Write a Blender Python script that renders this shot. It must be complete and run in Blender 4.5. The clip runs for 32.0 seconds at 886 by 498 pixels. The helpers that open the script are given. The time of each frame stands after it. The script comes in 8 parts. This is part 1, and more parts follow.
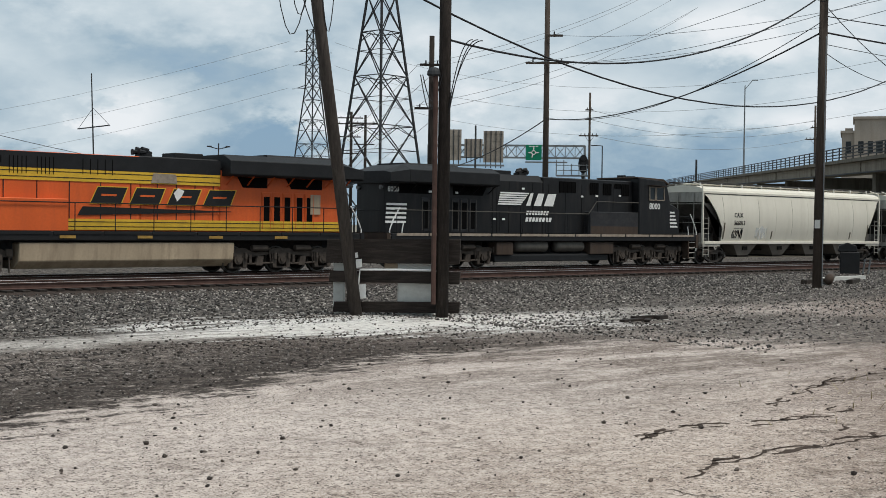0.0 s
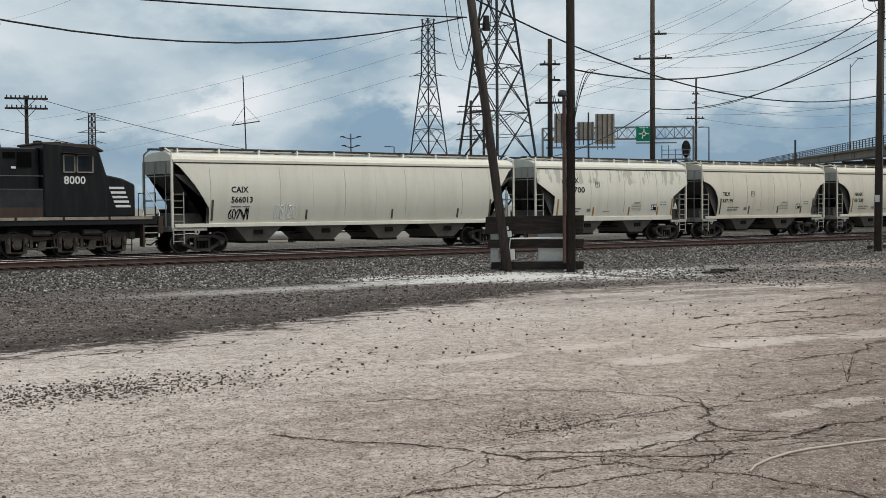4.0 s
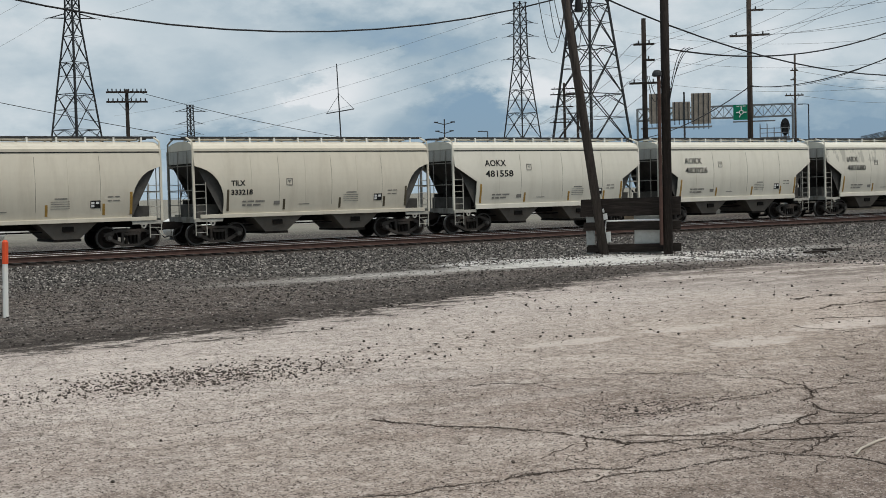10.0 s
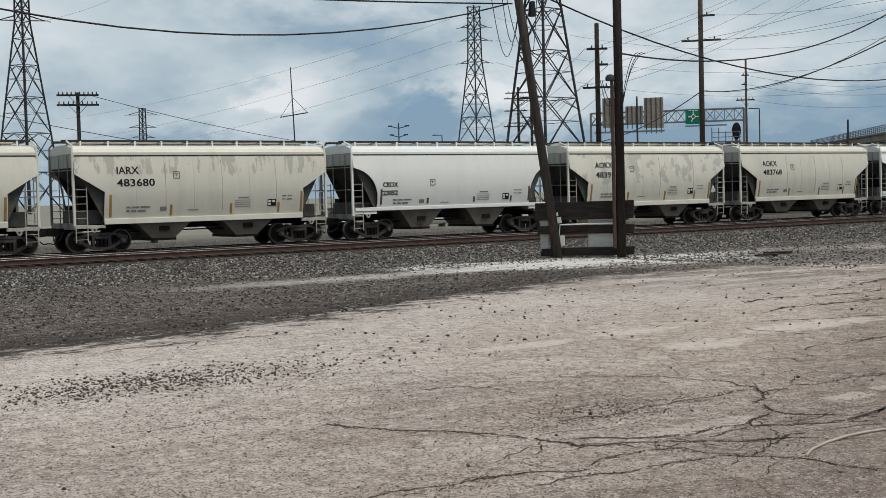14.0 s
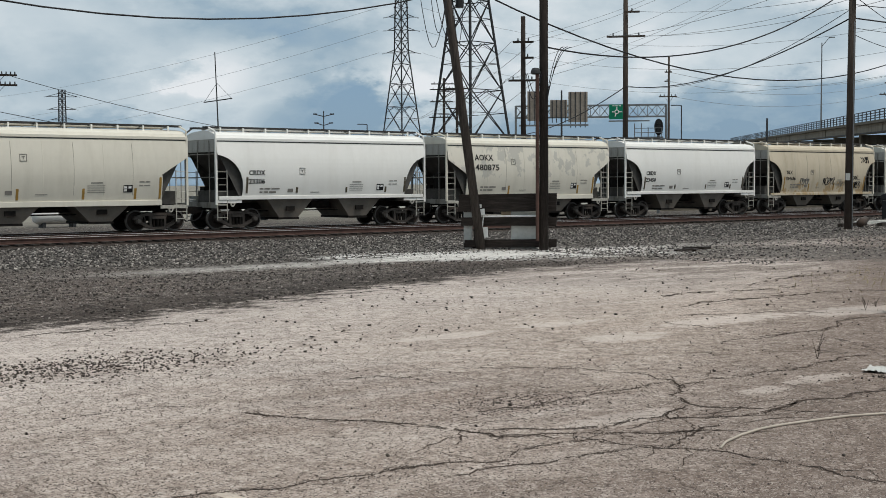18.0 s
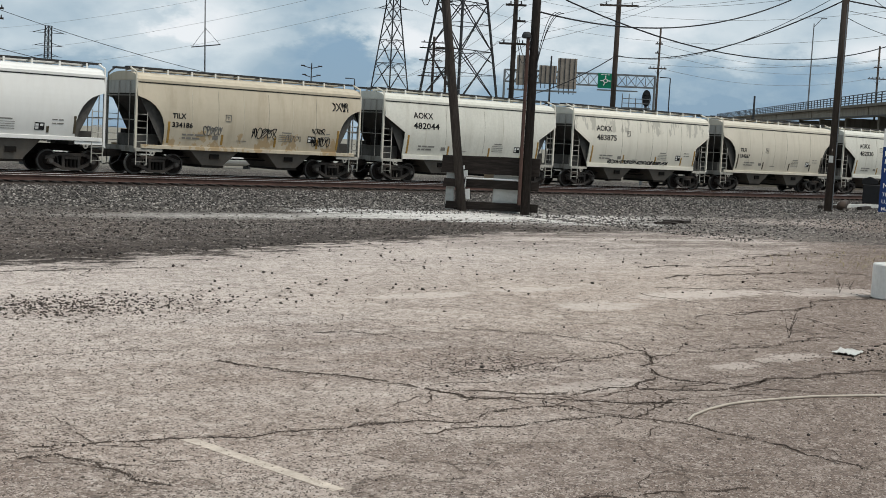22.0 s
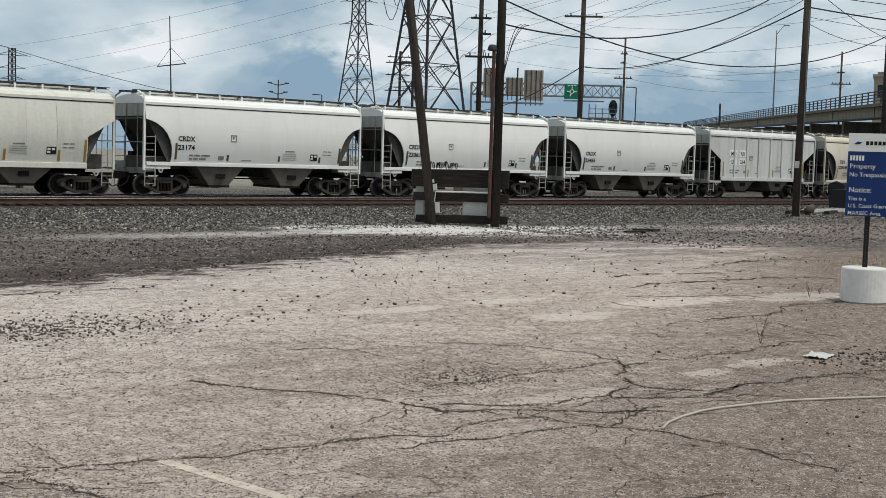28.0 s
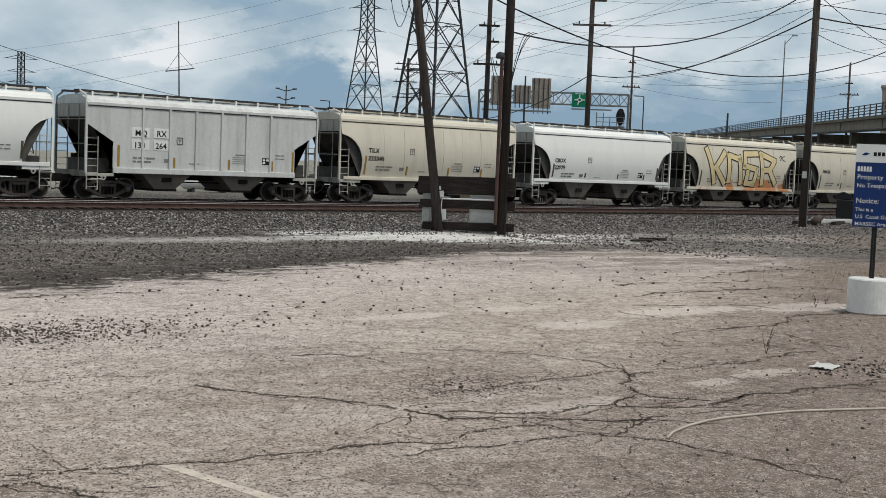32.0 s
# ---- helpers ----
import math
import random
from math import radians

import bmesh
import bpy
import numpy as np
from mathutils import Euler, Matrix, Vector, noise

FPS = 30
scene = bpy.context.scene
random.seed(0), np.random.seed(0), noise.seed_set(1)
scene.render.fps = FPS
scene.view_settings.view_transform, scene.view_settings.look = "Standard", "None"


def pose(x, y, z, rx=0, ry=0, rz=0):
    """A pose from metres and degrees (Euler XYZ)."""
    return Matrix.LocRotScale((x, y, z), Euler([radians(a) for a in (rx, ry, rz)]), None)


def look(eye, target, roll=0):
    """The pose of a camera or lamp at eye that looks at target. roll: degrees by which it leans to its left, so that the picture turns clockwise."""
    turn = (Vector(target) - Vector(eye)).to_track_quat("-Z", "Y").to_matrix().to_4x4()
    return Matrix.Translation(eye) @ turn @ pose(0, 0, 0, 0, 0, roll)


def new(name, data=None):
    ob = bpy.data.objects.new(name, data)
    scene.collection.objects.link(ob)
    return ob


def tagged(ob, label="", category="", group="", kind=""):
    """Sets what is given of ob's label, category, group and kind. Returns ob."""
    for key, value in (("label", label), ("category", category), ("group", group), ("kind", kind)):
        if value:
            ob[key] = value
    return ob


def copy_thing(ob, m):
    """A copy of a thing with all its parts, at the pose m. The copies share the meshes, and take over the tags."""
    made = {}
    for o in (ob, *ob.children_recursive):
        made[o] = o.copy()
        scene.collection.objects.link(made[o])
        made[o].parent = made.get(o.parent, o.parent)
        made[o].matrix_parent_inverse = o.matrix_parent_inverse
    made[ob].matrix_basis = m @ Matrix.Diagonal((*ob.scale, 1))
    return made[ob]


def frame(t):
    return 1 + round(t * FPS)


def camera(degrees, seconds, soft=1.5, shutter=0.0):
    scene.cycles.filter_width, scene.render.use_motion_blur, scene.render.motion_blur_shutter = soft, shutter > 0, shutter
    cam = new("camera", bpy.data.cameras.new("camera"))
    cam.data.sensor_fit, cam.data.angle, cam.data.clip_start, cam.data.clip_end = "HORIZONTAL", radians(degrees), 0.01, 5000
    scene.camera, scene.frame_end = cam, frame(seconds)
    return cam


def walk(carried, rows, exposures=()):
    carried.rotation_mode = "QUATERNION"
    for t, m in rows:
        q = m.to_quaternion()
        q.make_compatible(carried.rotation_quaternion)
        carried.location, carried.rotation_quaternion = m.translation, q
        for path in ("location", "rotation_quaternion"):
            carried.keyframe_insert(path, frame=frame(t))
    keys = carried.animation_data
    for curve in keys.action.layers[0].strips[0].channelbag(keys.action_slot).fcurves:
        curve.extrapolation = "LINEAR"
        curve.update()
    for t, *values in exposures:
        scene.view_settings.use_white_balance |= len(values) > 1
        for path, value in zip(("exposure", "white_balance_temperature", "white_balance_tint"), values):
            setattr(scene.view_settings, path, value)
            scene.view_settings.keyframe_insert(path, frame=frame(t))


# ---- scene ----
cam = camera(38.9, 32.0, soft=0.75)
EYE = 2.1
ROWS = [
    (0.0, 7.60, 7.70, -41.95, -1.090, -0.700),
    (0.5, 2.00, 2.00, -42.25, -1.060, -0.450),
    (1.0, 0.72, 0.62, -41.840, -1.226, -0.060),
    (1.5, 0.36, 0.33, -41.215, -1.462, -0.339),
    (2.0, 0.14, 0.14, -40.175, -1.684, -0.102),
    (2.5, 0.00, 0.00, -38.935, -1.863, 0.020),
    (3.0, 0.00, 0.00, -37.759, -1.954, 0.211),
    (3.5, 0.00, 0.00, -37.007, -1.974, 0.281),
    (5.5, 0.00, 0.00, -36.733, -1.978, 0.422),
    (6.0, 0.00, 0.00, -36.568, -2.013, 0.477),
    (6.5, 0.00, 0.00, -36.399, -2.040, 0.509),
    (7.0, 0.00, 0.00, -36.291, -2.040, 0.506),
    (7.5, 0.00, 0.00, -36.151, -2.041, 0.520),
    (8.0, 0.00, 0.00, -35.812, -2.042, 0.670),
    (8.5, 0.00, 0.00, -35.204, -2.108, 0.811),
    (9.0, 0.00, 0.00, -34.317, -2.262, 1.086),
    (9.5, 0.00, 0.00, -33.374, -2.440, 1.300),
    (10.0, 0.00, 0.00, -32.560, -2.610, 1.441),
    (10.5, 0.00, 0.00, -32.061, -2.672, 1.521),
    (11.0, 0.00, 0.00, -31.992, -2.611, 1.597),
    (11.5, 0.00, 0.00, -32.248, -2.511, 1.566),
    (12.0, 0.00, 0.00, -32.777, -2.404, 1.515),
    (12.5, 0.00, 0.00, -33.405, -2.365, 1.543),
    (13.0, 0.00, 0.00, -34.051, -2.380, 1.519),
    (13.5, 0.00, 0.00, -34.493, -2.425, 1.514),
    (14.0, 0.00, 0.00, -34.639, -2.488, 1.470),
    (14.5, 0.00, 0.00, -34.499, -2.571, 1.420),
    (16.5, 0.00, 0.00, -34.770, -2.758, 0.988),
    (17.0, 0.00, 0.00, -35.778, -2.808, 0.735),
    (17.5, 0.00, 0.00, -37.046, -2.873, 0.518),
    (18.0, 0.00, 0.00, -38.096, -2.990, 0.298),
    (18.5, 0.00, 0.00, -38.867, -3.125, 0.008),
    (19.0, 0.00, 0.00, -39.199, -3.324, -0.519),
    (19.5, 0.00, 0.00, -39.107, -3.580, -1.134),
    (20.0, 0.00, 0.00, -38.777, -3.881, -1.823),
    (20.5, 0.00, 0.00, -38.321, -4.221, -2.562),
    (21.0, 0.00, 0.00, -38.112, -4.482, -3.006),
    (21.5, 0.00, 0.00, -38.238, -4.678, -3.129),
    (22.0, 0.00, 0.00, -38.797, -4.811, -2.993),
    (22.5, 0.00, 0.00, -39.526, -4.857, -2.658),
    (23.0, 0.00, 0.00, -40.190, -4.825, -2.381),
    (23.5, 0.00, 0.00, -40.477, -4.765, -2.122),
    (24.0, 0.00, 0.00, -40.354, -4.714, -2.051),
    (24.5, 0.00, 0.00, -40.047, -4.654, -2.006),
    (25.0, 0.00, 0.00, -39.746, -4.571, -1.903),
    (25.5, 0.00, 0.00, -39.558, -4.451, -1.883),
    (27.5, 0.00, 0.00, -39.885, -4.116, -1.646),
    (28.0, 0.00, 0.00, -40.225, -4.129, -1.716),
    (28.5, 0.00, 0.00, -40.604, -4.152, -1.948),
    (29.0, 0.00, 0.00, -40.812, -4.168, -2.145),
    (29.5, 0.00, 0.00, -40.756, -4.134, -2.243),
    (30.0, 0.00, 0.00, -40.472, -4.023, -2.159),
    (30.5, 0.00, 0.00, -40.161, -3.868, -2.162),
    (31.0, 0.00, 0.00, -39.960, -3.716, -2.190),
    (31.5, 0.00, 0.00, -39.914, -3.696, -2.253),
    (32.0, 0.00, 0.00, -39.906, -3.819, -2.237),
]
walk(cam, [(t, pose(x, y, EYE, 90 + pitch, roll, yaw)) for t, x, y, yaw, pitch, roll in ROWS],
     [(0.0, 0.08), (3.5, 0.03), (6.0, -0.02), (11.0, -0.06), (14.5, -0.04), (19.0, 0.01), (23.0, 0.12), (25.5, 0.10), (29.0, 0.06), (32.0, 0.02)])

# ---------------------------------------------------------------- node helper
def N(nt, kind, at=None, **put):
    """A node with its inputs set or linked, by name (spaces as underscores) or by index (i0, i1)."""
    n = nt.nodes.new(kind)
    for k, v in (at or {}).items():
        if k == "operation":
            n.operation = v
        elif k == "blend":
            n.blend_type = v
        elif k == "data":
            n.data_type = v
        elif k == "feature":
            n.feature = v
        elif k == "dims":
            n.noise_dimensions = v
        elif k == "clamp":
            n.use_clamp = v
    for k, v in put.items():
        s = n.inputs[int(k[1:])] if k[0] == "i" and k[1:].isdigit() else n.inputs[k.replace("_", " ")]
        if isinstance(v, bpy.types.NodeSocket):
            nt.links.new(v, s)
        else:
            s.default_value = v
    return n


def M(nt, op, a, b=0.0, c=0.0, clamp=False):
    return N(nt, "ShaderNodeMath", {"operation": op, "clamp": clamp}, i0=a, i1=b, i2=c).outputs[0]


def ramp(nt, fac, lo, hi):
    """0 below lo, 1 above hi, straight between."""
    n = N(nt, "ShaderNodeMapRange", None, Value=fac)
    n.inputs["From Min"].default_value, n.inputs["From Max"].default_value = lo, hi
    return n.outputs[0]


def mix(nt, fac, a, b, blend="MIX"):
    n = nt.nodes.new("ShaderNodeMix")
    n.data_type, n.blend_type = "RGBA", blend
    for s, v in ((n.inputs[0], fac), (n.inputs[6], a), (n.inputs[7], b)):
        if isinstance(v, bpy.types.NodeSocket):
            nt.links.new(v, s)
        elif s.type == "RGBA":
            s.default_value = (*v[:3], 1)
        else:
            s.default_value = v
    return n.outputs[2]


def noise_at(nt, vec, scale, detail=3.0, rough=0.55):
    n = N(nt, "ShaderNodeTexNoise", None, Vector=vec, Scale=scale, Detail=detail, Roughness=rough)
    return n.outputs[0]


# ---------------------------------------------------------------- sky and sun
SUN_AZ, SUN_EL = 162.0, 64.0
world = bpy.data.worlds.new("sky")
scene.world = world
world.use_nodes = True
wt = world.node_tree
wt.nodes.clear()
geo = N(wt, "ShaderNodeTexCoord")
sep = N(wt, "ShaderNodeSeparateXYZ", None, Vector=geo.outputs["Generated"])
dome = N(wt, "ShaderNodeMapping", None, Vector=geo.outputs["Generated"], Location=(3.1, 1.7, 0.4), Scale=(1.0, 1.0, 2.0)).outputs[0]
big = noise_at(wt, dome, 5.0, 5.0, 0.5)
small = noise_at(wt, dome, 12.0, 7.0, 0.55)
puff = noise_at(wt, dome, 30.0, 6.0, 0.6)
sky = wt.nodes.new("ShaderNodeTexSky")
sky.sky_type, sky.sun_disc = "NISHITA", False
sky.sun_elevation, sky.sun_rotation = radians(SUN_EL), radians(SUN_AZ)
clear = mix(wt, 1.0, sky.outputs[0], (0.07, 0.07, 0.07), "MULTIPLY")
clear = mix(wt, 0.75, clear, (0.22, 0.36, 0.52))
# bearing and height in degrees, stirred so that cloud edges are ragged
bearing = M(wt, "MULTIPLY", M(wt, "ARCTAN2", sep.outputs[0], sep.outputs[1]), 57.296)
height = M(wt, "MULTIPLY", M(wt, "ARCSINE", sep.outputs[2]), 57.296)
stir = M(wt, "ADD", M(wt, "MULTIPLY", M(wt, "SUBTRACT", small, 0.5), 6.0), M(wt, "MULTIPLY", M(wt, "SUBTRACT", puff, 0.5), 3.0))
bearing = M(wt, "ADD", bearing, M(wt, "MULTIPLY", stir, 1.2))
height = M(wt, "ADD", height, M(wt, "MULTIPLY", stir, 0.55))
tone = M(wt, "ADD", 0.585, M(wt, "ADD", M(wt, "MULTIPLY", M(wt, "SUBTRACT", big, 0.5), 0.9), M(wt, "ADD", M(wt, "MULTIPLY", M(wt, "SUBTRACT", small, 0.5), 0.75), M(wt, "MULTIPLY", M(wt, "SUBTRACT", puff, 0.5), 0.3))))
# single clouds and gaps: bearing, height, half width, half height, lift
CLOUDS = (
    (33.4, 2.9, 3.4, 1.2, -0.42), (54.0, 2.7, 12.0, 1.5, -0.36), (44.0, 1.9, 9.0, 1.1, -0.26), (36.6, 4.7, 3.0, 1.0, 0.30),
    (28.2, 5.2, 2.0, 1.0, 0.20), (23.5, 5.0, 3.4, 1.8, -0.08), (31.5, 4.6, 2.0, 1.0, -0.06), (29.5, 7.0, 6.0, 1.4, -0.16), (15.0, 6.0, 6.5, 4.0, 0.08), (54.8, 8.4, 3.2, 1.5, 0.30),
    (22.3, 8.6, 4.2, 1.5, -0.12), (45.5, 7.8, 6.5, 2.2, 0.14), (23.0, 2.6, 3.0, 0.9, -0.20), (57.5, 4.6, 3.5, 0.9, 0.16), (48.5, 5.4, 5.0, 1.3, 0.12), (51.5, 1.9, 5.0, 0.7, -0.25),
)
for az_, el_, wide_, tall_, lift in CLOUDS:
    dx_ = M(wt, "DIVIDE", M(wt, "SUBTRACT", bearing, az_), wide_)
    dy_ = M(wt, "DIVIDE", M(wt, "SUBTRACT", height, el_), tall_)
    inside = M(wt, "SUBTRACT", 1.0, ramp(wt, M(wt, "ADD", M(wt, "MULTIPLY", dx_, dx_), M(wt, "MULTIPLY", dy_, dy_)), 0.15, 1.5))
    tone = M(wt, "ADD", tone, M(wt, "MULTIPLY", inside, lift))
# blue-grey rain band low over the horizon
tone = M(wt, "SUBTRACT", tone, M(wt, "MULTIPLY", M(wt, "SUBTRACT", 1.0, ramp(wt, height, 0.8, 3.4)), 0.22))
col = mix(wt, ramp(wt, tone, 0.12, 0.40), clear, (0.345, 0.455, 0.54))
col = mix(wt, ramp(wt, tone, 0.36, 0.66), col, (0.565, 0.648, 0.70))
col = mix(wt, ramp(wt, tone, 0.66, 0.90), col, (0.78, 0.815, 0.845))
bg = N(wt, "ShaderNodeBackground", None, Color=col, Strength=1.0)
wt.links.new(bg.outputs[0], N(wt, "ShaderNodeOutputWorld").inputs[0])

sun = new("sun", bpy.data.lights.new("sun", "SUN"))
sun.data.energy, sun.data.angle, sun.data.color = 2.5, radians(16), (1.0, 0.94, 0.86)
sun.matrix_world = look((100 * math.sin(radians(SUN_AZ)), 100 * math.cos(radians(SUN_AZ)), 122 * math.tan(radians(SUN_EL)) * 0.82), (0, 0, 0))


# ---------------------------------------------------------------- materials
def material(name, color, rough=0.7, metal=0.0, var=0.18, scale=3.0, fine=40.0, bump=0.15, dirt=None, dirt_amount=0.0, streak=False, grain=False, random_tint=0.0, spec=0.25, speckle=0.35):
    m = bpy.data.materials.new(name)
    m.use_nodes = True
    nt = m.node_tree
    b = nt.nodes["Principled BSDF"]
    tc = N(nt, "ShaderNodeTexCoord").outputs["Object"]
    vec = tc
    if streak:
        vec = N(nt, "ShaderNodeMapping", None, Vector=tc, Scale=(1.6, 1.6, 0.22)).outputs[0]
    if grain:
        vec = N(nt, "ShaderNodeMapping", None, Vector=tc, Scale=(0.25, 2.0, 3.0)).outputs[0]
    n1 = noise_at(nt, vec, scale, 5.0)
    n2 = noise_at(nt, tc, fine, 3.0)
    c0 = [max(0, c * (1 - var)) for c in color]
    c1 = [min(1, c * (1 + var)) for c in color]
    out = mix(nt, ramp(nt, n1, 0.3, 0.7), c0, c1)
    out = mix(nt, M(nt, "MULTIPLY", ramp(nt, n2, 0.35, 0.75), speckle), out, [c * 0.72 for c in color])
    if dirt:
        n3 = noise_at(nt, vec, scale * 2.3, 6.0, 0.65)
        out = mix(nt, M(nt, "MULTIPLY", ramp(nt, n3, 0.48, 0.75), dirt_amount), out, dirt)
    if random_tint:
        r = N(nt, "ShaderNodeObjectInfo").outputs["Random"]
        k = M(nt, "ADD", M(nt, "MULTIPLY", r, random_tint * 2), 1 - random_tint)
        g = N(nt, "ShaderNodeCombineColor", None, Red=k, Green=k, Blue=k).outputs[0]
        out = mix(nt, 1.0, out, g, "MULTIPLY")
    nt.links.new(out, b.inputs["Base Color"])
    rr = M(nt, "ADD", M(nt, "MULTIPLY", n2, 0.2), rough - 0.1, clamp=True)
    nt.links.new(rr, b.inputs["Roughness"])
    b.inputs["Metallic"].default_value = metal
    b.inputs["Specular IOR Level"].default_value = spec
    if bump:
        bp = N(nt, "ShaderNodeBump", None, Strength=bump, Distance=0.02, Height=n2)
        nt.links.new(bp.outputs[0], b.inputs["Normal"])
    return m


cream = material("cream_car_paint", (0.63, 0.60, 0.515), 0.5, var=0.035, scale=0.5, fine=5, bump=0.015, dirt=(0.40, 0.37, 0.30), dirt_amount=0.3, streak=True, random_tint=0.06, speckle=0.1)
beige = material("beige_car_paint", (0.585, 0.54, 0.445), 0.5, var=0.04, scale=0.5, fine=5, bump=0.015, dirt=(0.36, 0.31, 0.24), dirt_amount=0.35, streak=True, random_tint=0.07, speckle=0.1)
white = material("white_car_paint", (0.74, 0.735, 0.70), 0.45, var=0.025, scale=0.5, fine=5, bump=0.015, dirt=(0.50, 0.48, 0.42), dirt_amount=0.2, streak=True, random_tint=0.04, speckle=0.08)
greypaint = material("grey_car_paint", (0.58, 0.585, 0.565), 0.55, var=0.08, scale=0.8, fine=9, bump=0.03, dirt=(0.3, 0.27, 0.22), dirt_amount=0.5, streak=True)
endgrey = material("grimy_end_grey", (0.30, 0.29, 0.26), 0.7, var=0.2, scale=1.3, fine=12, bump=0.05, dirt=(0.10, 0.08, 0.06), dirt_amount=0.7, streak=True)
endblack = material("near_black_steel", (0.012, 0.0105, 0.0095), 0.75, var=0.3, scale=2, fine=20, bump=0.1, dirt=(0.05, 0.036, 0.027), dirt_amount=0.5, spec=0.1)
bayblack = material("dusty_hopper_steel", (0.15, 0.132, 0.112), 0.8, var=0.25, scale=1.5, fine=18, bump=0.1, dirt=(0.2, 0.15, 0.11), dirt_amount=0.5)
steel = material("cast_truck_steel", (0.022, 0.018, 0.016), 0.8, metal=0.0, var=0.3, scale=4, fine=30, bump=0.2, dirt=(0.06, 0.04, 0.03), dirt_amount=0.5, spec=0.12)
tread = material("polished_wheel_tread", (0.30, 0.28, 0.26), 0.35, metal=0.9, var=0.1, scale=6, fine=40, bump=0.05)
railtop = material("shiny_rail_head", (0.42, 0.40, 0.38), 0.28, metal=0.85, var=0.15, scale=5, fine=60, bump=0.05)
railrust = material("rusty_rail_web", (0.075, 0.043, 0.035), 0.85, var=0.3, scale=4, fine=40, bump=0.2)
tiewood = material("creosoted_tie", (0.03, 0.024, 0.02), 0.9, var=0.3, scale=6, fine=40, bump=0.4, random_tint=0.25)
polewood = material("weathered_pole_wood", (0.020, 0.0155, 0.013), 0.9, var=0.35, scale=9, fine=60, bump=0.4, streak=True, dirt=(0.075, 0.06, 0.05), dirt_amount=0.5)
polegrey = material("grey_pole_wood", (0.062, 0.048, 0.039), 0.9, var=0.3, scale=9, fine=60, bump=0.4, streak=True, dirt=(0.07, 0.055, 0.045), dirt_amount=0.6)
plankwood = material("dark_timber_plank", (0.021, 0.016, 0.0135), 0.9, var=0.45, scale=5, fine=30, bump=0.4, dirt=(0.06, 0.047, 0.039), dirt_amount=0.6, grain=True, speckle=0.2)
leanwood = material("silvered_pole_wood", (0.064, 0.053, 0.046), 0.9, var=0.4, scale=9, fine=60, bump=0.4, streak=True, dirt=(0.03, 0.024, 0.02), dirt_amount=0.7)
galv = material("galvanised_steel", (0.17, 0.18, 0.185), 0.55, metal=0.3, var=0.2, scale=2, fine=20, bump=0.03)
towersteel = material("weathered_tower_steel", (0.034, 0.035, 0.038), 0.7, var=0.25, scale=0.5, fine=4, bump=0, spec=0.15)
framesteel = material("dusty_cast_side_frame", (0.062, 0.054, 0.048), 0.8, var=0.3, scale=4, fine=30, bump=0.2, dirt=(0.075, 0.058, 0.046), dirt_amount=0.5, spec=0.15)
slopegrey = material("shade_dark_end_grey", (0.085, 0.08, 0.072), 0.75, var=0.3, scale=1.5, fine=14, bump=0.05, dirt=(0.03, 0.026, 0.022), dirt_amount=0.6)
rimsteel = material("rim_highlight_and_cap_steel", (0.09, 0.083, 0.076), 0.5, metal=0.3, var=0.2, scale=4, fine=30, bump=0.05)
ladderpaint = material("grimy_cream_ladder_paint", (0.40, 0.385, 0.34), 0.6, var=0.2, scale=3, fine=20, bump=0, dirt=(0.15, 0.13, 0.11), dirt_amount=0.6)
endpanel = material("shaded_end_panel_grey", (0.42, 0.41, 0.375), 0.6, var=0.12, scale=1.2, fine=12, bump=0.03, dirt=(0.14, 0.12, 0.10), dirt_amount=0.6, streak=True)
girderbuff = material("rust_stained_buff_girder", (0.22, 0.20, 0.165), 0.85, var=0.15, scale=0.5, fine=6, bump=0.1, dirt=(0.09, 0.06, 0.04), dirt_amount=0.8, streak=True)
seamgrey = material("weld_seam_grime", (0.34, 0.32, 0.27), 0.7, var=0.3, scale=2, fine=20, bump=0)
walk_shade_dark = material("dark_grating_and_chord_shade", (0.035, 0.034, 0.033), 0.7, var=0.3, scale=3, fine=30, bump=0.1)
paleconcrete = material("whitish_cast_concrete", (0.66, 0.65, 0.62), 0.85, var=0.08, scale=3, fine=50, bump=0.15, dirt=(0.45, 0.43, 0.39), dirt_amount=0.5)
darksteel = material("dark_lattice_steel", (0.035, 0.037, 0.04), 0.65, metal=0.0, var=0.2, scale=2, fine=20, bump=0.03)
wireblack = material("black_cable", (0.02, 0.02, 0.022), 0.6, var=0.1, scale=2, bump=0)
wiregrey = material("aluminium_line", (0.22, 0.23, 0.24), 0.5, metal=0.4, var=0.1, scale=2, bump=0)
concrete = material("light_concrete", (0.50, 0.50, 0.47), 0.85, var=0.1, scale=3, fine=50, bump=0.15, dirt=(0.32, 0.30, 0.27), dirt_amount=0.5)
oldconcrete = material("stained_bridge_concrete", (0.13, 0.118, 0.096), 0.9, var=0.15, scale=0.5, fine=6, bump=0.1, dirt=(0.05, 0.042, 0.034), dirt_amount=0.8, streak=True)
signblue = material("navy_sign_face", (0.008, 0.032, 0.135), 0.35, var=0.06, scale=3, fine=30, bump=0)
signwhite = material("white_sign_face", (0.74, 0.735, 0.70), 0.45, var=0.025, scale=0.5, fine=5, bump=0.015, dirt=(0.50, 0.48, 0.42), dirt_amount=0.2, streak=True, random_tint=0.04, speckle=0.08)
signgreen = material("green_road_sign", (0.0, 0.17, 0.09), 0.4, var=0.06, scale=2, fine=20, bump=0)
signback = material("weathered_sign_back", (0.30, 0.26, 0.22), 0.7, var=0.2, scale=0.8, fine=8, bump=0.05, dirt=(0.15, 0.12, 0.1), dirt_amount=0.6)
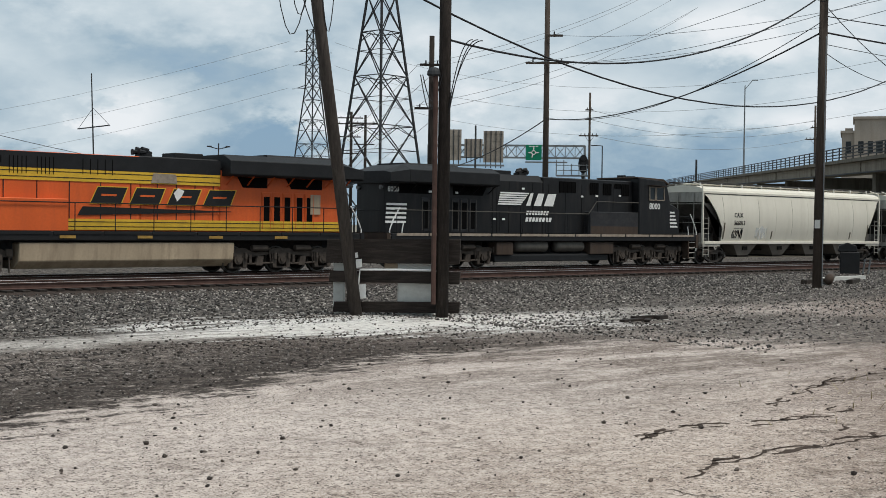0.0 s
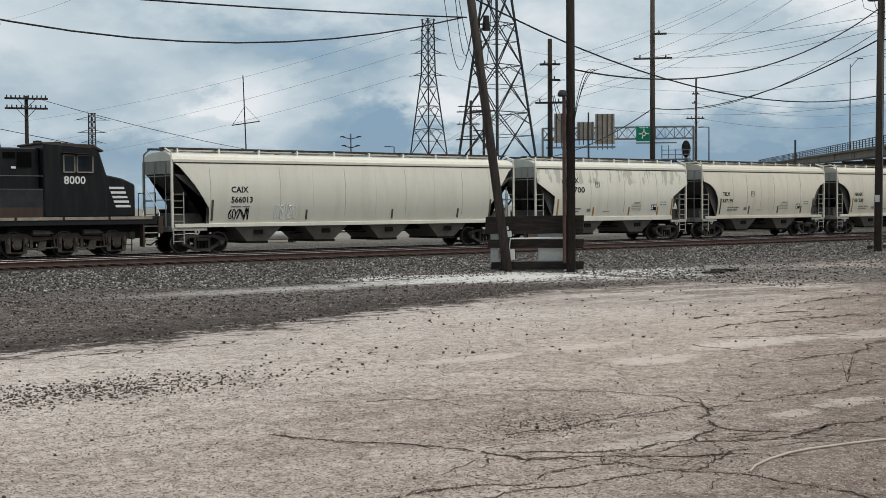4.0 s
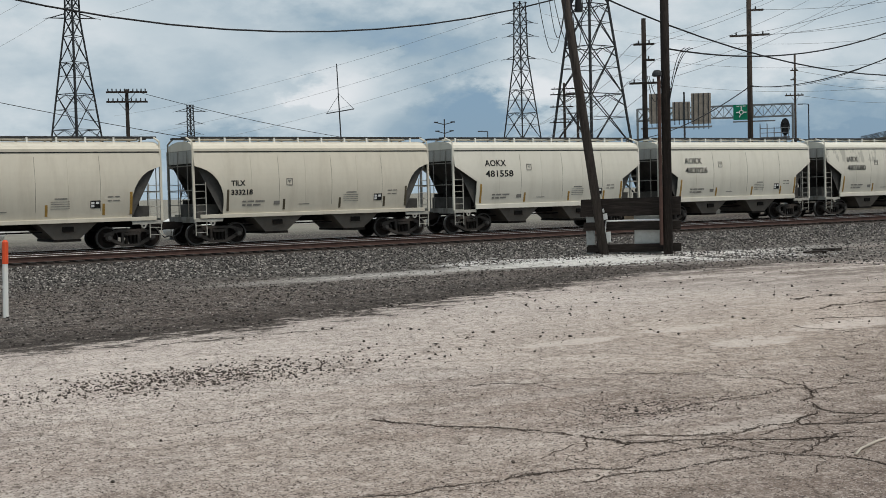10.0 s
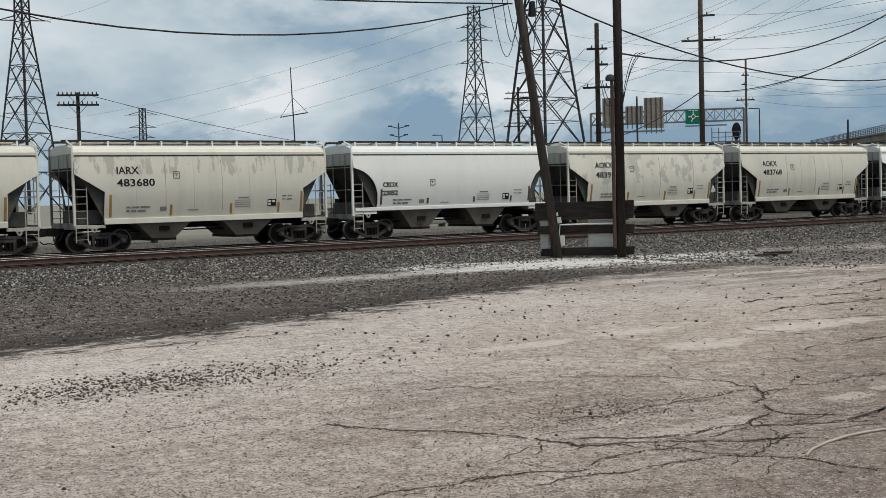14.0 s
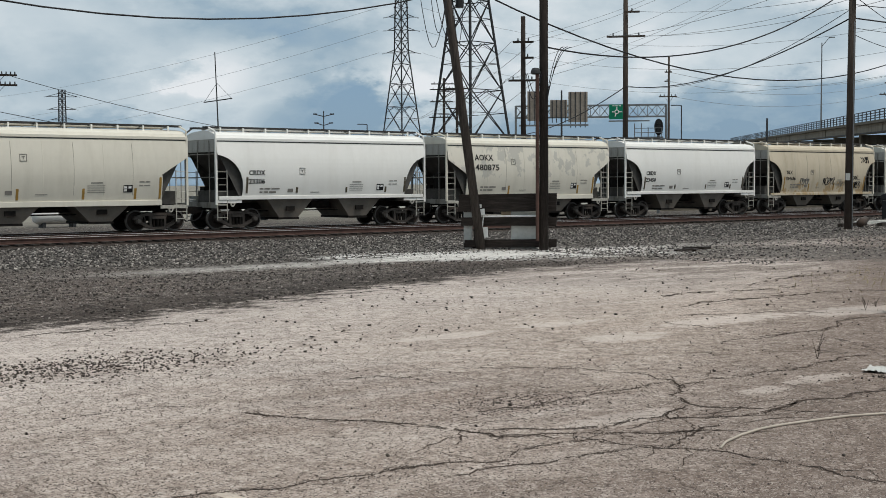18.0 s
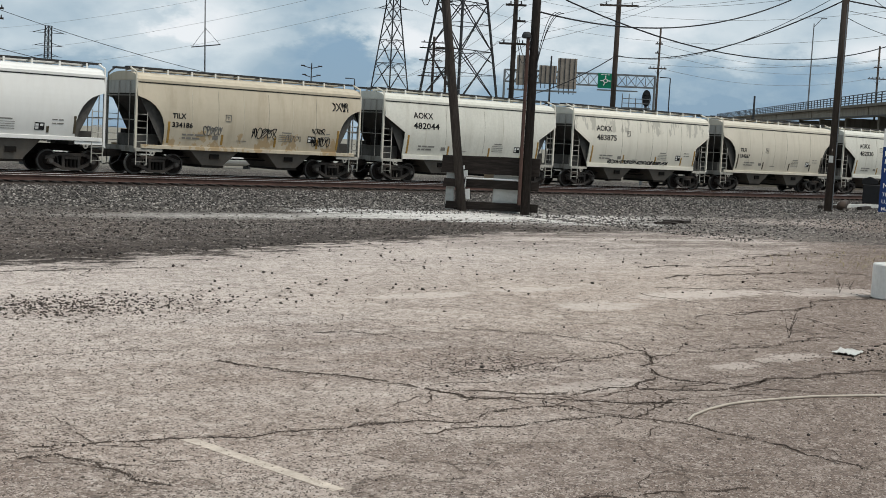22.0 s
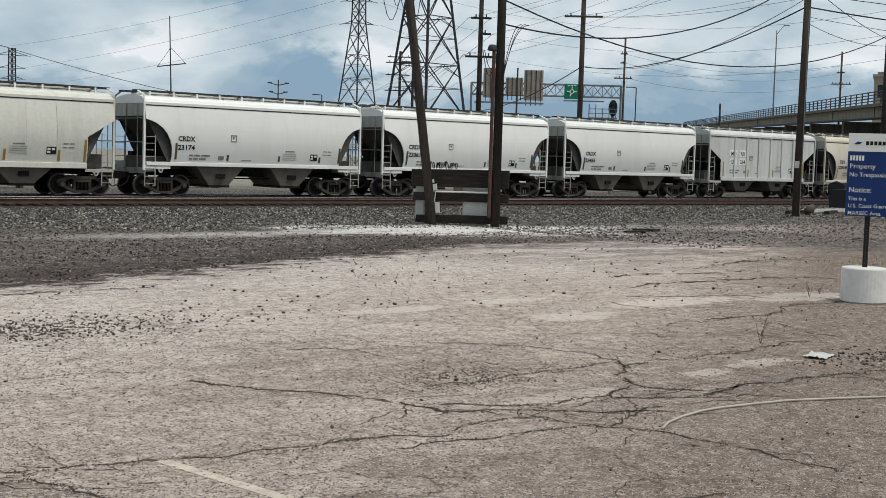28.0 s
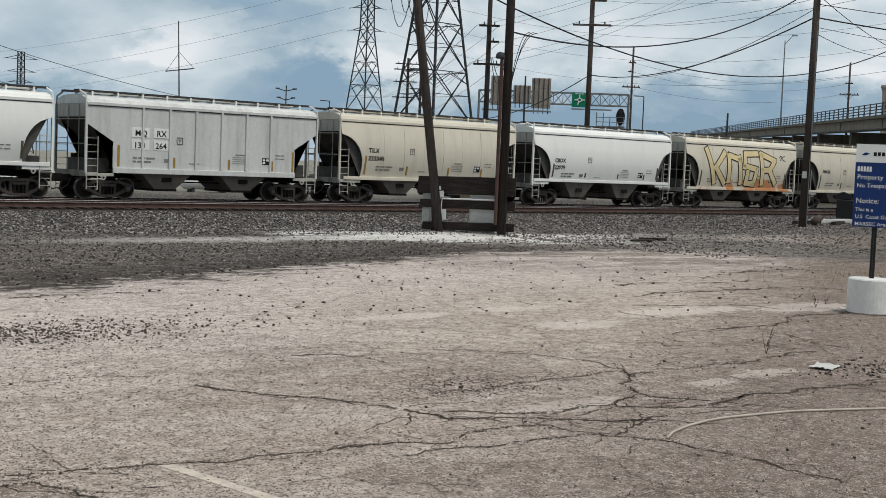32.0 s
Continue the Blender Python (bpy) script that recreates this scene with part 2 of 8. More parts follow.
black = material("matt_black_paint", (0.012, 0.012, 0.013), 0.6, var=0.2, scale=3, fine=20, bump=0.05)
lettering = material("black_lettering", (0.012, 0.012, 0.012), 0.6, var=0.15, scale=3, fine=20, bump=0)
whiteletter = material("white_lettering", (0.72, 0.72, 0.70), 0.5, var=0.08, scale=3, fine=20, bump=0)
faintgrey = material("grey_stencil", (0.20, 0.19, 0.17), 0.7, var=0.2, scale=4, fine=20, bump=0)
ochre = material("ochre_reflector_tape", (0.33, 0.20, 0.05), 0.5, var=0.2, scale=4, fine=20, bump=0)
darktape = material("dark_reflector_tape", (0.09, 0.075, 0.05), 0.5, var=0.2, scale=4, fine=20, bump=0)


# ---------------------------------------------------------------- mesh helpers
def box(bm, x0, x1, y0, y1, z0, z1):
    v = [bm.verts.new(p) for p in ((x0, y0, z0), (x1, y0, z0), (x1, y1, z0), (x0, y1, z0), (x0, y0, z1), (x1, y0, z1), (x1, y1, z1), (x0, y1, z1))]
    for f in ((3, 2, 1, 0), (4, 5, 6, 7), (0, 1, 5, 4), (1, 2, 6, 5), (2, 3, 7, 6), (3, 0, 4, 7)):
        bm.faces.new([v[i] for i in f])
    return bm


def rod(bm, a, b, r, r2=None, n=8, square=False):
    """A round or square bar from a to b."""
    a, b = Vector(a), Vector(b)
    d = (b - a).normalized()
    s = d.cross(Vector((0, 0, 1))) if abs(d.z) < 0.95 else d.cross(Vector((1, 0, 0)))
    s.normalize()
    u = s.cross(d)
    n = 4 if square else n
    r2 = r if r2 is None else r2
    rings = []
    for p, q in ((a, r), (b, r2)):
        rings.append([bm.verts.new(p + (s * math.cos(2 * math.pi * (i + 0.5) / n) + u * math.sin(2 * math.pi * (i + 0.5) / n)) * q * (1.414 if square else 1)) for i in range(n)])
    for i in range(n):
        bm.faces.new((rings[0][i], rings[0][(i + 1) % n], rings[1][(i + 1) % n], rings[1][i]))
    bm.faces.new(rings[0][::-1])
    bm.faces.new(rings[1])
    return bm


def prism(bm, outline, y0, y1):
    """A polygon of (x, z) points carried from y0 to y1."""
    a = [bm.verts.new((x, y0, z)) for x, z in outline]
    b = [bm.verts.new((x, y1, z)) for x, z in outline]
    n = len(a)
    for i in range(n):
        bm.faces.new((a[i], a[(i + 1) % n], b[(i + 1) % n], b[i]))
    bm.faces.new(a[::-1])
    bm.faces.new(b)
    return bm


def prism_x(bm, outline, x0, x1):
    """A polygon of (y, z) points carried from x0 to x1."""
    a = [bm.verts.new((x0, y, z)) for y, z in outline]
    b = [bm.verts.new((x1, y, z)) for y, z in outline]
    n = len(a)
    for i in range(n):
        bm.faces.new((a[i], a[(i + 1) % n], b[(i + 1) % n], b[i]))
    bm.faces.new(a[::-1])
    bm.faces.new(b)
    return bm


def lathe(bm, profile, axis="y", n=24):
    """Turns (radius, along) points about the axis through the origin."""
    rings = []
    for r, h in profile:
        ring = []
        for i in range(n):
            c, s = r * math.cos(2 * math.pi * i / n), r * math.sin(2 * math.pi * i / n)
            ring.append(bm.verts.new((c, h, s) if axis == "y" else (h, c, s) if axis == "x" else (c, s, h)))
        rings.append(ring)
    for a, b in zip(rings, rings[1:]):
        for i in range(n):
            bm.faces.new((a[i], a[(i + 1) % n], b[(i + 1) % n], b[i]))
    bm.faces.new(rings[0][::-1])
    bm.faces.new(rings[-1])
    return bm


def tube(bm, pts, r, n=6):
    """One unbroken round tube through the points."""
    pts = [Vector(p) for p in pts]
    rings, side = [], None
    for i, p in enumerate(pts):
        q = (pts[min(i + 1, len(pts) - 1)] - pts[max(i - 1, 0)]).normalized()
        if side is None:
            side = q.cross(Vector((0, 0, 1))) if abs(q.z) < 0.9 else q.cross(Vector((0, 1, 0)))
        side = (side - q * side.dot(q)).normalized()
        u = side.cross(q)
        rings.append([bm.verts.new(p + (side * math.cos(2 * math.pi * k / n) + u * math.sin(2 * math.pi * k / n)) * r) for k in range(n)])
    for a, b in zip(rings, rings[1:]):
        for k in range(n):
            bm.faces.new((a[k], a[(k + 1) % n], b[(k + 1) % n], b[k]))
    bm.faces.new(rings[0][::-1])
    bm.faces.new(rings[-1])
    return bm


def finish(bm, name, mat, smooth=False, bevel=0.0):
    if bevel:
        bmesh.ops.bevel(bm, geom=bm.edges[:], offset=bevel, segments=1, affect="EDGES")
    bmesh.ops.recalc_face_normals(bm, faces=bm.faces[:])
    me = bpy.data.meshes.new(name)
    bm.to_mesh(me)
    bm.free()
    if smooth:
        for p in me.polygons:
            p.use_smooth = True
    me.materials.append(mat)
    return me


def part(name, bm, mat, parent, label="", at=None, bevel=0.0, smooth=False):
    me = bm if isinstance(bm, bpy.types.Mesh) else finish(bm, name, mat, smooth, bevel)
    ob = new(name, me)
    ob.parent = parent
    if at is not None:
        ob.matrix_basis = at if isinstance(at, Matrix) else Matrix.Translation(at)
    if label:
        tagged(ob, label)
    return ob


def thing(name, label, category, at=(0, 0, 0), rz=0.0, group="", kind=""):
    ob = new(name)
    ob.empty_display_size = 0.3
    ob.matrix_basis = pose(*at, 0, 0, rz)
    return tagged(ob, label, category, group, kind)


def text_mesh(body, height, mat, extrude=0.002, slant=0.0, width=1.0, bold=0.02):
    """Lettering in the xz plane facing -y, its left foot at the origin."""
    cu = bpy.data.curves.new("lettering", "FONT")
    cu.body, cu.size, cu.extrude, cu.shear = body, height / 0.73, extrude, slant
    cu.resolution_u = 2
    cu.offset = bold * height
    ob = bpy.data.objects.new("lettering", cu)
    scene.collection.objects.link(ob)
    me = bpy.data.meshes.new_from_object(ob)
    bpy.data.objects.remove(ob)
    bpy.data.curves.remove(cu)
    me.transform(Matrix.Diagonal((width, 1, 1, 1)))
    me.transform(Matrix.Rotation(radians(90), 4, "X"))
    me.materials.clear()
    me.materials.append(mat)
    return me


def spot(az, d, z=0.0):
    """The place at a bearing (degrees from +y towards +x) and a distance."""
    return Vector((d * math.sin(radians(az)), d * math.cos(radians(az)), z))


def high(el, d):
    return EYE + d * math.tan(radians(el))

# ---------------------------------------------------------------- ground
RAIL = 0.12
NEAR_RAIL = 0.26
TRACK, NEAR_TRACK = 50.7, 44.1


def ground_material():
    m = bpy.data.materials.new("dusty_yard_ground")
    m.use_nodes = True
    nt = m.node_tree
    b = nt.nodes["Principled BSDF"]
    tc = N(nt, "ShaderNodeTexCoord").outputs["Object"]
    s = N(nt, "ShaderNodeSeparateXYZ", None, Vector=tc)
    x, y = s.outputs[0], s.outputs[1]

    def turned(angle, sx, sy):
        return N(nt, "ShaderNodeMapping", None, Vector=tc, Rotation=(0, 0, radians(angle)), Scale=(sx, sy, 1)).outputs[0]

    n_big = noise_at(nt, tc, 0.16, 5.0, 0.6)
    n_mid = noise_at(nt, tc, 0.9, 6.0, 0.65)
    n_small = noise_at(nt, tc, 5.0, 6.0, 0.7)
    n_coarse = noise_at(nt, tc, 17.0, 4.0, 0.7)
    n_fine = noise_at(nt, tc, 48.0, 3.0, 0.7)
    lanes = noise_at(nt, turned(38, 0.14, 0.9), 1.0, 7.0, 0.65)
    smear = noise_at(nt, turned(20, 0.5, 2.2), 1.0, 7.0, 0.7)
    # broad-band grit and single chips, dark and pale
    grit = ramp(nt, noise_at(nt, tc, 6.0, 7.0, 0.80), 0.40, 0.60)
    lumps = ramp(nt, noise_at(nt, tc, 2.4, 7.0, 0.82), 0.41, 0.59)
    streaked = ramp(nt, noise_at(nt, turned(-8, 1.1, 3.4), 1.0, 9.0, 0.8), 0.36, 0.64)

    def chips(scale, share, size):
        v = N(nt, "ShaderNodeTexVoronoi", None, Vector=tc, Scale=scale, Randomness=1.0)
        r = N(nt, "ShaderNodeSeparateColor", None, Color=v.outputs["Color"])
        near = M(nt, "LESS_THAN", v.outputs["Distance"], M(nt, "MULTIPLY", r.outputs[1], size))
        return M(nt, "MULTIPLY", near, M(nt, "LESS_THAN", r.outputs[0], share)), M(nt, "MULTIPLY", near, M(nt, "GREATER_THAN", r.outputs[0], 1 - share))

    dark_a, pale_a = chips(13.0, 0.20, 0.50)
    dark_b, pale_b = chips(31.0, 0.30, 0.62)
    dark_c, pale_c = chips(70.0, 0.32, 0.75)
    # old paving: pale dust over brown-grey aggregate
    lot = mix(nt, ramp(nt, n_mid, 0.38, 0.62), (0.27, 0.212, 0.176), (0.42, 0.345, 0.295))
    lot = mix(nt, M(nt, "MULTIPLY", ramp(nt, lanes, 0.47, 0.62), 0.6), lot, (0.50, 0.445, 0.40))
    lot = mix(nt, M(nt, "MULTIPLY", ramp(nt, smear, 0.52, 0.68), 0.45), lot, (0.19, 0.145, 0.118))
    warm = ramp(nt, noise_at(nt, tc, 0.33, 3.0), 0.5, 0.68)
    lot = mix(nt, M(nt, "MULTIPLY", warm, 0.2), lot, (0.40, 0.32, 0.262))
    wide = noise_at(nt, tc, 0.38, 9.0, 0.72)
    drift = noise_at(nt, turned(12, 0.22, 1.1), 1.0, 9.0, 0.72)
    lot = mix(nt, M(nt, "MULTIPLY", ramp(nt, wide, 0.5, 0.56), 0.28), lot, (0.16, 0.122, 0.098))
    lot = mix(nt, M(nt, "MULTIPLY", ramp(nt, drift, 0.49, 0.56), 0.42), lot, (0.58, 0.52, 0.47))
    # slabs between the cracks have slightly different tones
    wv = N(nt, "ShaderNodeVectorMath", None, i0=tc, i1=N(nt, "ShaderNodeTexNoise", None, Vector=tc, Scale=1.6, Detail=5.0).outputs[1]).outputs[0]
    slab = N(nt, "ShaderNodeSeparateColor", None, Color=N(nt, "ShaderNodeTexVoronoi", None, Vector=wv, Scale=0.55).outputs["Color"]).outputs[0]
    lot = mix(nt, M(nt, "MULTIPLY", M(nt, "GREATER_THAN", slab, 0.55), 0.42), lot, (0.54, 0.465, 0.40))
    lot = mix(nt, M(nt, "MULTIPLY", M(nt, "LESS_THAN", slab, 0.25), 0.4), lot, (0.18, 0.138, 0.112))
    dusty = ramp(nt, M(nt, "ADD", M(nt, "SUBTRACT", y, M(nt, "MULTIPLY", x, 0.32)), M(nt, "MULTIPLY", smear, 9.0)), 11.5, 17.0)
    lot = mix(nt, M(nt, "MULTIPLY", dusty, 0.62), lot, (0.70, 0.645, 0.595))
    sand = M(nt, "MULTIPLY", ramp(nt, M(nt, "ADD", x, M(nt, "MULTIPLY", wide, 6.0)), 11.0, 15.5), M(nt, "SUBTRACT", 1.0, ramp(nt, M(nt, "ADD", y, M(nt, "MULTIPLY", wide, 6.0)), 17.0, 21.0)))
    lot = mix(nt, M(nt, "MULTIPLY", sand, 0.5), lot, (0.50, 0.42, 0.345))
    worn = ramp(nt, M(nt, "ADD", M(nt, "SUBTRACT", M(nt, "MULTIPLY", x, 0.6), y), M(nt, "MULTIPLY", M(nt, "SUBTRACT", n_mid, 0.5), 3.0)), -3.6, -1.0)
    lot = mix(nt, M(nt, "MULTIPLY", M(nt, "MULTIPLY", ramp(nt, M(nt, "ADD", x, y), 34.0, 42.0), ramp(nt, M(nt, "ADD", drift, M(nt, "MULTIPLY", wide, 0.5)), 0.70, 0.80)), 0.8), lot, (0.10, 0.075, 0.06))
    lot = mix(nt, M(nt, "MULTIPLY", worn, 0.68), lot, (0.13, 0.093, 0.074))
    lot = mix(nt, M(nt, "MULTIPLY", ramp(nt, M(nt, "SUBTRACT", 1.0, grit), 0.2, 1.0), 0.45), lot, (0.10, 0.074, 0.06))
    lot = mix(nt, M(nt, "MULTIPLY", ramp(nt, grit, 0.62, 1.0), 0.42), lot, (0.64, 0.565, 0.50))
    lot = mix(nt, M(nt, "MULTIPLY", ramp(nt, M(nt, "SUBTRACT", 1.0, lumps), 0.45, 1.0), 0.14), lot, (0.12, 0.09, 0.072))
    lot = mix(nt, M(nt, "MULTIPLY", ramp(nt, lumps, 0.55, 1.0), 0.13), lot, (0.68, 0.62, 0.56))
    lot = mix(nt, M(nt, "MULTIPLY", ramp(nt, streaked, 0.55, 1.0), 0.18), lot, (0.15, 0.115, 0.093))
    lot = mix(nt, M(nt, "MULTIPLY", M(nt, "MAXIMUM", dark_b, dark_c), 0.85), lot, (0.07, 0.053, 0.044))
    lot = mix(nt, M(nt, "MULTIPLY", dark_a, 0.55), lot, (0.06, 0.047, 0.04))
    lot = mix(nt, M(nt, "MULTIPLY", M(nt, "MAXIMUM", pale_b, pale_c), 0.58), lot, (0.68, 0.62, 0.56))
    lot = mix(nt, M(nt, "MULTIPLY", worn, 0.3), lot, (0.115, 0.083, 0.066))
    lot = mix(nt, M(nt, "MULTIPLY", pale_a, 0.35), lot, (0.58, 0.52, 0.46))
    # bare pale patches where the top coat has gone
    for cx_, cy_, rx_, ry_ in ((12.4, 11.85, 0.75, 0.42), (10.6, 13.5, 0.9, 0.3), (7.43, 14.47, 0.22, 0.2), (15.2, 12.35, 1.5, 0.42), (8.1, 7.75, 0.7, 0.22), (17.8, 11.9, 1.3, 0.5), (12.8, 13.6, 0.8, 0.25), (11.3, 8.0, 0.6, 0.2), (10.3, 7.9, 0.4, 0.16)):
        d_ = M(nt, "ADD", M(nt, "POWER", M(nt, "DIVIDE", M(nt, "SUBTRACT", x, cx_), rx_), 2.0), M(nt, "POWER", M(nt, "DIVIDE", M(nt, "SUBTRACT", y, cy_), ry_), 2.0))
        d_ = M(nt, "SUBTRACT", 1.0, ramp(nt, M(nt, "ADD", d_, M(nt, "MULTIPLY", M(nt, "SUBTRACT", n_small, 0.5), 5.0)), 0.75, 1.05))
        lot = mix(nt, M(nt, "MULTIPLY", d_, 0.55), lot, (0.60, 0.54, 0.485))
    lot = mix(nt, 1.0, lot, (0.905, 0.882, 0.878), "MULTIPLY")
    bare = M(nt, "SUBTRACT", 1.0, ramp(nt, M(nt, "ADD", M(nt, "ADD", y, M(nt, "MULTIPLY", x, 0.25)), M(nt, "MULTIPLY", M(nt, "SUBTRACT", wide, 0.5), 9.0)), 9.0, 13.5))
    lot = mix(nt, M(nt, "MULTIPLY", bare, 0.2), lot, (0.19, 0.155, 0.132))
    # fine crack network with crumbling edges
    cv = N(nt, "ShaderNodeTexVoronoi", {"feature": "DISTANCE_TO_EDGE"}, Vector=wv, Scale=0.55)
    rough_d = M(nt, "ADD", cv.outputs["Distance"], M(nt, "MULTIPLY", M(nt, "SUBTRACT", n_coarse, 0.5), 0.05))
    stain = M(nt, "MULTIPLY", M(nt, "SUBTRACT", 1.0, ramp(nt, rough_d, 0.0, 0.06)), ramp(nt, n_mid, 0.44, 0.6))
    lot = mix(nt, M(nt, "MULTIPLY", stain, 0.35), lot, (0.12, 0.09, 0.07))
    crack = M(nt, "SUBTRACT", 1.0, ramp(nt, rough_d, 0.0005, 0.006))
    crack = M(nt, "MULTIPLY", crack, ramp(nt, n_big, 0.40, 0.52))
    crack = M(nt, "MULTIPLY", crack, M(nt, "SUBTRACT", 1.0, M(nt, "MULTIPLY", dusty, 0.6)))
    lot = mix(nt, M(nt, "MULTIPLY", crack, 0.75), lot, (0.06, 0.047, 0.038))
    # black muddy strip
    edge = M(nt, "ADD", 17.9, M(nt, "MINIMUM", M(nt, "MAXIMUM", M(nt, "MULTIPLY", M(nt, "SUBTRACT", x, 7.0), 0.36), 0.0), 4.8))
    wob = M(nt, "ADD", M(nt, "MULTIPLY", M(nt, "SUBTRACT", n_mid, 0.5), 3.0), M(nt, "MULTIPLY", M(nt, "SUBTRACT", n_small, 0.5), 1.0))
    ragged = M(nt, "MULTIPLY", M(nt, "SUBTRACT", streaked, 0.5), 2.4)
    mudmask = ramp(nt, M(nt, "ADD", M(nt, "ADD", M(nt, "ADD", M(nt, "SUBTRACT", y, edge), wob), ragged), M(nt, "MULTIPLY", M(nt, "SUBTRACT", grit, 0.5), 1.2)), -0.35, 0.45)
    fade = M(nt, "SUBTRACT", 1.0, ramp(nt, M(nt, "ADD", x, M(nt, "MULTIPLY", smear, 12.0)), 27.0, 36.0))
    mudmask = M(nt, "MULTIPLY", mudmask, M(nt, "ADD", 0.25, M(nt, "MULTIPLY", fade, 0.75)))
    streaks = noise_at(nt, turned(6, 0.3, 2.2), 1.0, 9.0, 0.78)
    mud = mix(nt, ramp(nt, streaks, 0.42, 0.60), (0.02, 0.0145, 0.0115), (0.115, 0.094, 0.08))
    mud = mix(nt, M(nt, "MULTIPLY", ramp(nt, n_big, 0.45, 0.6), 0.45), mud, (0.075, 0.05, 0.038))
    mud = mix(nt, M(nt, "MULTIPLY", ramp(nt, M(nt, "SUBTRACT", 1.0, grit), 0.25, 0.9), 0.55), mud, (0.011, 0.0085, 0.0075))
    mud = mix(nt, M(nt, "MULTIPLY", ramp(nt, M(nt, "SUBTRACT", 1.0, lumps), 0.45, 1.0), 0.6), mud, (0.013, 0.010, 0.0085))
    mud = mix(nt, M(nt, "MULTIPLY", ramp(nt, lumps, 0.6, 1.0), 0.4), mud, (0.22, 0.19, 0.17))
    mud = mix(nt, M(nt, "MULTIPLY", ramp(nt, grit, 0.6, 0.95), 0.4), mud, (0.36, 0.315, 0.28))
    mud = mix(nt, M(nt, "MULTIPLY", M(nt, "MAXIMUM", M(nt, "MULTIPLY", pale_a, 0.4), pale_b), 0.7), mud, (0.42, 0.38, 0.34))
    wet = M(nt, "SUBTRACT", 1.0, ramp(nt, M(nt, "ADD", M(nt, "SUBTRACT", y, edge), M(nt, "MULTIPLY", wob, 1.5)), 0.6, 3.6))
    mud = mix(nt, M(nt, "MULTIPLY", wet, 0.8), mud, (0.022, 0.016, 0.0125))
    col = mix(nt, mudmask, lot, mud)
    # crushed stone towards the tracks
    gv = N(nt, "ShaderNodeTexVoronoi", None, Vector=tc, Scale=11.0, Randomness=1.0)
    cell = N(nt, "ShaderNodeSeparateColor", None, Color=gv.outputs["Color"]).outputs[0]
    stone = mix(nt, M(nt, "POWER", cell, 2.6), (0.024, 0.0195, 0.017), (0.33, 0.295, 0.26))
    stone = mix(nt, M(nt, "MULTIPLY", ramp(nt, gv.outputs["Distance"], 0.4, 0.75), 0.85), stone, (0.018, 0.016, 0.015))
    stone = mix(nt, M(nt, "MULTIPLY", ramp(nt, n_mid, 0.45, 0.65), 0.3), stone, (0.10, 0.085, 0.074))
    stone = mix(nt, M(nt, "MULTIPLY", ramp(nt, streaks, 0.5, 0.65), M(nt, "MULTIPLY", M(nt, "SUBTRACT", 1.0, ramp(nt, y, 32.0, 36.0)), 0.3)), stone, (0.29, 0.275, 0.25))
    stone = mix(nt, M(nt, "MULTIPLY", ramp(nt, M(nt, "SUBTRACT", 1.0, lumps), 0.5, 1.0), 0.4), stone, (0.02, 0.018, 0.016))
    # darker brown band across the near track
    near_track_dark = M(nt, "MULTIPLY", ramp(nt, M(nt, "ADD", y, M(nt, "MULTIPLY", n_small, 1.2)), 40.9, 42.0), M(nt, "SUBTRACT", 1.0, ramp(nt, y, 45.6, 46.6)))
    stone = mix(nt, M(nt, "MULTIPLY", near_track_dark, 0.85), stone, (0.032, 0.022, 0.017))
    verge = M(nt, "MINIMUM", M(nt, "MAXIMUM", M(nt, "SUBTRACT", 36.6, M(nt, "MULTIPLY", x, 0.6)), 27.0), 33.0)
    gravel = ramp(nt, M(nt, "SUBTRACT", M(nt, "ADD", y, wob), verge), -0.4, 1.6)
    right = ramp(nt, M(nt, "ADD", x, M(nt, "MULTIPLY", smear, 8.0)), 31.0, 38.0)
    gravel = M(nt, "MULTIPLY", gravel, M(nt, "SUBTRACT", 1.0, M(nt, "MULTIPLY", M(nt, "MULTIPLY", right, 0.08), ramp(nt, M(nt, "SUBTRACT", 36.5, M(nt, "ADD", y, wob)), 0.0, 3.0))))
    col = mix(nt, gravel, col, stone)
    # stones driven out over the paving
    reach = M(nt, "SQRT", M(nt, "ADD", M(nt, "MULTIPLY", x, x), M(nt, "MULTIPLY", y, y)))
    reach = M(nt, "ADD", reach, M(nt, "MULTIPLY", M(nt, "SUBTRACT", smear, 0.5), 9.0))
    strewn = M(nt, "MULTIPLY", ramp(nt, reach, 34.0, 36.0), M(nt, "MULTIPLY", M(nt, "SUBTRACT", 1.0, ramp(nt, reach, 41.0, 44.0)), ramp(nt, M(nt, "ADD", x, M(nt, "MULTIPLY", smear, 4.0)), 26.0, 31.0)))
    col = mix(nt, M(nt, "MULTIPLY", strewn, M(nt, "ADD", 0.5, M(nt, "MULTIPLY", grit, 0.5))), col, stone)
    # white dust round the leaning pole
    du = M(nt, "ADD", M(nt, "MULTIPLY", M(nt, "SUBTRACT", x, 24.6), 0.967), M(nt, "MULTIPLY", M(nt, "SUBTRACT", y, 28.2), -0.254))
    dw = M(nt, "ADD", M(nt, "MULTIPLY", M(nt, "SUBTRACT", x, 24.6), 0.254), M(nt, "MULTIPLY", M(nt, "SUBTRACT", y, 28.2), 0.967))
    dist = M(nt, "ADD", M(nt, "POWER", M(nt, "DIVIDE", du, 5.2), 2.0), M(nt, "POWER", M(nt, "DIVIDE", dw, 2.4), 2.0))
    dust = M(nt, "SUBTRACT", 1.0, ramp(nt, M(nt, "ADD", dist, M(nt, "MULTIPLY", M(nt, "SUBTRACT", smear, 0.5), 9.0)), 0.3, 1.6))
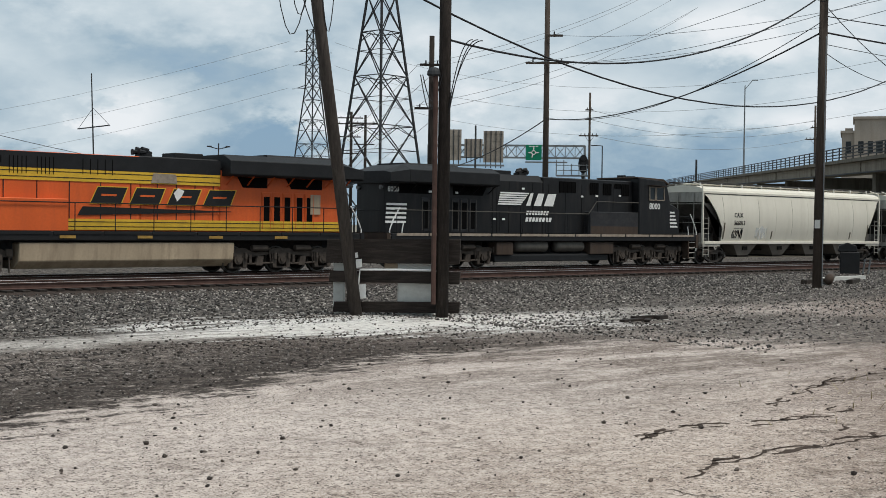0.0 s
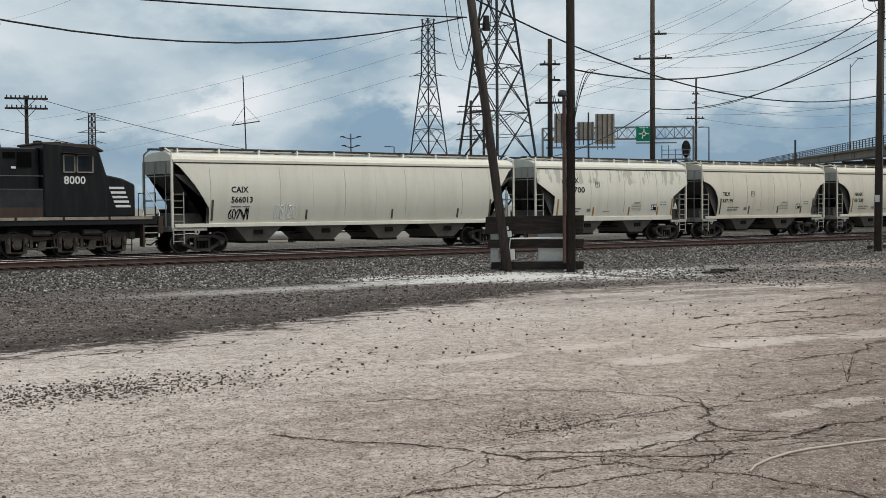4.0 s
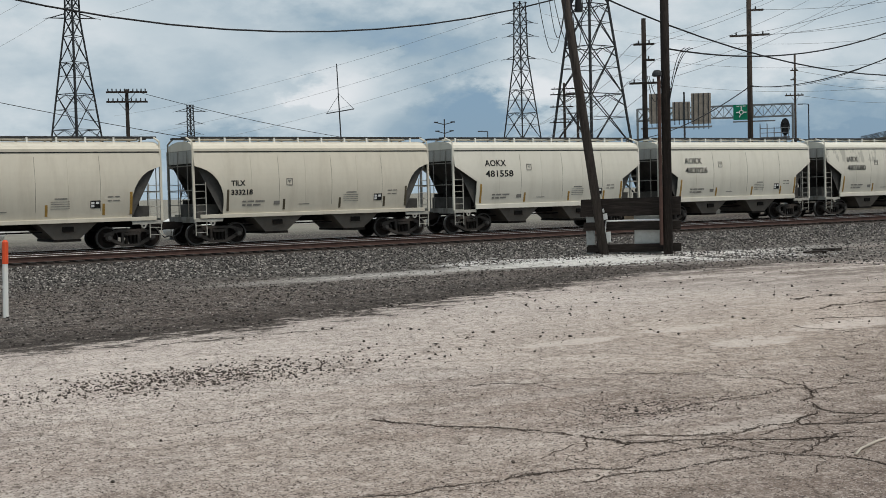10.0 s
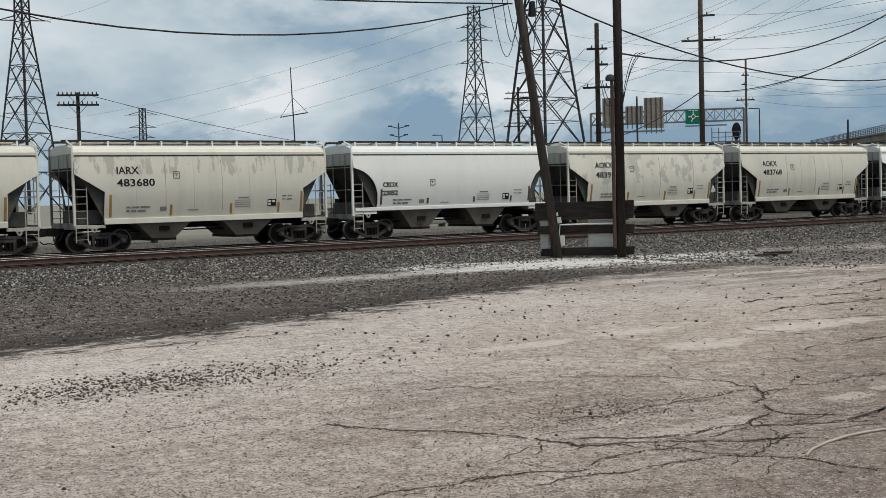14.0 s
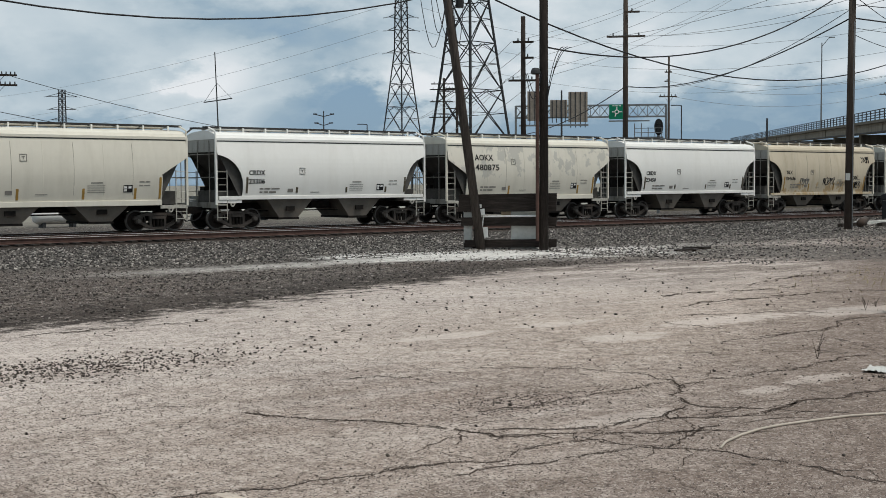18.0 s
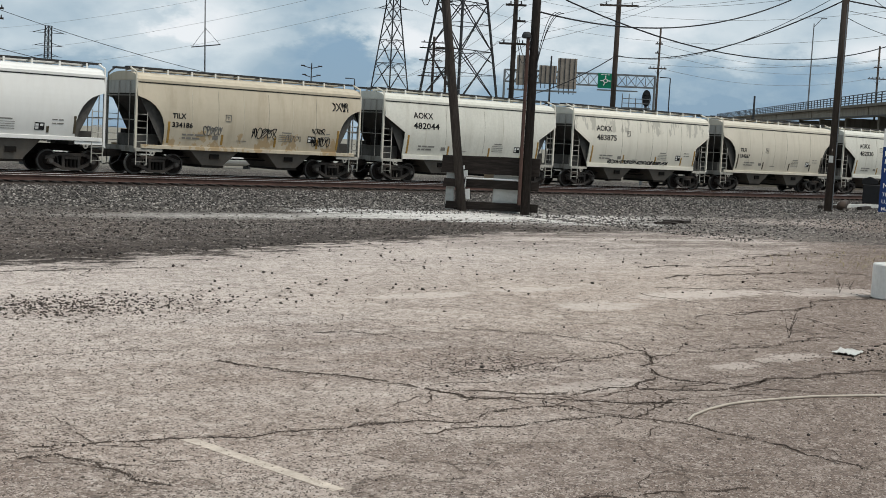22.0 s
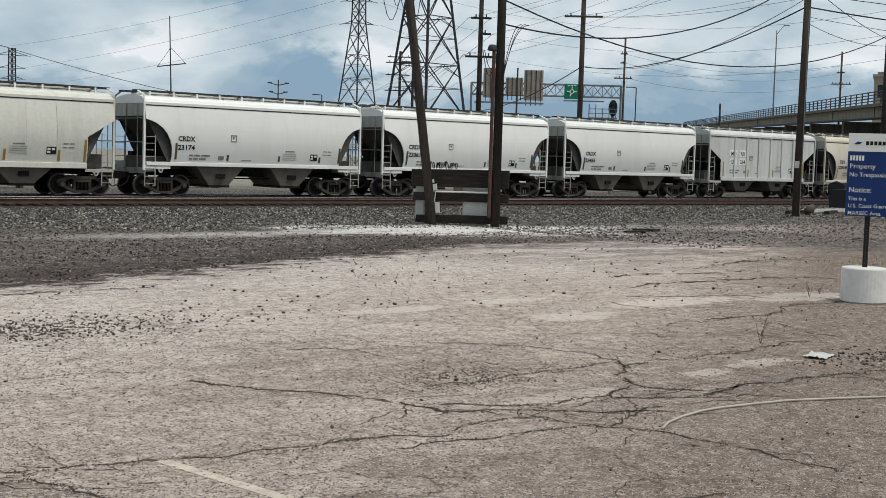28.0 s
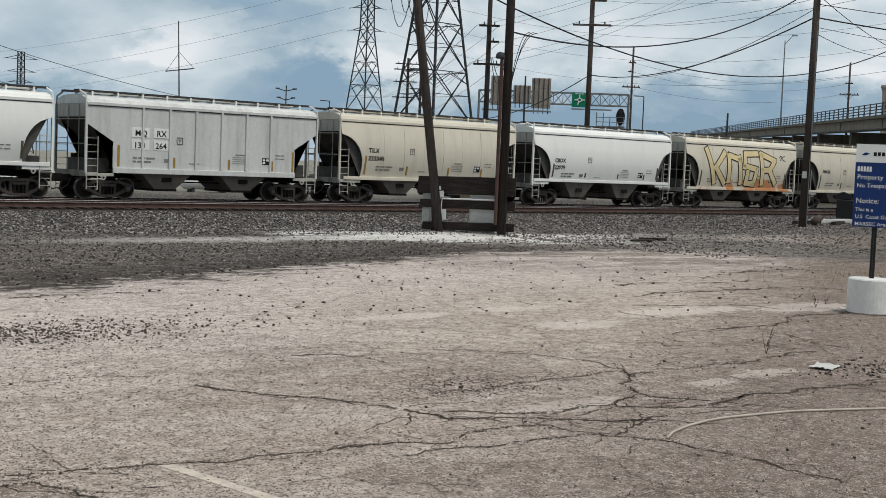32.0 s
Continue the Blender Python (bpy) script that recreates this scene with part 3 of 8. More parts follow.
    dust = M(nt, "MULTIPLY", dust, ramp(nt, M(nt, "ADD", M(nt, "MULTIPLY", grit, 0.3), M(nt, "MULTIPLY", n_small, 0.7)), 0.27, 0.52))
    col = mix(nt, M(nt, "MULTIPLY", dust, 0.92), col, (0.66, 0.645, 0.61))
    off = M(nt, "ABSOLUTE", M(nt, "ADD", M(nt, "SUBTRACT", y, 28.0), M(nt, "MULTIPLY", M(nt, "SUBTRACT", n_mid, 0.5), 2.6)))
    strip = M(nt, "MULTIPLY", M(nt, "SUBTRACT", 1.0, ramp(nt, off, 0.35, 1.2)), M(nt, "MULTIPLY", ramp(nt, M(nt, "ADD", x, M(nt, "MULTIPLY", smear, 6.0)), 12.5, 19.0), M(nt, "SUBTRACT", 1.0, ramp(nt, x, 30.0, 36.0))))
    strip = M(nt, "MULTIPLY", strip, M(nt, "ADD", 0.25, M(nt, "MULTIPLY", grit, 0.75)))
    col = mix(nt, M(nt, "MULTIPLY", strip, 0.75), col, (0.58, 0.55, 0.51))
    # far land behind the tracks
    far = ramp(nt, M(nt, "ADD", y, M(nt, "MULTIPLY", n_big, 14.0)), 66.0, 80.0)
    col = mix(nt, far, col, mix(nt, n_mid, (0.12, 0.115, 0.085), (0.30, 0.28, 0.245)))
    nt.links.new(col, b.inputs["Base Color"])
    b.inputs["Roughness"].default_value = 0.95
    b.inputs["Specular IOR Level"].default_value = 0.15
    hgt = M(nt, "ADD", M(nt, "MULTIPLY", M(nt, "SUBTRACT", 1.0, gv.outputs["Distance"]), M(nt, "MULTIPLY", gravel, 1.5)), M(nt, "ADD", M(nt, "MULTIPLY", n_fine, 0.2), M(nt, "MULTIPLY", n_coarse, 0.7)))
    hgt = M(nt, "SUBTRACT", hgt, M(nt, "MULTIPLY", crack, 0.8))
    bp = N(nt, "ShaderNodeBump", None, Strength=0.45, Distance=0.05, Height=hgt)
    nt.links.new(bp.outputs[0], b.inputs["Normal"])
    return m


groundmat = ground_material()
bm = bmesh.new()
xs = [-2500, -600, -120] + [-40 + 4 * i for i in range(41)] + [260, 600, 2500]
ys = [-2500, -400, -60] + [-20 + 3 * i for i in range(40)] + [200, 600, 2500]
grid = [[bm.verts.new((x, y, 0.0)) for x in xs] for y in ys]
for j in range(len(ys) - 1):
    for i in range(len(xs) - 1):
        bm.faces.new((grid[j][i], grid[j][i + 1], grid[j + 1][i + 1], grid[j + 1][i]))
ground = new("ground", finish(bm, "ground", groundmat, smooth=True))
tagged(ground, "dusty cracked paving, black mud and gravel by the tracks", "ground", kind="structure")


# ---------------------------------------------------------------- tracks
def railway(y, near):
    t = thing("railway_track", "straight railway track with worn steel rails on timber ties", "railway track", (0, y, 0), kind="structure")
    top = NEAR_RAIL if near else RAIL
    low = top - 0.19
    for side in (-0.755, 0.755):
        bm = bmesh.new()
        prism_x(bm, [(side - 0.075, low), (side + 0.075, low), (side + 0.075, low + 0.015), (side + 0.012, low + 0.035), (side + 0.012, top - 0.05), (side + 0.037, top - 0.038), (side + 0.037, top - 0.008), (side - 0.037, top - 0.008), (side - 0.037, top - 0.038), (side - 0.012, top - 0.05), (side - 0.012, low + 0.035), (side - 0.075, low + 0.015)], -360, 520)
        r = part("rail", bm, railrust, t)
        bm = bmesh.new()
        prism_x(bm, [(side - 0.037, top - 0.0075), (side + 0.037, top - 0.0075), (side + 0.03, top), (side - 0.03, top)], -360, 520)
        part("rail_head", bm, railtop, r, "bright worn running surface")
    return t


tracks = [railway(NEAR_TRACK, True), railway(TRACK, False)]

# ---------------------------------------------------------------- hopper cars
GAP = 12.8
SPEED = 10.35


def wheel_mesh(r, name):
    bm = bmesh.new()
    rod(bm, (0, -0.95, 0), (0, 0.95, 0), 0.085, n=10)
    for s in (-1, 1):
        y = 0.755 * s
        prof = [(0.12, y + 0.07 * s), (0.16, y + 0.06 * s), (0.2, y + 0.02 * s), (r - 0.08, y + 0.0 * s), (r - 0.06, y + 0.06 * s), (r, y + 0.06 * s), (r + 0.003, y - 0.06 * s), (r + 0.025, y - 0.075 * s), (r - 0.06, y - 0.08 * s), (0.15, y - 0.05 * s)]
        lathe(bm, prof, "y", 28)
        for k in range(3):
            a = 2.1 * k
            rod(bm, (0.05 * math.cos(a), (0.95) * s, 0.05 * math.sin(a)), (0.05 * math.cos(a), 0.975 * s, 0.05 * math.sin(a)), 0.018, n=6)
    me = finish(bm, name, steel)
    me.materials.append(tread)
    # paler ring on the rim face: a highlight put into the colour
    me.materials.append(rimsteel)
    for p in me.polygons:
        c = p.center
        if abs((c.x ** 2 + c.z ** 2) ** 0.5 - r) < 0.02 and abs(p.normal.y) < 0.6 and abs(c.y) < 0.85:
            p.material_index = 1
        elif r - 0.05 < (c.x ** 2 + c.z ** 2) ** 0.5 < r - 0.01 and abs(p.normal.y) > 0.7:
            p.material_index = 2
    return me


CAR_WHEEL = wheel_mesh(0.457, "wheelset")
WHEELS = {0.457: [], 0.533: []}


def side_frame_mesh():
    """A cast side frame: arched top chord, diagonals with open triangles, columns, springs and axle boxes."""
    bm = bmesh.new()
    prism(bm, [(-1.1, 0.50), (-1.1, 0.63), (-0.55, 0.79), (0.55, 0.79), (1.1, 0.63), (1.1, 0.50), (0.85, 0.60), (0.50, 0.68), (-0.50, 0.68), (-0.85, 0.60)], -0.08, 0.08)
    for s in (-1, 1):
        prism(bm, [(s * 0.98, 0.40), (s * 0.40, 0.13), (s * 0.28, 0.13), (s * 0.28, 0.20), (s * 0.86, 0.50)], -0.08, 0.08)
        box(bm, min(s * 0.28, s * 0.38), max(s * 0.28, s * 0.38), -0.075, 0.075, 0.14, 0.70)
        rod(bm, (s * 0.89, 0.05, 0.457), (s * 0.89, -0.14, 0.457), 0.14, n=14)
        box(bm, s * 0.89 - 0.19, s * 0.89 + 0.19, -0.09, 0.09, 0.56, 0.65)
    box(bm, -0.36, 0.36, -0.08, 0.08, 0.10, 0.20)
    box(bm, -0.27, 0.27, -0.1, 0.1, 0.54, 0.66)
    return finish(bm, "side_frame", framesteel)


bm = bmesh.new()
for i in range(3):
    rod(bm, (-0.17 + 0.17 * i, -0.03, 0.2), (-0.17 + 0.17 * i, -0.03, 0.54), 0.055, n=8)
SPRING_NEST = finish(bm, "spring_nest", endblack)
bm = bmesh.new()
rod(bm, (0, -0.145, 0), (0, -0.185, 0), 0.085, n=12)
BEARING_CAP = finish(bm, "bearing_cap", rimsteel)
SIDE_FRAME = side_frame_mesh()
bm = bmesh.new()
box(bm, -0.22, 0.22, -0.95, 0.95, 0.45, 0.78)
BOLSTER = finish(bm, "bolster", steel)


def bogie(parent, x):
    t = part("bogie", bm=BOLSTER, mat=steel, parent=parent, label="two-axle cast steel freight bogie", at=(x, 0, 0))
    for y in (-1.0, 1.0):
        part("side_frame", SIDE_FRAME, framesteel, t, at=pose(0, y, 0, 0, 0, 0 if y < 0 else 180))
        if y < 0:
            part("spring_nest", SPRING_NEST, endblack, t, at=(0, y, 0))
            for dx in (-0.89, 0.89):
                part("bearing_cap", BEARING_CAP, rimsteel, t, at=(dx, y, 0.457))
    for dx in (-0.89, 0.89):
        w = part("wheelset", CAR_WHEEL, steel, t, at=(dx, 0, 0.457))
        WHEELS[0.457].append((w, dx))
    return t


def ladder_mesh(x0, x1, z0, z1, n):
    bm = bmesh.new()
    for x in (x0, x1):
        box(bm, x - 0.017, x + 0.017, -0.018, 0.018, z0, z1)
    for i in range(n):
        z = z0 + 0.12 + (z1 - z0 - 0.2) * i / (n - 1)
        rod(bm, (x0, 0, z), (x1, 0, z), 0.012, n=6)
    return bm


BELLY, BELLY_W = 0.19, 1.44


def belly_at(z):
    return BELLY * math.sin(math.pi * min(max((z - 1.28) / 2.64, 0), 1))


def belly(bm, sgn):
    """Cuts a side piece into level strips and bows it outwards."""
    for i in range(1, 14):
        bmesh.ops.bisect_plane(bm, geom=bm.verts[:] + bm.edges[:] + bm.faces[:], plane_co=(0, 0, 1.28 + 2.64 * i / 14), plane_no=(0, 0, 1))
    for v in bm.verts:
        v.co.y += sgn * belly_at(v.co.z)


def hopper(kind, paint, label, E=5.7, S=4.5, bays=(-1.9, 1.9), bogies=4.5):
    """A covered hopper; kind: angular, round, wide, ribbed or long. Origin on the rail under its middle."""
    t = thing("hopper_car", label, "freight car", group="hopper cars of the train")
    cut = kind in ("angular", "ribbed")
    w, eave, sill = (1.52 if kind == "ribbed" else BELLY_W), 3.92, (1.47 if kind == "wide" else 1.28)
    # one side sheet as an outline: eave, end corner, slope, sill
    if kind == "long":
        edge = [(-E + 0.35, 3.7), (-E + 1.0, 2.9), (-S + 0.1, 1.95), (-S + 0.15, sill)]
    elif cut:
        edge = [(-E + 0.02, 3.15), (-S + 0.02, 2.42), (-S, 2.2), (-S, sill)]
    else:
        edge = [(-E + 0.02 + 1.25 * math.sin(a), 3.25 - 1.45 * (1 - math.cos(a)) - 0.35 * (1 - math.cos(a)) * 0) for a in [i * math.pi / 2 / 7 for i in range(8)]]
        edge = [(-E + 0.02, 3.3)] + [(x, z) for x, z in edge[1:]] + [(-S + 0.05, sill)]
    out = [(-E + 0.02, eave)] + edge + [(-x, z) for x, z in edge[::-1]] + [(E - 0.02, eave)]
    bulge = 0.0 if kind == "ribbed" else BELLY
    seams = 9 if E < 6 else 11
    for sgn in (-1, 1):
        bm = bmesh.new()
        # sheet cut into level strips so that round cars can belly outwards
        prism(bm, out, sgn * w, sgn * (w - 0.04))
        if bulge:
            belly(bm, sgn)
        sheet = part("side_sheet", bm, paint, t, smooth=True)
        sheet.data.set_sharp_from_angle(angle=radians(28))
        # rolled top chord and side sill
        bm = bmesh.new()
        box(bm, -E, E, min(sgn * (w - 0.05), sgn * (w + 0.05)), max(sgn * (w - 0.05), sgn * (w + 0.05)), eave - 0.02, eave + 0.11)
        part("top_chord", bm, paint, t, bevel=0.012)
        bm = bmesh.new()
        reach = S if cut else (E - 0.25 if kind == "round" else E - 0.1)
        box(bm, -reach, reach, min(sgn * (w - 0.02), sgn * (w + 0.07)), max(sgn * (w - 0.02), sgn * (w + 0.07)), sill - 0.16, sill + (0.06 if cut else 0.0))
        part("side_sill", bm, paint, t, bevel=0.01)
        # dark strip added as the thin shadow line under the chord
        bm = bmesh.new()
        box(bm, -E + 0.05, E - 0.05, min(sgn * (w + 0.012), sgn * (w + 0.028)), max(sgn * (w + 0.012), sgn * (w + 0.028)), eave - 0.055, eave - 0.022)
        part("chord_gutter", bm, walk_shade_dark, t)
    # seams of the side sheet
    n = seams
    for i in range(1, n):
        x = -E + 2 * E * i / n
        if abs(x) > S - 0.1:
            continue
        bm = bmesh.new()
        if kind == "ribbed":
            box(bm, x - 0.05, x + 0.05, -w - 0.075, -w + 0.01, sill + 0.05, eave - 0.03)
            part("side_rib", bm, paint, t, bevel=0.01)
        elif kind != "wide":
            zz = [sill + 0.3 + (eave - sill - 0.5) * k / 12 for k in range(13)]
            for a, b in zip(zz, zz[1:]):
                ya, yb = [-w - bulge * math.sin(math.pi * (q - sill) / (eave - sill)) - 0.006 for q in (a, b)]
                rod(bm, (x, ya + 0.004, a), (x, yb + 0.004, b), 0.009, n=5)
            part("weld_seam", bm, seamgrey if i % 2 else paint, t)
    # curved roof
    bm = bmesh.new()
    arc = [(-w - 0.03, eave + 0.05)] + [(-w * math.cos(a) * 1.0, eave + 0.08 + 0.36 * math.sin(a) ** 0.75) for a in [math.pi * i / 10 for i in range(1, 10)]] + [(w + 0.03, eave + 0.05)]
    prism_x(bm, arc, -E, E)
    part("roof", bm, paint, t)
    # running board on brackets, with the loading hatch below it
    bm = bmesh.new()
    for y in (-0.62, 0.62):
        box(bm, -E - 0.1, E + 0.1, y - 0.19, y + 0.19, 4.47, 4.55)
    part("running_board", bm, walk_shade_dark, t, "dark grated walkway")
    bm = bmesh.new()
    box(bm, -E + 0.5, E - 0.5, -0.3, 0.3, 4.40, 4.49)
    part("hatch_cover", bm, paint, t, bevel=0.02)
    for i in range(10):
        x = -E + 0.55 + (2 * E - 1.1) * i / 9
        bm = bmesh.new()
        box(bm, x - 0.035, x + 0.035, -0.86, -0.815, 4.25, 4.505)
        box(bm, x - 0.03, x + 0.03, -0.81, 0.81, 4.425, 4.465)
        box(bm, x - 0.035, x + 0.035, 0.815, 0.86, 4.25, 4.505)
        part("walkway_bracket", bm, white, t)
    # ends
    for sx in (-1, 1):
        # end face toned greyer than the sides: its dimmer light is in the colour
        bm = bmesh.new()
        prism_x(bm, [(-w, 3.42), (w, 3.42), (w, eave + 0.06)] + [(w * math.cos(a), eave + 0.06 + 0.36 * math.sin(a)) for a in [math.pi * i / 8 for i in range(1, 8)]] + [(-w, eave + 0.06)], sx * (E - 0.07), sx * (E - 0.02))
        part("end_bulkhead", bm, endgrey if kind == "long" else endpanel, t, "upper end sheet in shaded grey")
        # slope sheets and gussets: the recess shade is put into their grey
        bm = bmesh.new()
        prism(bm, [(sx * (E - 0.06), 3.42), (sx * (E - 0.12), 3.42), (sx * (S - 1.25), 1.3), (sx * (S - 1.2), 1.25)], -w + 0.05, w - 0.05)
        part("slope_sheet", bm, slopegrey, t, "end slope sheet darkened for the shaded recess")
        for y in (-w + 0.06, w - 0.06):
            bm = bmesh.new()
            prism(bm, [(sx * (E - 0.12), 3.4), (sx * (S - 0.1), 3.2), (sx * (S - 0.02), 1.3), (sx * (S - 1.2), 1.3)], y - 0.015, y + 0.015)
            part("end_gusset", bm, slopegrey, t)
        bm = bmesh.new()
        box(bm, sx * E - 0.55 * (sx > 0) - 0.0, sx * E + 0.55 * (sx < 0), -w, w, 1.05, 1.13)
        box(bm, sx * (E - 0.02) - 0.04, sx * (E - 0.02) + 0.04, -w, w, 0.95, 1.2)
        part("end_platform", bm, endgrey, t)
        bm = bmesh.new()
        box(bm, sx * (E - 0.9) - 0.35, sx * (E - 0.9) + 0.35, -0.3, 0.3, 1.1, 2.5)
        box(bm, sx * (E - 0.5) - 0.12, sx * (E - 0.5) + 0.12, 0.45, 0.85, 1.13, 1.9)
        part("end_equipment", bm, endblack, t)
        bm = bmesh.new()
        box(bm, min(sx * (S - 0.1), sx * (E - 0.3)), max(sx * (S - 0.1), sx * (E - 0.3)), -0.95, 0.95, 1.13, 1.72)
        part("end_locker", bm, slopegrey, t, "low dark-grey equipment locker", bevel=0.02)
        for y in (-w, w):
            bm = bmesh.new()
            box(bm, sx * E - 0.045, sx * E + 0.045, y - 0.05, y + 0.05, 1.1, eave + 0.05)
            tube(bm, [(sx * E, y, eave), (sx * E, y * 0.97, 4.3), (sx * E, y * 0.55, 4.5)], 0.04)
            part("end_post", bm, paint if y < 0 else endgrey, t)
            bm = ladder_mesh(sx * E - sx * 0.04, sx * E - sx * 0.52, 0.42, 2.62, 8)
            for v in bm.verts:
                v.co.y += y - 0.02 if y < 0 else y + 0.02
            part("ladder", bm, ladderpaint, t)
        for y in (-0.85, 0.25):
            bm = bmesh.new()
            rod(bm, (sx * (E + 0.02), y, 1.1), (sx * (E + 0.02), y, eave), 0.022, n=6)
            part("end_stanchion", bm, endgrey, t)
        bm = bmesh.new()
        rod(bm, (sx * (E + 0.03), -w, 2.3), (sx * (E + 0.03), w, 2.3), 0.02, n=6)
        rod(bm, (sx * (E + 0.03), -w, eave - 0.6), (sx * (E + 0.03), w, eave - 0.6), 0.02, n=6)
        part("end_handrail", bm, endgrey, t)
        bm = bmesh.new()
        box(bm, min(sx * E, sx * (E + 0.4)), max(sx * E, sx * (E + 0.4)), -0.13, 0.13, 0.72, 1.0)
        prism(bm, [(sx * (E + 0.38), 0.68), (sx * (E + 0.69), 0.7), (sx * (E + 0.695), 1.02), (sx * (E + 0.38), 1.02)], -0.2, 0.2)
        part("coupler", bm, endblack, t)
        bm = bmesh.new()
        tube(bm, [(sx * (E + 0.1), -0.35, 0.85), (sx * (E + 0.25), -0.36, 0.55), (sx * (E + 0.5), -0.3, 0.38), (sx * (E + 0.69), -0.3, 0.42)], 0.03)
        part("air_hose", bm, black, t)
        for y in (-w, w):
            bm = bmesh.new()
            box(bm, min(sx * (S - 0.05), sx * (E + 0.02)), max(sx * (S - 0.05), sx * (E + 0.02)), y - 0.03, y + 0.03, sill - 0.30, sill - 0.17)
            part("end_side_beam", bm, ladderpaint if kind != "wide" else paint, t, bevel=0.008)
        # rounded jacking pad with a hole at the corner
        bm = bmesh.new()
        hole = [(sx * (S + 0.42) + 0.11 * math.cos(a), sill - 0.34 + 0.13 * math.sin(a)) for a in [math.pi + math.pi * i / 8 for i in range(9)]]
        prism(bm, hole + [(sx * (S + 0.42) + 0.17, sill - 0.30), (sx * (S + 0.42) - 0.17, sill - 0.30)], -w - 0.045, -w - 0.015)
        pad = part("jacking_pad", bm, ladderpaint, t)
        bm = bmesh.new()
        rod(bm, (sx * (S + 0.42), -w - 0.055, sill - 0.36), (sx * (S + 0.42), -w - 0.03, sill - 0.36), 0.045, n=10)
        part("pad_hole", bm, black, pad)
    bm = bmesh.new()
    box(bm, -E, E, -0.25, 0.25, 0.86, 1.15)
    part("centre_sill", bm, endblack, t)
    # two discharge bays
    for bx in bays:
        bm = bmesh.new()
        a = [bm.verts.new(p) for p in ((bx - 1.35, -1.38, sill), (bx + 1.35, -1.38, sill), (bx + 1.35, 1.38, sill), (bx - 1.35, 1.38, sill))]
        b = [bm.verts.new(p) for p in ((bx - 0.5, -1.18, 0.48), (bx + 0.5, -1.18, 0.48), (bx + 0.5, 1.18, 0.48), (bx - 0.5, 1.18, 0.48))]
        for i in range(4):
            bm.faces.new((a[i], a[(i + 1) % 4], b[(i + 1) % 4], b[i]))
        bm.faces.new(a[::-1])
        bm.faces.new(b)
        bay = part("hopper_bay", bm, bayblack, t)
        bm = bmesh.new()
        box(bm, bx - 0.55, bx + 0.55, -1.2, 1.2, 0.38, 0.48)
        rod(bm, (bx - 0.3, -1.15, 0.46), (bx - 0.3, 1.15, 0.46), 0.04, n=6)
        part("outlet_gate", bm, endblack, bay)
        bm = bmesh.new()
        box(bm, bx - 0.22, bx + 0.22, -1.36, -1.30, 0.78, 0.98)
        part("rack_plate", bm, endblack, bay, at=pose(0, 0, 0))
    bm = bmesh.new()
    box(bm, -0.5, 0.5, -0.9, 0.9, 0.95, 1.2)
    rod(bm, (-3.2, -0.6, 0.78), (3.2, -0.6, 0.78), 0.03, n=6)
    part("brake_rigging", bm, endblack, t)
    for x in (-bogies, bogies):
        bogie(t, x)
    # reflector strips and stencil panels on the side that is seen
    for i, x in enumerate((-S + 0.25, -0.37 * S, 0.23 * S, 0.73 * S, S - 0.1)):
        big = i in (0, 4)
        bm = bmesh.new()
        zt = 2.3 if big else 1.85
        box(bm, x - 0.05, x + 0.05, -w - 0.014, -w + 0.01, sill + 0.12, zt)
        if bulge:
            belly(bm, -1)
        part("reflector_strip", bm, ochre if label.count("ochre") else darktape, t)
    return t


LABELS = {
    "angular": "cream covered hopper car with angular cut ends and ochre strips",
    "round": "cream covered hopper car with rounded end cutouts and dusty bays",
    "wide": "clean white covered hopper car with broad white side sill",
    "ribbed": "light grey covered hopper car with vertical side ribs and ochre strips",
}
TRAIN = [
    (1, "angular", "AOKX", "481700", "streaked"), (2, "round", "TILX", "337191", ""), (3, "round", "NAHX", "331230", ""),
    (4, "round", "TILX", "333218", ""), (5, "angular", "AOKX", "481558", ""), (6, "angular", "AOKX", "483026", ""),
    (7, "angular", "IARX", "483680", "streaked"), (8, "wide", "CRDX", "23052", ""), (9, "angular", "AOKX", "483944", "patched"),
    (10, "angular", "AOKX", "483768", ""), (11, "wide", "CRDX", "23306", ""), (12, "angular", "AOKX", "480875", "patched"),
    (13, "wide", "CRDX", "23450", ""), (14, "round", "TILX", "334186", "scrawled"), (15, "angular", "AOKX", "482044", "pale"),
    (16, "angular", "AOKX", "483875", "streaked"), (17, "round", "TILX", "334267", ""), (18, "angular", "AOKX", "482030", "pale"),
    (19, "wide", "CRDX", "23174", ""), (20, "wide", "CRDX", "23061", "tagged"), (21, "wide", "CRDX", "23455", ""),
    (22, "ribbed", "MQRX", "130264", ""), (23, "round", "TILX", "333345", ""), (24, "wide", "CRDX", "22979", ""),
    (25, "round", "TILX", "", "mural"), (26, "round", "NAHX", "", ""), (27, "wide", "", "", ""), (28, "angular", "", "", ""),
]
PAINTS = {"angular": cream, "round": beige, "wide": white, "ribbed": greypaint}
LABELS["long"] = "long cream covered hopper car with sloping ends and scrawled graffiti"
protos, cars = {}, {}
cars[0] = hopper("long", cream, LABELS["long"], 9.4, 7.85, (-5.25, -1.75, 1.75, 5.25), 7.85)
for k, kind, mark, number, extra in TRAIN:
    if kind not in protos:
        protos[kind] = hopper(kind, PAINTS[kind], LABELS[kind])
        cars[k] = protos[kind]
    else:
        cars[k] = copy_thing(protos[kind], Matrix())

# ---------------------------------------------------------------- poles by the track
START, TURNED = {}, {}


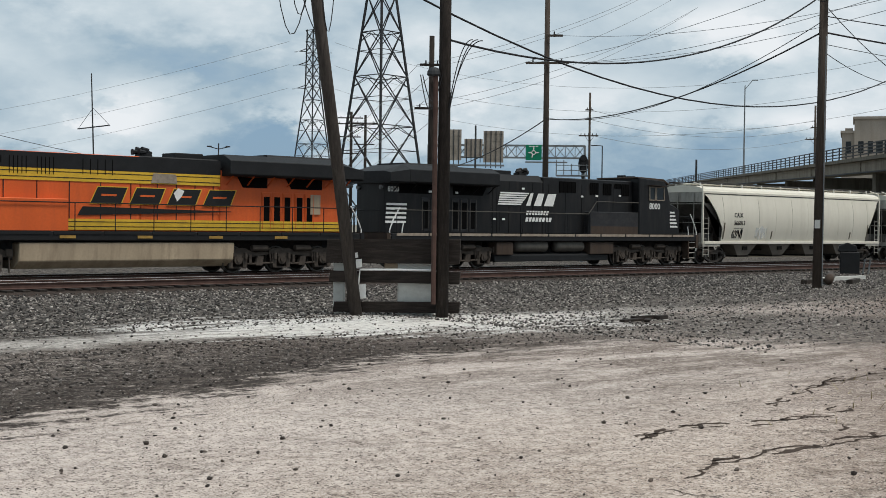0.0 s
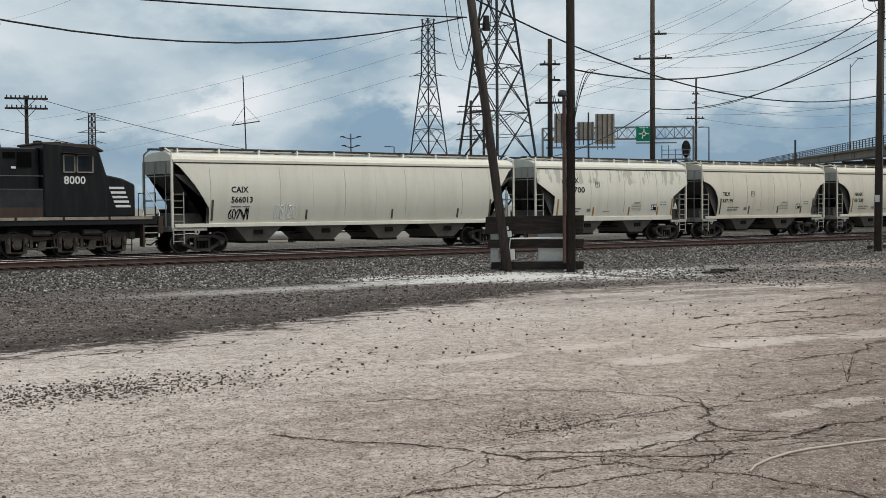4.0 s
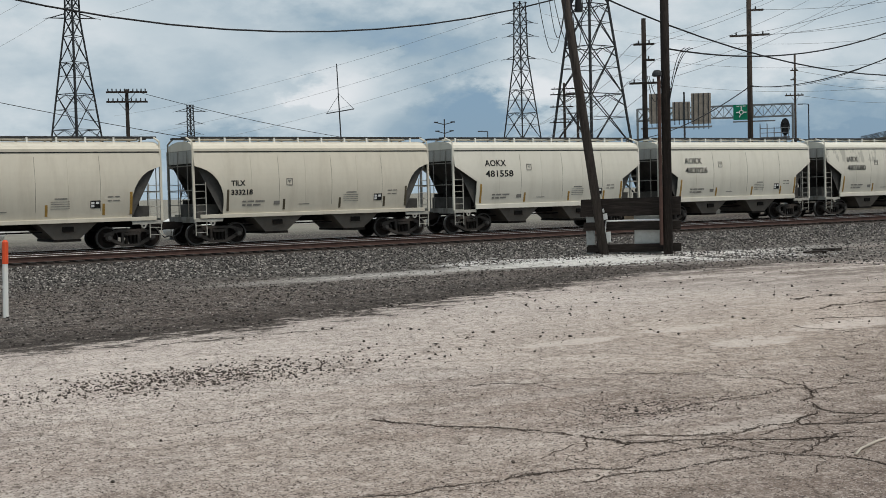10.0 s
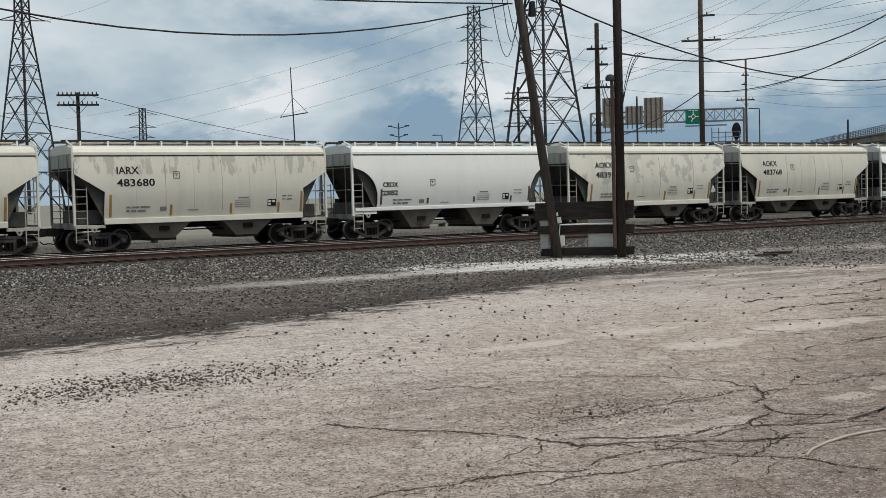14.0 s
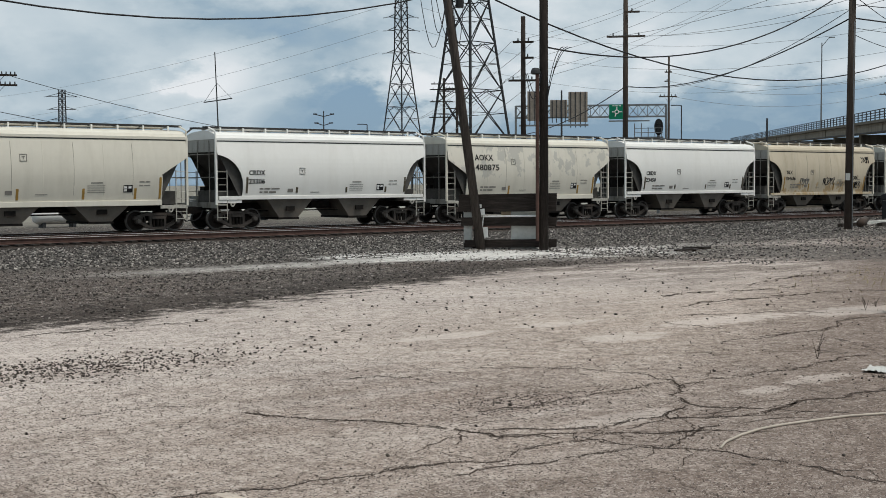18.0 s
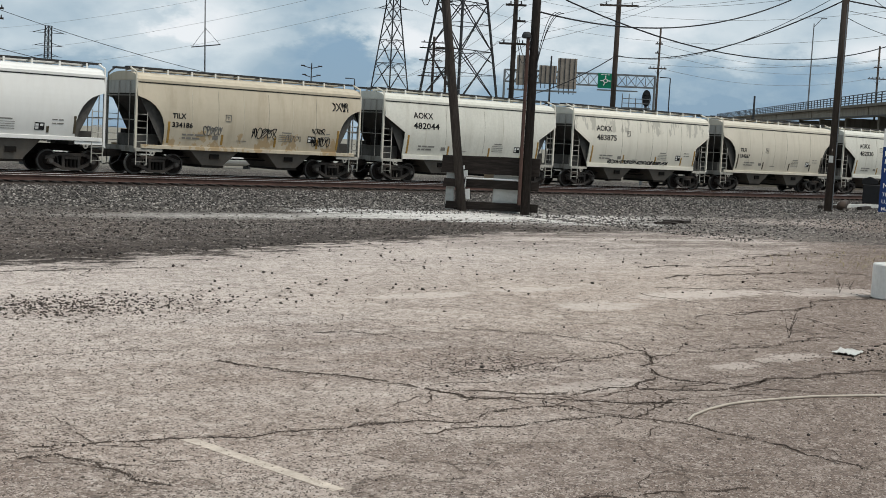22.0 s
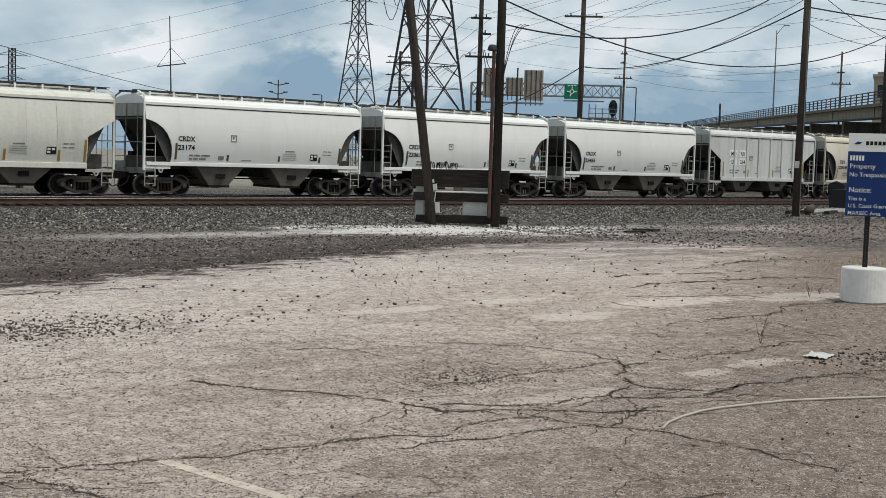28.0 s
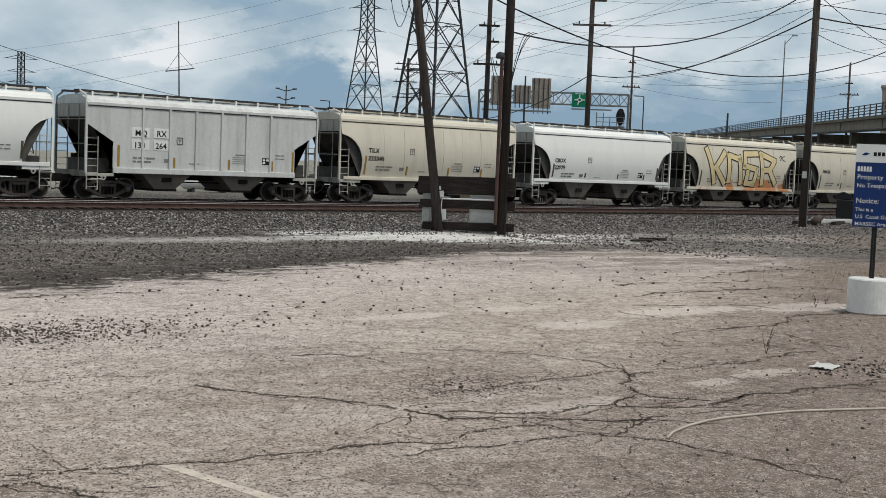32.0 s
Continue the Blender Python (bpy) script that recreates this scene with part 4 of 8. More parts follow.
def timber_pole(label, foot, top, r0, r1, mat):
    t = thing("utility_pole", label, "utility pole", foot)
    bm = bmesh.new()
    rod(bm, (0, 0, -0.3), Vector(top) - Vector(foot), r0, r1, n=14)
    part("shaft", bm, mat, t, smooth=True)
    return t


lean_pole = timber_pole("leaning weathered timber pole beside the plank barrier", (25.5, 30.52, 0), (23.2, 30.52, 13.2), 0.15, 0.125, leanwood)
mid_pole = timber_pole("upright dark timber pole beside the plank barrier", (26.7, 28.95, 0), (26.7, 28.95, 12.5), 0.148, 0.125, polewood)
right_pole = timber_pole("tall timber pole with transformer cans at the top", (47.65, 32.15, 0), (47.9, 32.2, 13.4), 0.18, 0.14, polegrey)
# ---------------------------------------------------------------- locomotives
locoblack = material("black_locomotive_paint", (0.0075, 0.0077, 0.0085), 0.45, var=0.25, scale=1.0, fine=14, bump=0.03, dirt=(0.035, 0.03, 0.027), dirt_amount=0.5, streak=True)
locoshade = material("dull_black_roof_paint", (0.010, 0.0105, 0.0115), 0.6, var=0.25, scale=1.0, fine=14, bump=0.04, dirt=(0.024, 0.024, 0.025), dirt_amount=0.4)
dustyblack = material("brown_dusted_black_paint", (0.055, 0.038, 0.028), 0.75, var=0.25, scale=1.5, fine=16, bump=0.05, dirt=(0.035, 0.03, 0.028), dirt_amount=0.6, streak=True)
orange = material("orange_locomotive_paint", (0.62, 0.11, 0.025), 0.45, var=0.1, scale=0.8, fine=12, bump=0.02, dirt=(0.40, 0.08, 0.03), dirt_amount=0.5, streak=True)
yellow = material("yellow_stripe_paint", (0.62, 0.38, 0.035), 0.45, var=0.12, scale=1.0, fine=12, bump=0.02, dirt=(0.25, 0.16, 0.04), dirt_amount=0.4)
tan = material("tan_dusted_tank", (0.42, 0.33, 0.23), 0.7, var=0.15, scale=0.8, fine=12, bump=0.04, dirt=(0.15, 0.11, 0.08), dirt_amount=0.6, streak=True)
truckdust = material("dusty_brown_bogie_casting", (0.072, 0.058, 0.048), 0.85, var=0.3, scale=2.5, fine=20, bump=0.2, dirt=(0.022, 0.018, 0.015), dirt_amount=0.7)
tankgrey = material("grimy_grey_reservoir", (0.085, 0.078, 0.068), 0.6, var=0.2, scale=1.5, fine=14, bump=0.05, dirt=(0.06, 0.05, 0.04), dirt_amount=0.6)
sillgrey = material("pale_scuffed_sill_edge", (0.30, 0.25, 0.2), 0.7, var=0.25, scale=2.5, fine=14, bump=0.05, dirt=(0.1, 0.07, 0.05), dirt_amount=0.6)
doorblack = material("worn_black_door_paint", (0.022, 0.022, 0.024), 0.5, var=0.3, scale=2.0, fine=14, bump=0.03, dirt=(0.05, 0.045, 0.04), dirt_amount=0.5)
steppale = material("pale_worn_step_edge", (0.42, 0.39, 0.35), 0.6, var=0.2, scale=3, fine=20, bump=0.03, dirt=(0.2, 0.17, 0.14), dirt_amount=0.5)
slotblack = material("black_mesh_and_wing_shade", (0.004, 0.004, 0.004), 0.9, var=0.2, scale=3, fine=30, bump=0.1, spec=0.05)
windowglass = material("dark_cab_glass", (0.015, 0.018, 0.02), 0.08, var=0.1, scale=2, fine=10, bump=0)
LOCO_WHEEL = wheel_mesh(0.533, "wheelset")


def loco_side_frame():
    """A three-axle cast frame with pedestals, journal boxes, springs, brake cylinders and hangers."""
    bm = bmesh.new()
    prism(bm, [(-2.85, 0.66), (-2.85, 0.82), (-2.45, 0.98), (-1.7, 0.98), (-1.4, 0.84), (-0.65, 0.84), (-0.4, 0.98), (0.4, 0.98), (0.65, 0.84), (1.4, 0.84), (1.7, 0.98), (2.45, 0.98), (2.85, 0.82), (2.85, 0.66), (2.4, 0.74), (1.5, 0.62), (0.5, 0.74), (-0.5, 0.74), (-1.5, 0.62), (-2.4, 0.74)], -0.09, 0.09)
    for x in (-2.05, 0.0, 2.05):
        for s in (-1, 1):
            prism(bm, [(x + s * 0.24, 0.22), (x + s * 0.24, 0.80), (x + s * 0.46, 0.80), (x + s * 0.40, 0.22)], -0.12, 0.06)
            rod(bm, (x + s * 0.33, -0.15, 0.55), (x + s * 0.33, -0.15, 0.80), 0.07, n=8)
        rod(bm, (x, 0.02, 0.533), (x, -0.17, 0.533), 0.19, n=14)
        rod(bm, (x, -0.17, 0.533), (x, -0.21, 0.533), 0.10, n=10)
        box(bm, x - 0.2, x + 0.2, -0.14, 0.04, 0.66, 0.80)
        box(bm, x - 0.38, x + 0.38, -0.07, 0.05, 0.19, 0.25)
    for x in (-1.03, 1.03):
        rod(bm, (x - 0.42, -0.17, 0.99), (x + 0.30, -0.17, 0.99), 0.12, n=10)
        rod(bm, (x + 0.30, -0.17, 0.99), (x + 0.45, -0.17, 0.96), 0.04, n=6)
        prism(bm, [(x - 0.22, 0.30), (x - 0.12, 0.66), (x + 0.16, 0.66), (x + 0.10, 0.30)], -0.15, 0.0)
        rod(bm, (x - 0.6, -0.12, 0.36), (x + 0.6, -0.12, 0.40), 0.035, n=6)
        rod(bm, (x + 0.5, -0.14, 0.40), (x + 0.42, -0.14, 0.95), 0.03, n=6)
        box(bm, x - 0.52, x - 0.40, -0.16, 0.0, 0.40, 0.72)
    for x in (-2.72, 2.72):
        rod(bm, (x, -0.1, 0.16), (x, -0.1, 0.70), 0.03, n=6)
        box(bm, x - 0.12, x + 0.12, -0.16, 0.0, 0.74, 0.98)
    return finish(bm, "side_frame", truckdust)


LOCO_FRAME = loco_side_frame()


def stripes(parent, x0, x1, z0, z1, n, mat, name, y, slant=0.0):
    h = (z1 - z0) / (2 * n - 1)
    for i in range(n):
        z = z0 + 2 * h * i
        bm = bmesh.new()
        prism(bm, [(x0 + slant * (z - z0), z), (x1 + slant * (z - z0), z), (x1 + slant * (z + h - z0), z + h), (x0 + slant * (z + h - z0), z + h)], y - 0.006, y)
        part(name, bm, mat, parent)


def locomotive(label, scheme, side):
    """A six-axle road diesel, its cab towards +x; side: the flank (-1 or +1) that carries the lettering."""
    t = thing("locomotive", label, "locomotive")
    ns = scheme == "black"
    body, roof, low = (locoblack, locoshade, doorblack) if ns else (orange, locoshade, orange)
    bm = bmesh.new()
    box(bm, -10.7, 10.7, -1.52, 1.52, 1.28, 1.60)
    part("underframe", bm, black, t, bevel=0.02)
    for s in (-1, 1):
        for i in range(11):
            bm = bmesh.new()
            x = -10.5 + 1.91 * i
            box(bm, x + 0.05, x + 1.86, s * 1.535 - 0.012, s * 1.535 + 0.012, 1.50, 1.62)
            part("walkway_edge", bm, sillgrey if ns else (black), t)
    # hoods
    bm = bmesh.new()
    box(bm, -4.2, -0.8, -0.98, 0.98, 1.6, 4.15)
    part("engine_hood", bm, body, t, bevel=0.05)
    bm = bmesh.new()
    box(bm, -0.8, 5.95, -1.0, 1.0, 1.6, 4.38)
    part("control_compartment", bm, body, t, bevel=0.05)
    bm = bmesh.new()
    box(bm, -10.7 if ns else -10.35, -4.2, -0.98, 0.98, 1.6, 4.0)
    part("radiator_compartment", bm, body, t, bevel=0.04)
    # radiator wings
    bm = bmesh.new()
    prism_x(bm, [(-1.5, 3.78), (-1.58, 3.85), (-1.58, 4.38), (-1.05, 4.62), (1.05, 4.62), (1.58, 4.38), (1.58, 3.85), (1.5, 3.78)], -9.75, -4.3)
    part("radiator_housing", bm, roof, t, "broad overhanging black radiator housing", bevel=0.02)
    bm = bmesh.new()
    ring = [(-1.5, 3.78), (-1.58, 3.85), (-1.58, 4.38), (-1.05, 4.62), (1.05, 4.62), (1.58, 4.38), (1.58, 3.85), (1.5, 3.78)]
    prism_x(bm, ring, -10.85, -9.751)
    for v in bm.verts:
        if v.co.x < -10.8 and v.co.z > 4.3:
            v.co.z = 4.22 if abs(v.co.y) > 1.3 else 4.30
    part("radiator_tail", bm, roof, t)
    for s in (-1, 1):
        # near-black air intakes; the shade below the wings is put into their colour
        for x0, x1 in ((-9.9, -7.7), (-7.45, -6.9), (-6.7, -4.6)) if ns else ((-9.1, -7.3), (-6.4, -5.0)):
            bm = bmesh.new()
            prism(bm, [(x0, 3.36), (x1 - 0.25, 3.36), (x1, 3.77), (x0, 3.77)], s * 0.985 - 0.012, s * 0.985 + 0.012)
            part("radiator_intake", bm, slotblack, t)
        for i in range(7):
            bm = bmesh.new()
            rod(bm, (-10.2 + 0.95 * i, s * 1.0, 3.45), (-10.2 + 0.95 * i, s * 1.5, 3.8), 0.03, n=5)
            part("wing_bracket", bm, body, t)
    bm = bmesh.new()
    prism_x(bm, [(-1.0, 4.6), (-0.9, 4.70), (0.9, 4.70), (1.0, 4.6)], -9.6, -6.4)
    part("radiator_screen", bm, roof, t)
    bm = bmesh.new()
    prism_x(bm, [(-0.98, 4.10), (-0.7, 4.42), (0.7, 4.42), (0.98, 4.10)], -4.3, -0.8)
    part("hood_roof", bm, roof, t)
    bm = bmesh.new()
    box(bm, -3.75, -2.5, -0.5, 0.5, 4.4, 4.62)
    part("exhaust_box", bm, roof, t, bevel=0.03)
    bm = bmesh.new()
    for i, (hx, hy) in enumerate(((0, -0.2), (0.2, -0.05), (0.4, 0.1), (0.3, -0.3), (0.55, -0.15))):
        rod(bm, (-1.9 + hx, hy, 4.6 + 0.1 * (i % 2)), (-1.6 + hx, hy, 4.6 + 0.1 * (i % 2)), 0.05, 0.12, n=8)
    box(bm, -1.75, -1.25, -0.3, 0.1, 4.4, 4.56)
    part("air_horn", bm, black, t)
    # cab with a sloped roof
    bm = bmesh.new()
    prism(bm, [(5.95, 1.6), (8.55, 1.6), (8.55, 3.3), (8.25, 4.25), (7.95, 4.45), (5.95, 4.58)], -1.45, 1.45)
    part("cab", bm, body, t, bevel=0.05)
    bm = bmesh.new()
    prism(bm, [(5.85, 4.52), (5.85, 4.60), (8.0, 4.55), (8.45, 4.32), (8.4, 4.24), (7.95, 4.46)], -1.42, 1.42)
    part("cab_roof", bm, roof if not ns else dustyblack, t, bevel=0.02)
    for i, (ax, az) in enumerate(((6.1, 0.12), (6.6, 0.08), (6.9, 0.1), (7.2, 0.07))):
        bm = bmesh.new()
        box(bm, ax, ax + 0.22, -0.2, 0.2, 4.56, 4.6 + az)
        part("roof_antenna", bm, black, t)
    bm = bmesh.new()
    prism(bm, [(8.5, 1.6), (9.95, 1.6), (9.95, 2.95), (9.4, 3.2), (8.5, 3.38)], -1.0, 1.0)
    part("nose", bm, body, t, bevel=0.06)
    for s in (-1, 1):
        for x0, x1 in ((6.75, 7.2), (7.3, 7.95)):
            bm = bmesh.new()
            box(bm, x0, x1, s * 1.462 - 0.012, s * 1.462 + 0.012, 3.42, 4.1)
            part("cab_window", bm, windowglass, t)
            bm = bmesh.new()
            for a, b in (((x0, 3.42), (x1, 3.42)), ((x1, 3.42), (x1, 4.1)), ((x1, 4.1), (x0, 4.1)), ((x0, 4.1), (x0, 3.42))):
                rod(bm, (a[0], s * 1.475, a[1]), (b[0], s * 1.475, b[1]), 0.025, square=True)
            part("window_frame", bm, sillgrey, t)
        bm = bmesh.new()
        prism(bm, [(6.65, 4.2), (8.0, 4.15), (8.0, 4.13), (6.65, 4.18)], s * 1.45, s * 1.75)
        part("sunshade", bm, dustyblack, t)
    bm = bmesh.new()
    for y in (-0.7, 0.7):
        prism(bm, [(8.47, 3.5), (8.51, 3.5), (8.31, 4.15), (8.27, 4.15)], y - 0.55, y + 0.55)
    part("windshield", bm, windowglass, t)
    # panels, doors and louvres on both flanks
    for s in (-1, 1):
        y = s * 0.99
        xs = (-8.6, -8.05, -7.5, -6.8, -6.25, -5.7) if ns else (-8.7, -8.2, -7.6, -7.1, -6.6)
        for i, x in enumerate(xs):
            bm = bmesh.new()
            box(bm, x, x + 0.48, y - 0.02, y + 0.02, 1.68, 3.2)
            door = part("hood_door", bm, doorblack if ns else body, t, bevel=0.012)
            bm = bmesh.new()
            box(bm, x + 0.1, x + 0.38, y + s * 0.026 - 0.005, y + s * 0.026 + 0.005, 1.82, 3.02)
            part("intake_slot", bm, slotblack, door)
            bm = bmesh.new()
            for xx in (x + 0.05, x + 0.43):
                rod(bm, (xx, y + s * 0.03, 1.75), (xx, y + s * 0.03, 3.12), 0.014, n=5)
            part("hinge_rod", bm, tankgrey if ns else orange, door)
        for x in (-3.9, -3.1, -2.3, -1.5, -0.4, 0.8, 2.0, 3.2, 4.4):
            bm = bmesh.new()
            yy = y if x < -0.8 else s * 1.01
            box(bm, x - 0.015, x + 0.015, yy - 0.01, yy + 0.01, 1.65, 4.05)
            part("panel_joint", bm, black, t)
        for x0, x1, z0, z1 in ((0.35, 1.5, 3.65, 4.2), (2.6, 3.2, 3.6, 4.2), (3.6, 4.2, 3.6, 4.2), (4.5, 4.95, 3.95, 4.2), (5.05, 5.6, 3.6, 4.2)):
            bm = bmesh.new()
            box(bm, x0, x1, s * 1.01 - 0.015, s * 1.01 + 0.015, z0, z1)
            for k in range(5):
                xx = x0 + (x1 - x0) * k / 4
                box(bm, xx - 0.012, xx + 0.012, s * 1.03 - 0.01, s * 1.03 + 0.01, z0, z1)
            part("air_grille", bm, slotblack, t)
        # lower cabinets beside the cab
        bm = bmesh.new()
        box(bm, 2.2, 5.95, min(s * 0.98, s * 1.4), max(s * 0.98, s * 1.4), 1.6, 2.75)
        part("battery_box", bm, low, t, bevel=0.03)
        # handrail with stanchions
        bm = bmesh.new()
        pts = [(-10.5, 2.62), (2.0, 2.62), (2.6, 3.25), (5.9, 3.25)] if ns else [(-10.5, 2.62), (5.9, 2.62)]
        for a, b in zip(pts, pts[1:]):
            rod(bm, (a[0], s * 1.47, a[1]), (b[0], s * 1.47, b[1]), 0.02, n=6)
        part("handrail", bm, tankgrey if ns else black, t)
        for x in [-10.4 + 1.55 * i for i in range(9)]:
            bm = bmesh.new()
            rod(bm, (x, s * 1.47, 1.6), (x, s * 1.47, 2.62), 0.02, n=6)
            part("stanchion", bm, black, t)
        # steps and grab irons at the ends
        for e in (-1, 1):
            for k in range(5):
                bm = bmesh.new()
                box(bm, e * 10.42 - 0.3, e * 10.42 + 0.3, s * 1.3 - 0.16, s * 1.3 + 0.16, 0.35 + 0.28 * k, 0.385 + 0.28 * k)
                part("step", bm, steppale, t)
            bm = bmesh.new()
            box(bm, e * 10.1 - 0.03, e * 10.1 + 0.03, s * 1.3 - 0.2, s * 1.3 + 0.2, 0.35, 1.6)
            part("step_plate", bm, dustyblack, t)
            bm = bmesh.new()
            tube(bm, [(e * 10.78, s * 1.47, 0.75), (e * 10.80, s * 1.47, 1.75), (e * 10.62, s * 1.47, 2.15), (e * 10.25, s * 1.47, 2.72)], 0.03)
            tube(bm, [(e * 10.12, s * 1.47, 0.75), (e * 10.10, s * 1.47, 1.75), (e * 10.02, s * 1.47, 2.05)], 0.026)
            part("grab_iron", bm, whiteletter, t)
    for e in (-1, 1):
        bm = bmesh.new()
        box(bm, e * 10.85 - 0.1, e * 10.85 + 0.1, -1.5, 1.5, 0.9, 1.62)
        part("end_plate", bm, dustyblack if ns else black, t)
        bm = bmesh.new()
        box(bm, min(e * 10.9, e * 11.15), max(e * 10.9, e * 11.15), -0.17, 0.17, 0.68, 1.02)
        part("coupler", bm, endblack, t)
        for y in (-0.9, 0.9):
            bm = bmesh.new()
            rod(bm, (e * 10.9, y, 1.6), (e * 10.9, y, 2.6), 0.02, n=6)
            rod(bm, (e * 10.9, y, 2.6), (e * 10.9, y * 0.3, 2.6), 0.02, n=6)
            part("end_rail", bm, black, t)
    for y in (-0.25, 0.25):
        bm = bmesh.new()
        rod(bm, (-10.34, y * 3.2, 3.6), (-10.80, y * 3.2, 3.6), 0.1, n=12)
        part("rear_lamp", bm, galv, t)
    # black filler boxes added so the gaps below the frame stay dark
    bm = bmesh.new()
    box(bm, -4.4, 4.2, -0.85, 0.85, 0.6, 1.3)
    part("tank_saddle", bm, black, t)
    for x in (-9.6, 9.6):
        bm = bmesh.new()
        box(bm, x - 0.9, x + 0.9, -0.7, 0.7, 0.7, 1.3)
        part("draft_gear", bm, black, t)
    # tanks
    bm = bmesh.new()
    if ns:
        prism_x(bm, [(-1.3, 0.3), (-1.3, 0.62), (-1.0, 0.75), (1.0, 0.75), (1.3, 0.62), (1.3, 0.3)], -4.3, 3.7)
        part("fuel_tank", bm, locoshade, t, bevel=0.03)
        for x0, x1 in ((-2.9, -0.7), (-0.15, 1.9)):
            bm = bmesh.new()
            b = [(0.1, x0), (0.26, x0 + 0.08), (0.28, x0 + 0.25), (0.28, x1 - 0.25), (0.26, x1 - 0.08), (0.1, x1)]
            lathe(bm, b, "x", 18)
            for v in bm.verts:
                v.co.y -= 1.12
                v.co.z += 1.02
            part("air_reservoir", bm, tankgrey, t, smooth=True)
        for x0, x1 in ((-4.3, -3.2), (2.2, 4.0)):
            bm = bmesh.new()
            box(bm, x0, x1, -1.42, 1.42, 0.62, 1.22)
            part("equipment_box", bm, dustyblack, t, bevel=0.03)
    else:
        prism_x(bm, [(-1.0, 0.28), (-1.38, 0.55), (-1.45, 1.2), (1.45, 1.2), (1.38, 0.55), (1.0, 0.28)], -4.6, 4.0)
        part("fuel_tank", bm, tan, t, "long tan dusted fuel tank", bevel=0.03)
    # bogies
    for x in (-6.97, 6.97):
        bm = bmesh.new()
        box(bm, -2.3, 2.3, -0.8, 0.8, 0.55, 1.25)
        bg_ = part("bogie", bm, steel, t, "three-axle dusty cast bogie", at=(x, 0, 0))
        for y in (-1.08, 1.08):
            part("side_frame", LOCO_FRAME, truckdust, bg_, at=pose(0, y, 0, 0, 0, 0 if y < 0 else 180))
        for dx in (-2.05, 0.0, 2.05):
            part("wheelset", LOCO_WHEEL, steel, bg_, at=(dx, 0, 0.533))
    y = side * 1.012
    flip = pose(0, 0, 0, 0, 0, 0 if side < 0 else 180)

    def mark(name, bm_, mat, yy=1.02):
        return part(name, bm_, mat, t, at=flip @ pose(0, -yy + 1.0, 0))

    if ns:
        # white stripe emblem and slanted initials as plain shapes
        for i in range(6):
            bm = bmesh.new()
            z = 2.98 + 0.105 * i
            prism(bm, [(-3.9 + 0.03 * i, z), (-2.35 + 0.1 * i, z), (-2.3 + 0.1 * i, z + 0.07), (-3.88 + 0.03 * i, z + 0.07)], -1.012, -1.006)
            mark("emblem_stripe", bm, whiteletter)
        for x0, x1 in ((-1.95, -1.6), (-1.42, -0.85), (-0.72, 0.0)):
            bm = bmesh.new()
            prism(bm, [(x0 - 0.05, 2.96), (x1 - 0.12, 2.96), (x1 + 0.1, 3.56), (x0 + 0.25, 3.56)], -1.014, -1.006)
            mark("emblem_block", bm, whiteletter)
        for z, x0, x1 in ((2.52, -2.0, -0.42), (2.2, -2.05, -0.2)):
            n = 8
            for i in range(n):
                bm = bmesh.new()
                a = x0 + (x1 - x0) * i / n
                b = a + (x1 - x0) / n * 0.72
                prism(bm, [(a, z), (b, z), (b + 0.06, z + 0.2), (a + 0.06, z + 0.2)], -1.012, -1.006)
                mark("name_bar", bm, whiteletter)
        part("cab_number", text_mesh("8000", 0.33, whiteletter), whiteletter, t, at=(6.75, -1.458, 2.95))
        part("rear_number", text_mesh("8000", 0.24, whiteletter), whiteletter, t, at=(-10.55, -1.002, 3.42))
        stripes(t, 9.1, 9.75, 2.0, 2.85, 5, whiteletter, "nose_stripe", -1.006, -0.35)
        stripes(t, -10.66, -9.5, 2.05, 2.92, 5, whiteletter, "rear_stripe", -1.0, 0.06)
        for x, z in ((-0.2, 3.35), (1.9, 3.45), (-4.2, 2.25), (-3.6, 2.25), (-7.4, 3.42), (-6.6, 3.42), (-8.2, 3.42), (3.0, 3.5), (4.8, 3.55), (-2.3, 3.72)):
            bm = bmesh.new()
            box(bm, x, x + 0.18, -1.036, -1.03, z, z + 0.09)
            part("warning_label", bm, whiteletter, t)
        bm = bmesh.new()
        box(bm, 2.25, 5.9, -1.408, -1.402, 1.62, 2.02)
        part("dust_panel", bm, dustyblack, t)
    else:
        for z0, z1 in ((1.66, 2.05), (3.38, 3.80)):
            for s in (-1, 1):
                bm = bmesh.new()
                box(bm, -10.3 if z0 < 2 else -4.19, 5.9, s * 1.02 - 0.006, s * 1.02 + 0.006, z0, z1)
                part("yellow_band", bm, yellow, t)
                for zz in (z0 + 0.12, z1 - 0.1):
                    bm = bmesh.new()
                    box(bm, -10.3 if z0 < 2 else -4.19, 5.9, s * 1.03 - 0.005, s * 1.03 + 0.005, zz - 0.012, zz + 0.012)
                    part("pinstripe", bm, black, t)
        for s in (-1, 1):
            bm = bmesh.new()
            box(bm, -4.2, 5.95, s * 1.022 - 0.006, s * 1.022 + 0.006, 3.805, 4.36)
            part("black_upper_panel", bm, locoshade, t)
        # slanted block initials and a tapering swoosh, as plain shapes
        for x in (-0.5, 1.05, 2.6, 4.15):
            bm = bmesh.new()
            prism(bm, [(x - 0.75, 2.60), (x + 0.52, 2.60), (x + 0.80, 3.24), (x - 0.44, 3.24)], -1.034, -1.028)
            mark("emblem_edge", bm, yellow, 1.0)
            bm = bmesh.new()
            prism(bm, [(x - 0.70, 2.63), (x + 0.49, 2.63), (x + 0.74, 3.21), (x - 0.42, 3.21)], -1.040, -1.034)
            mark("emblem_block", bm, lettering, 1.0)
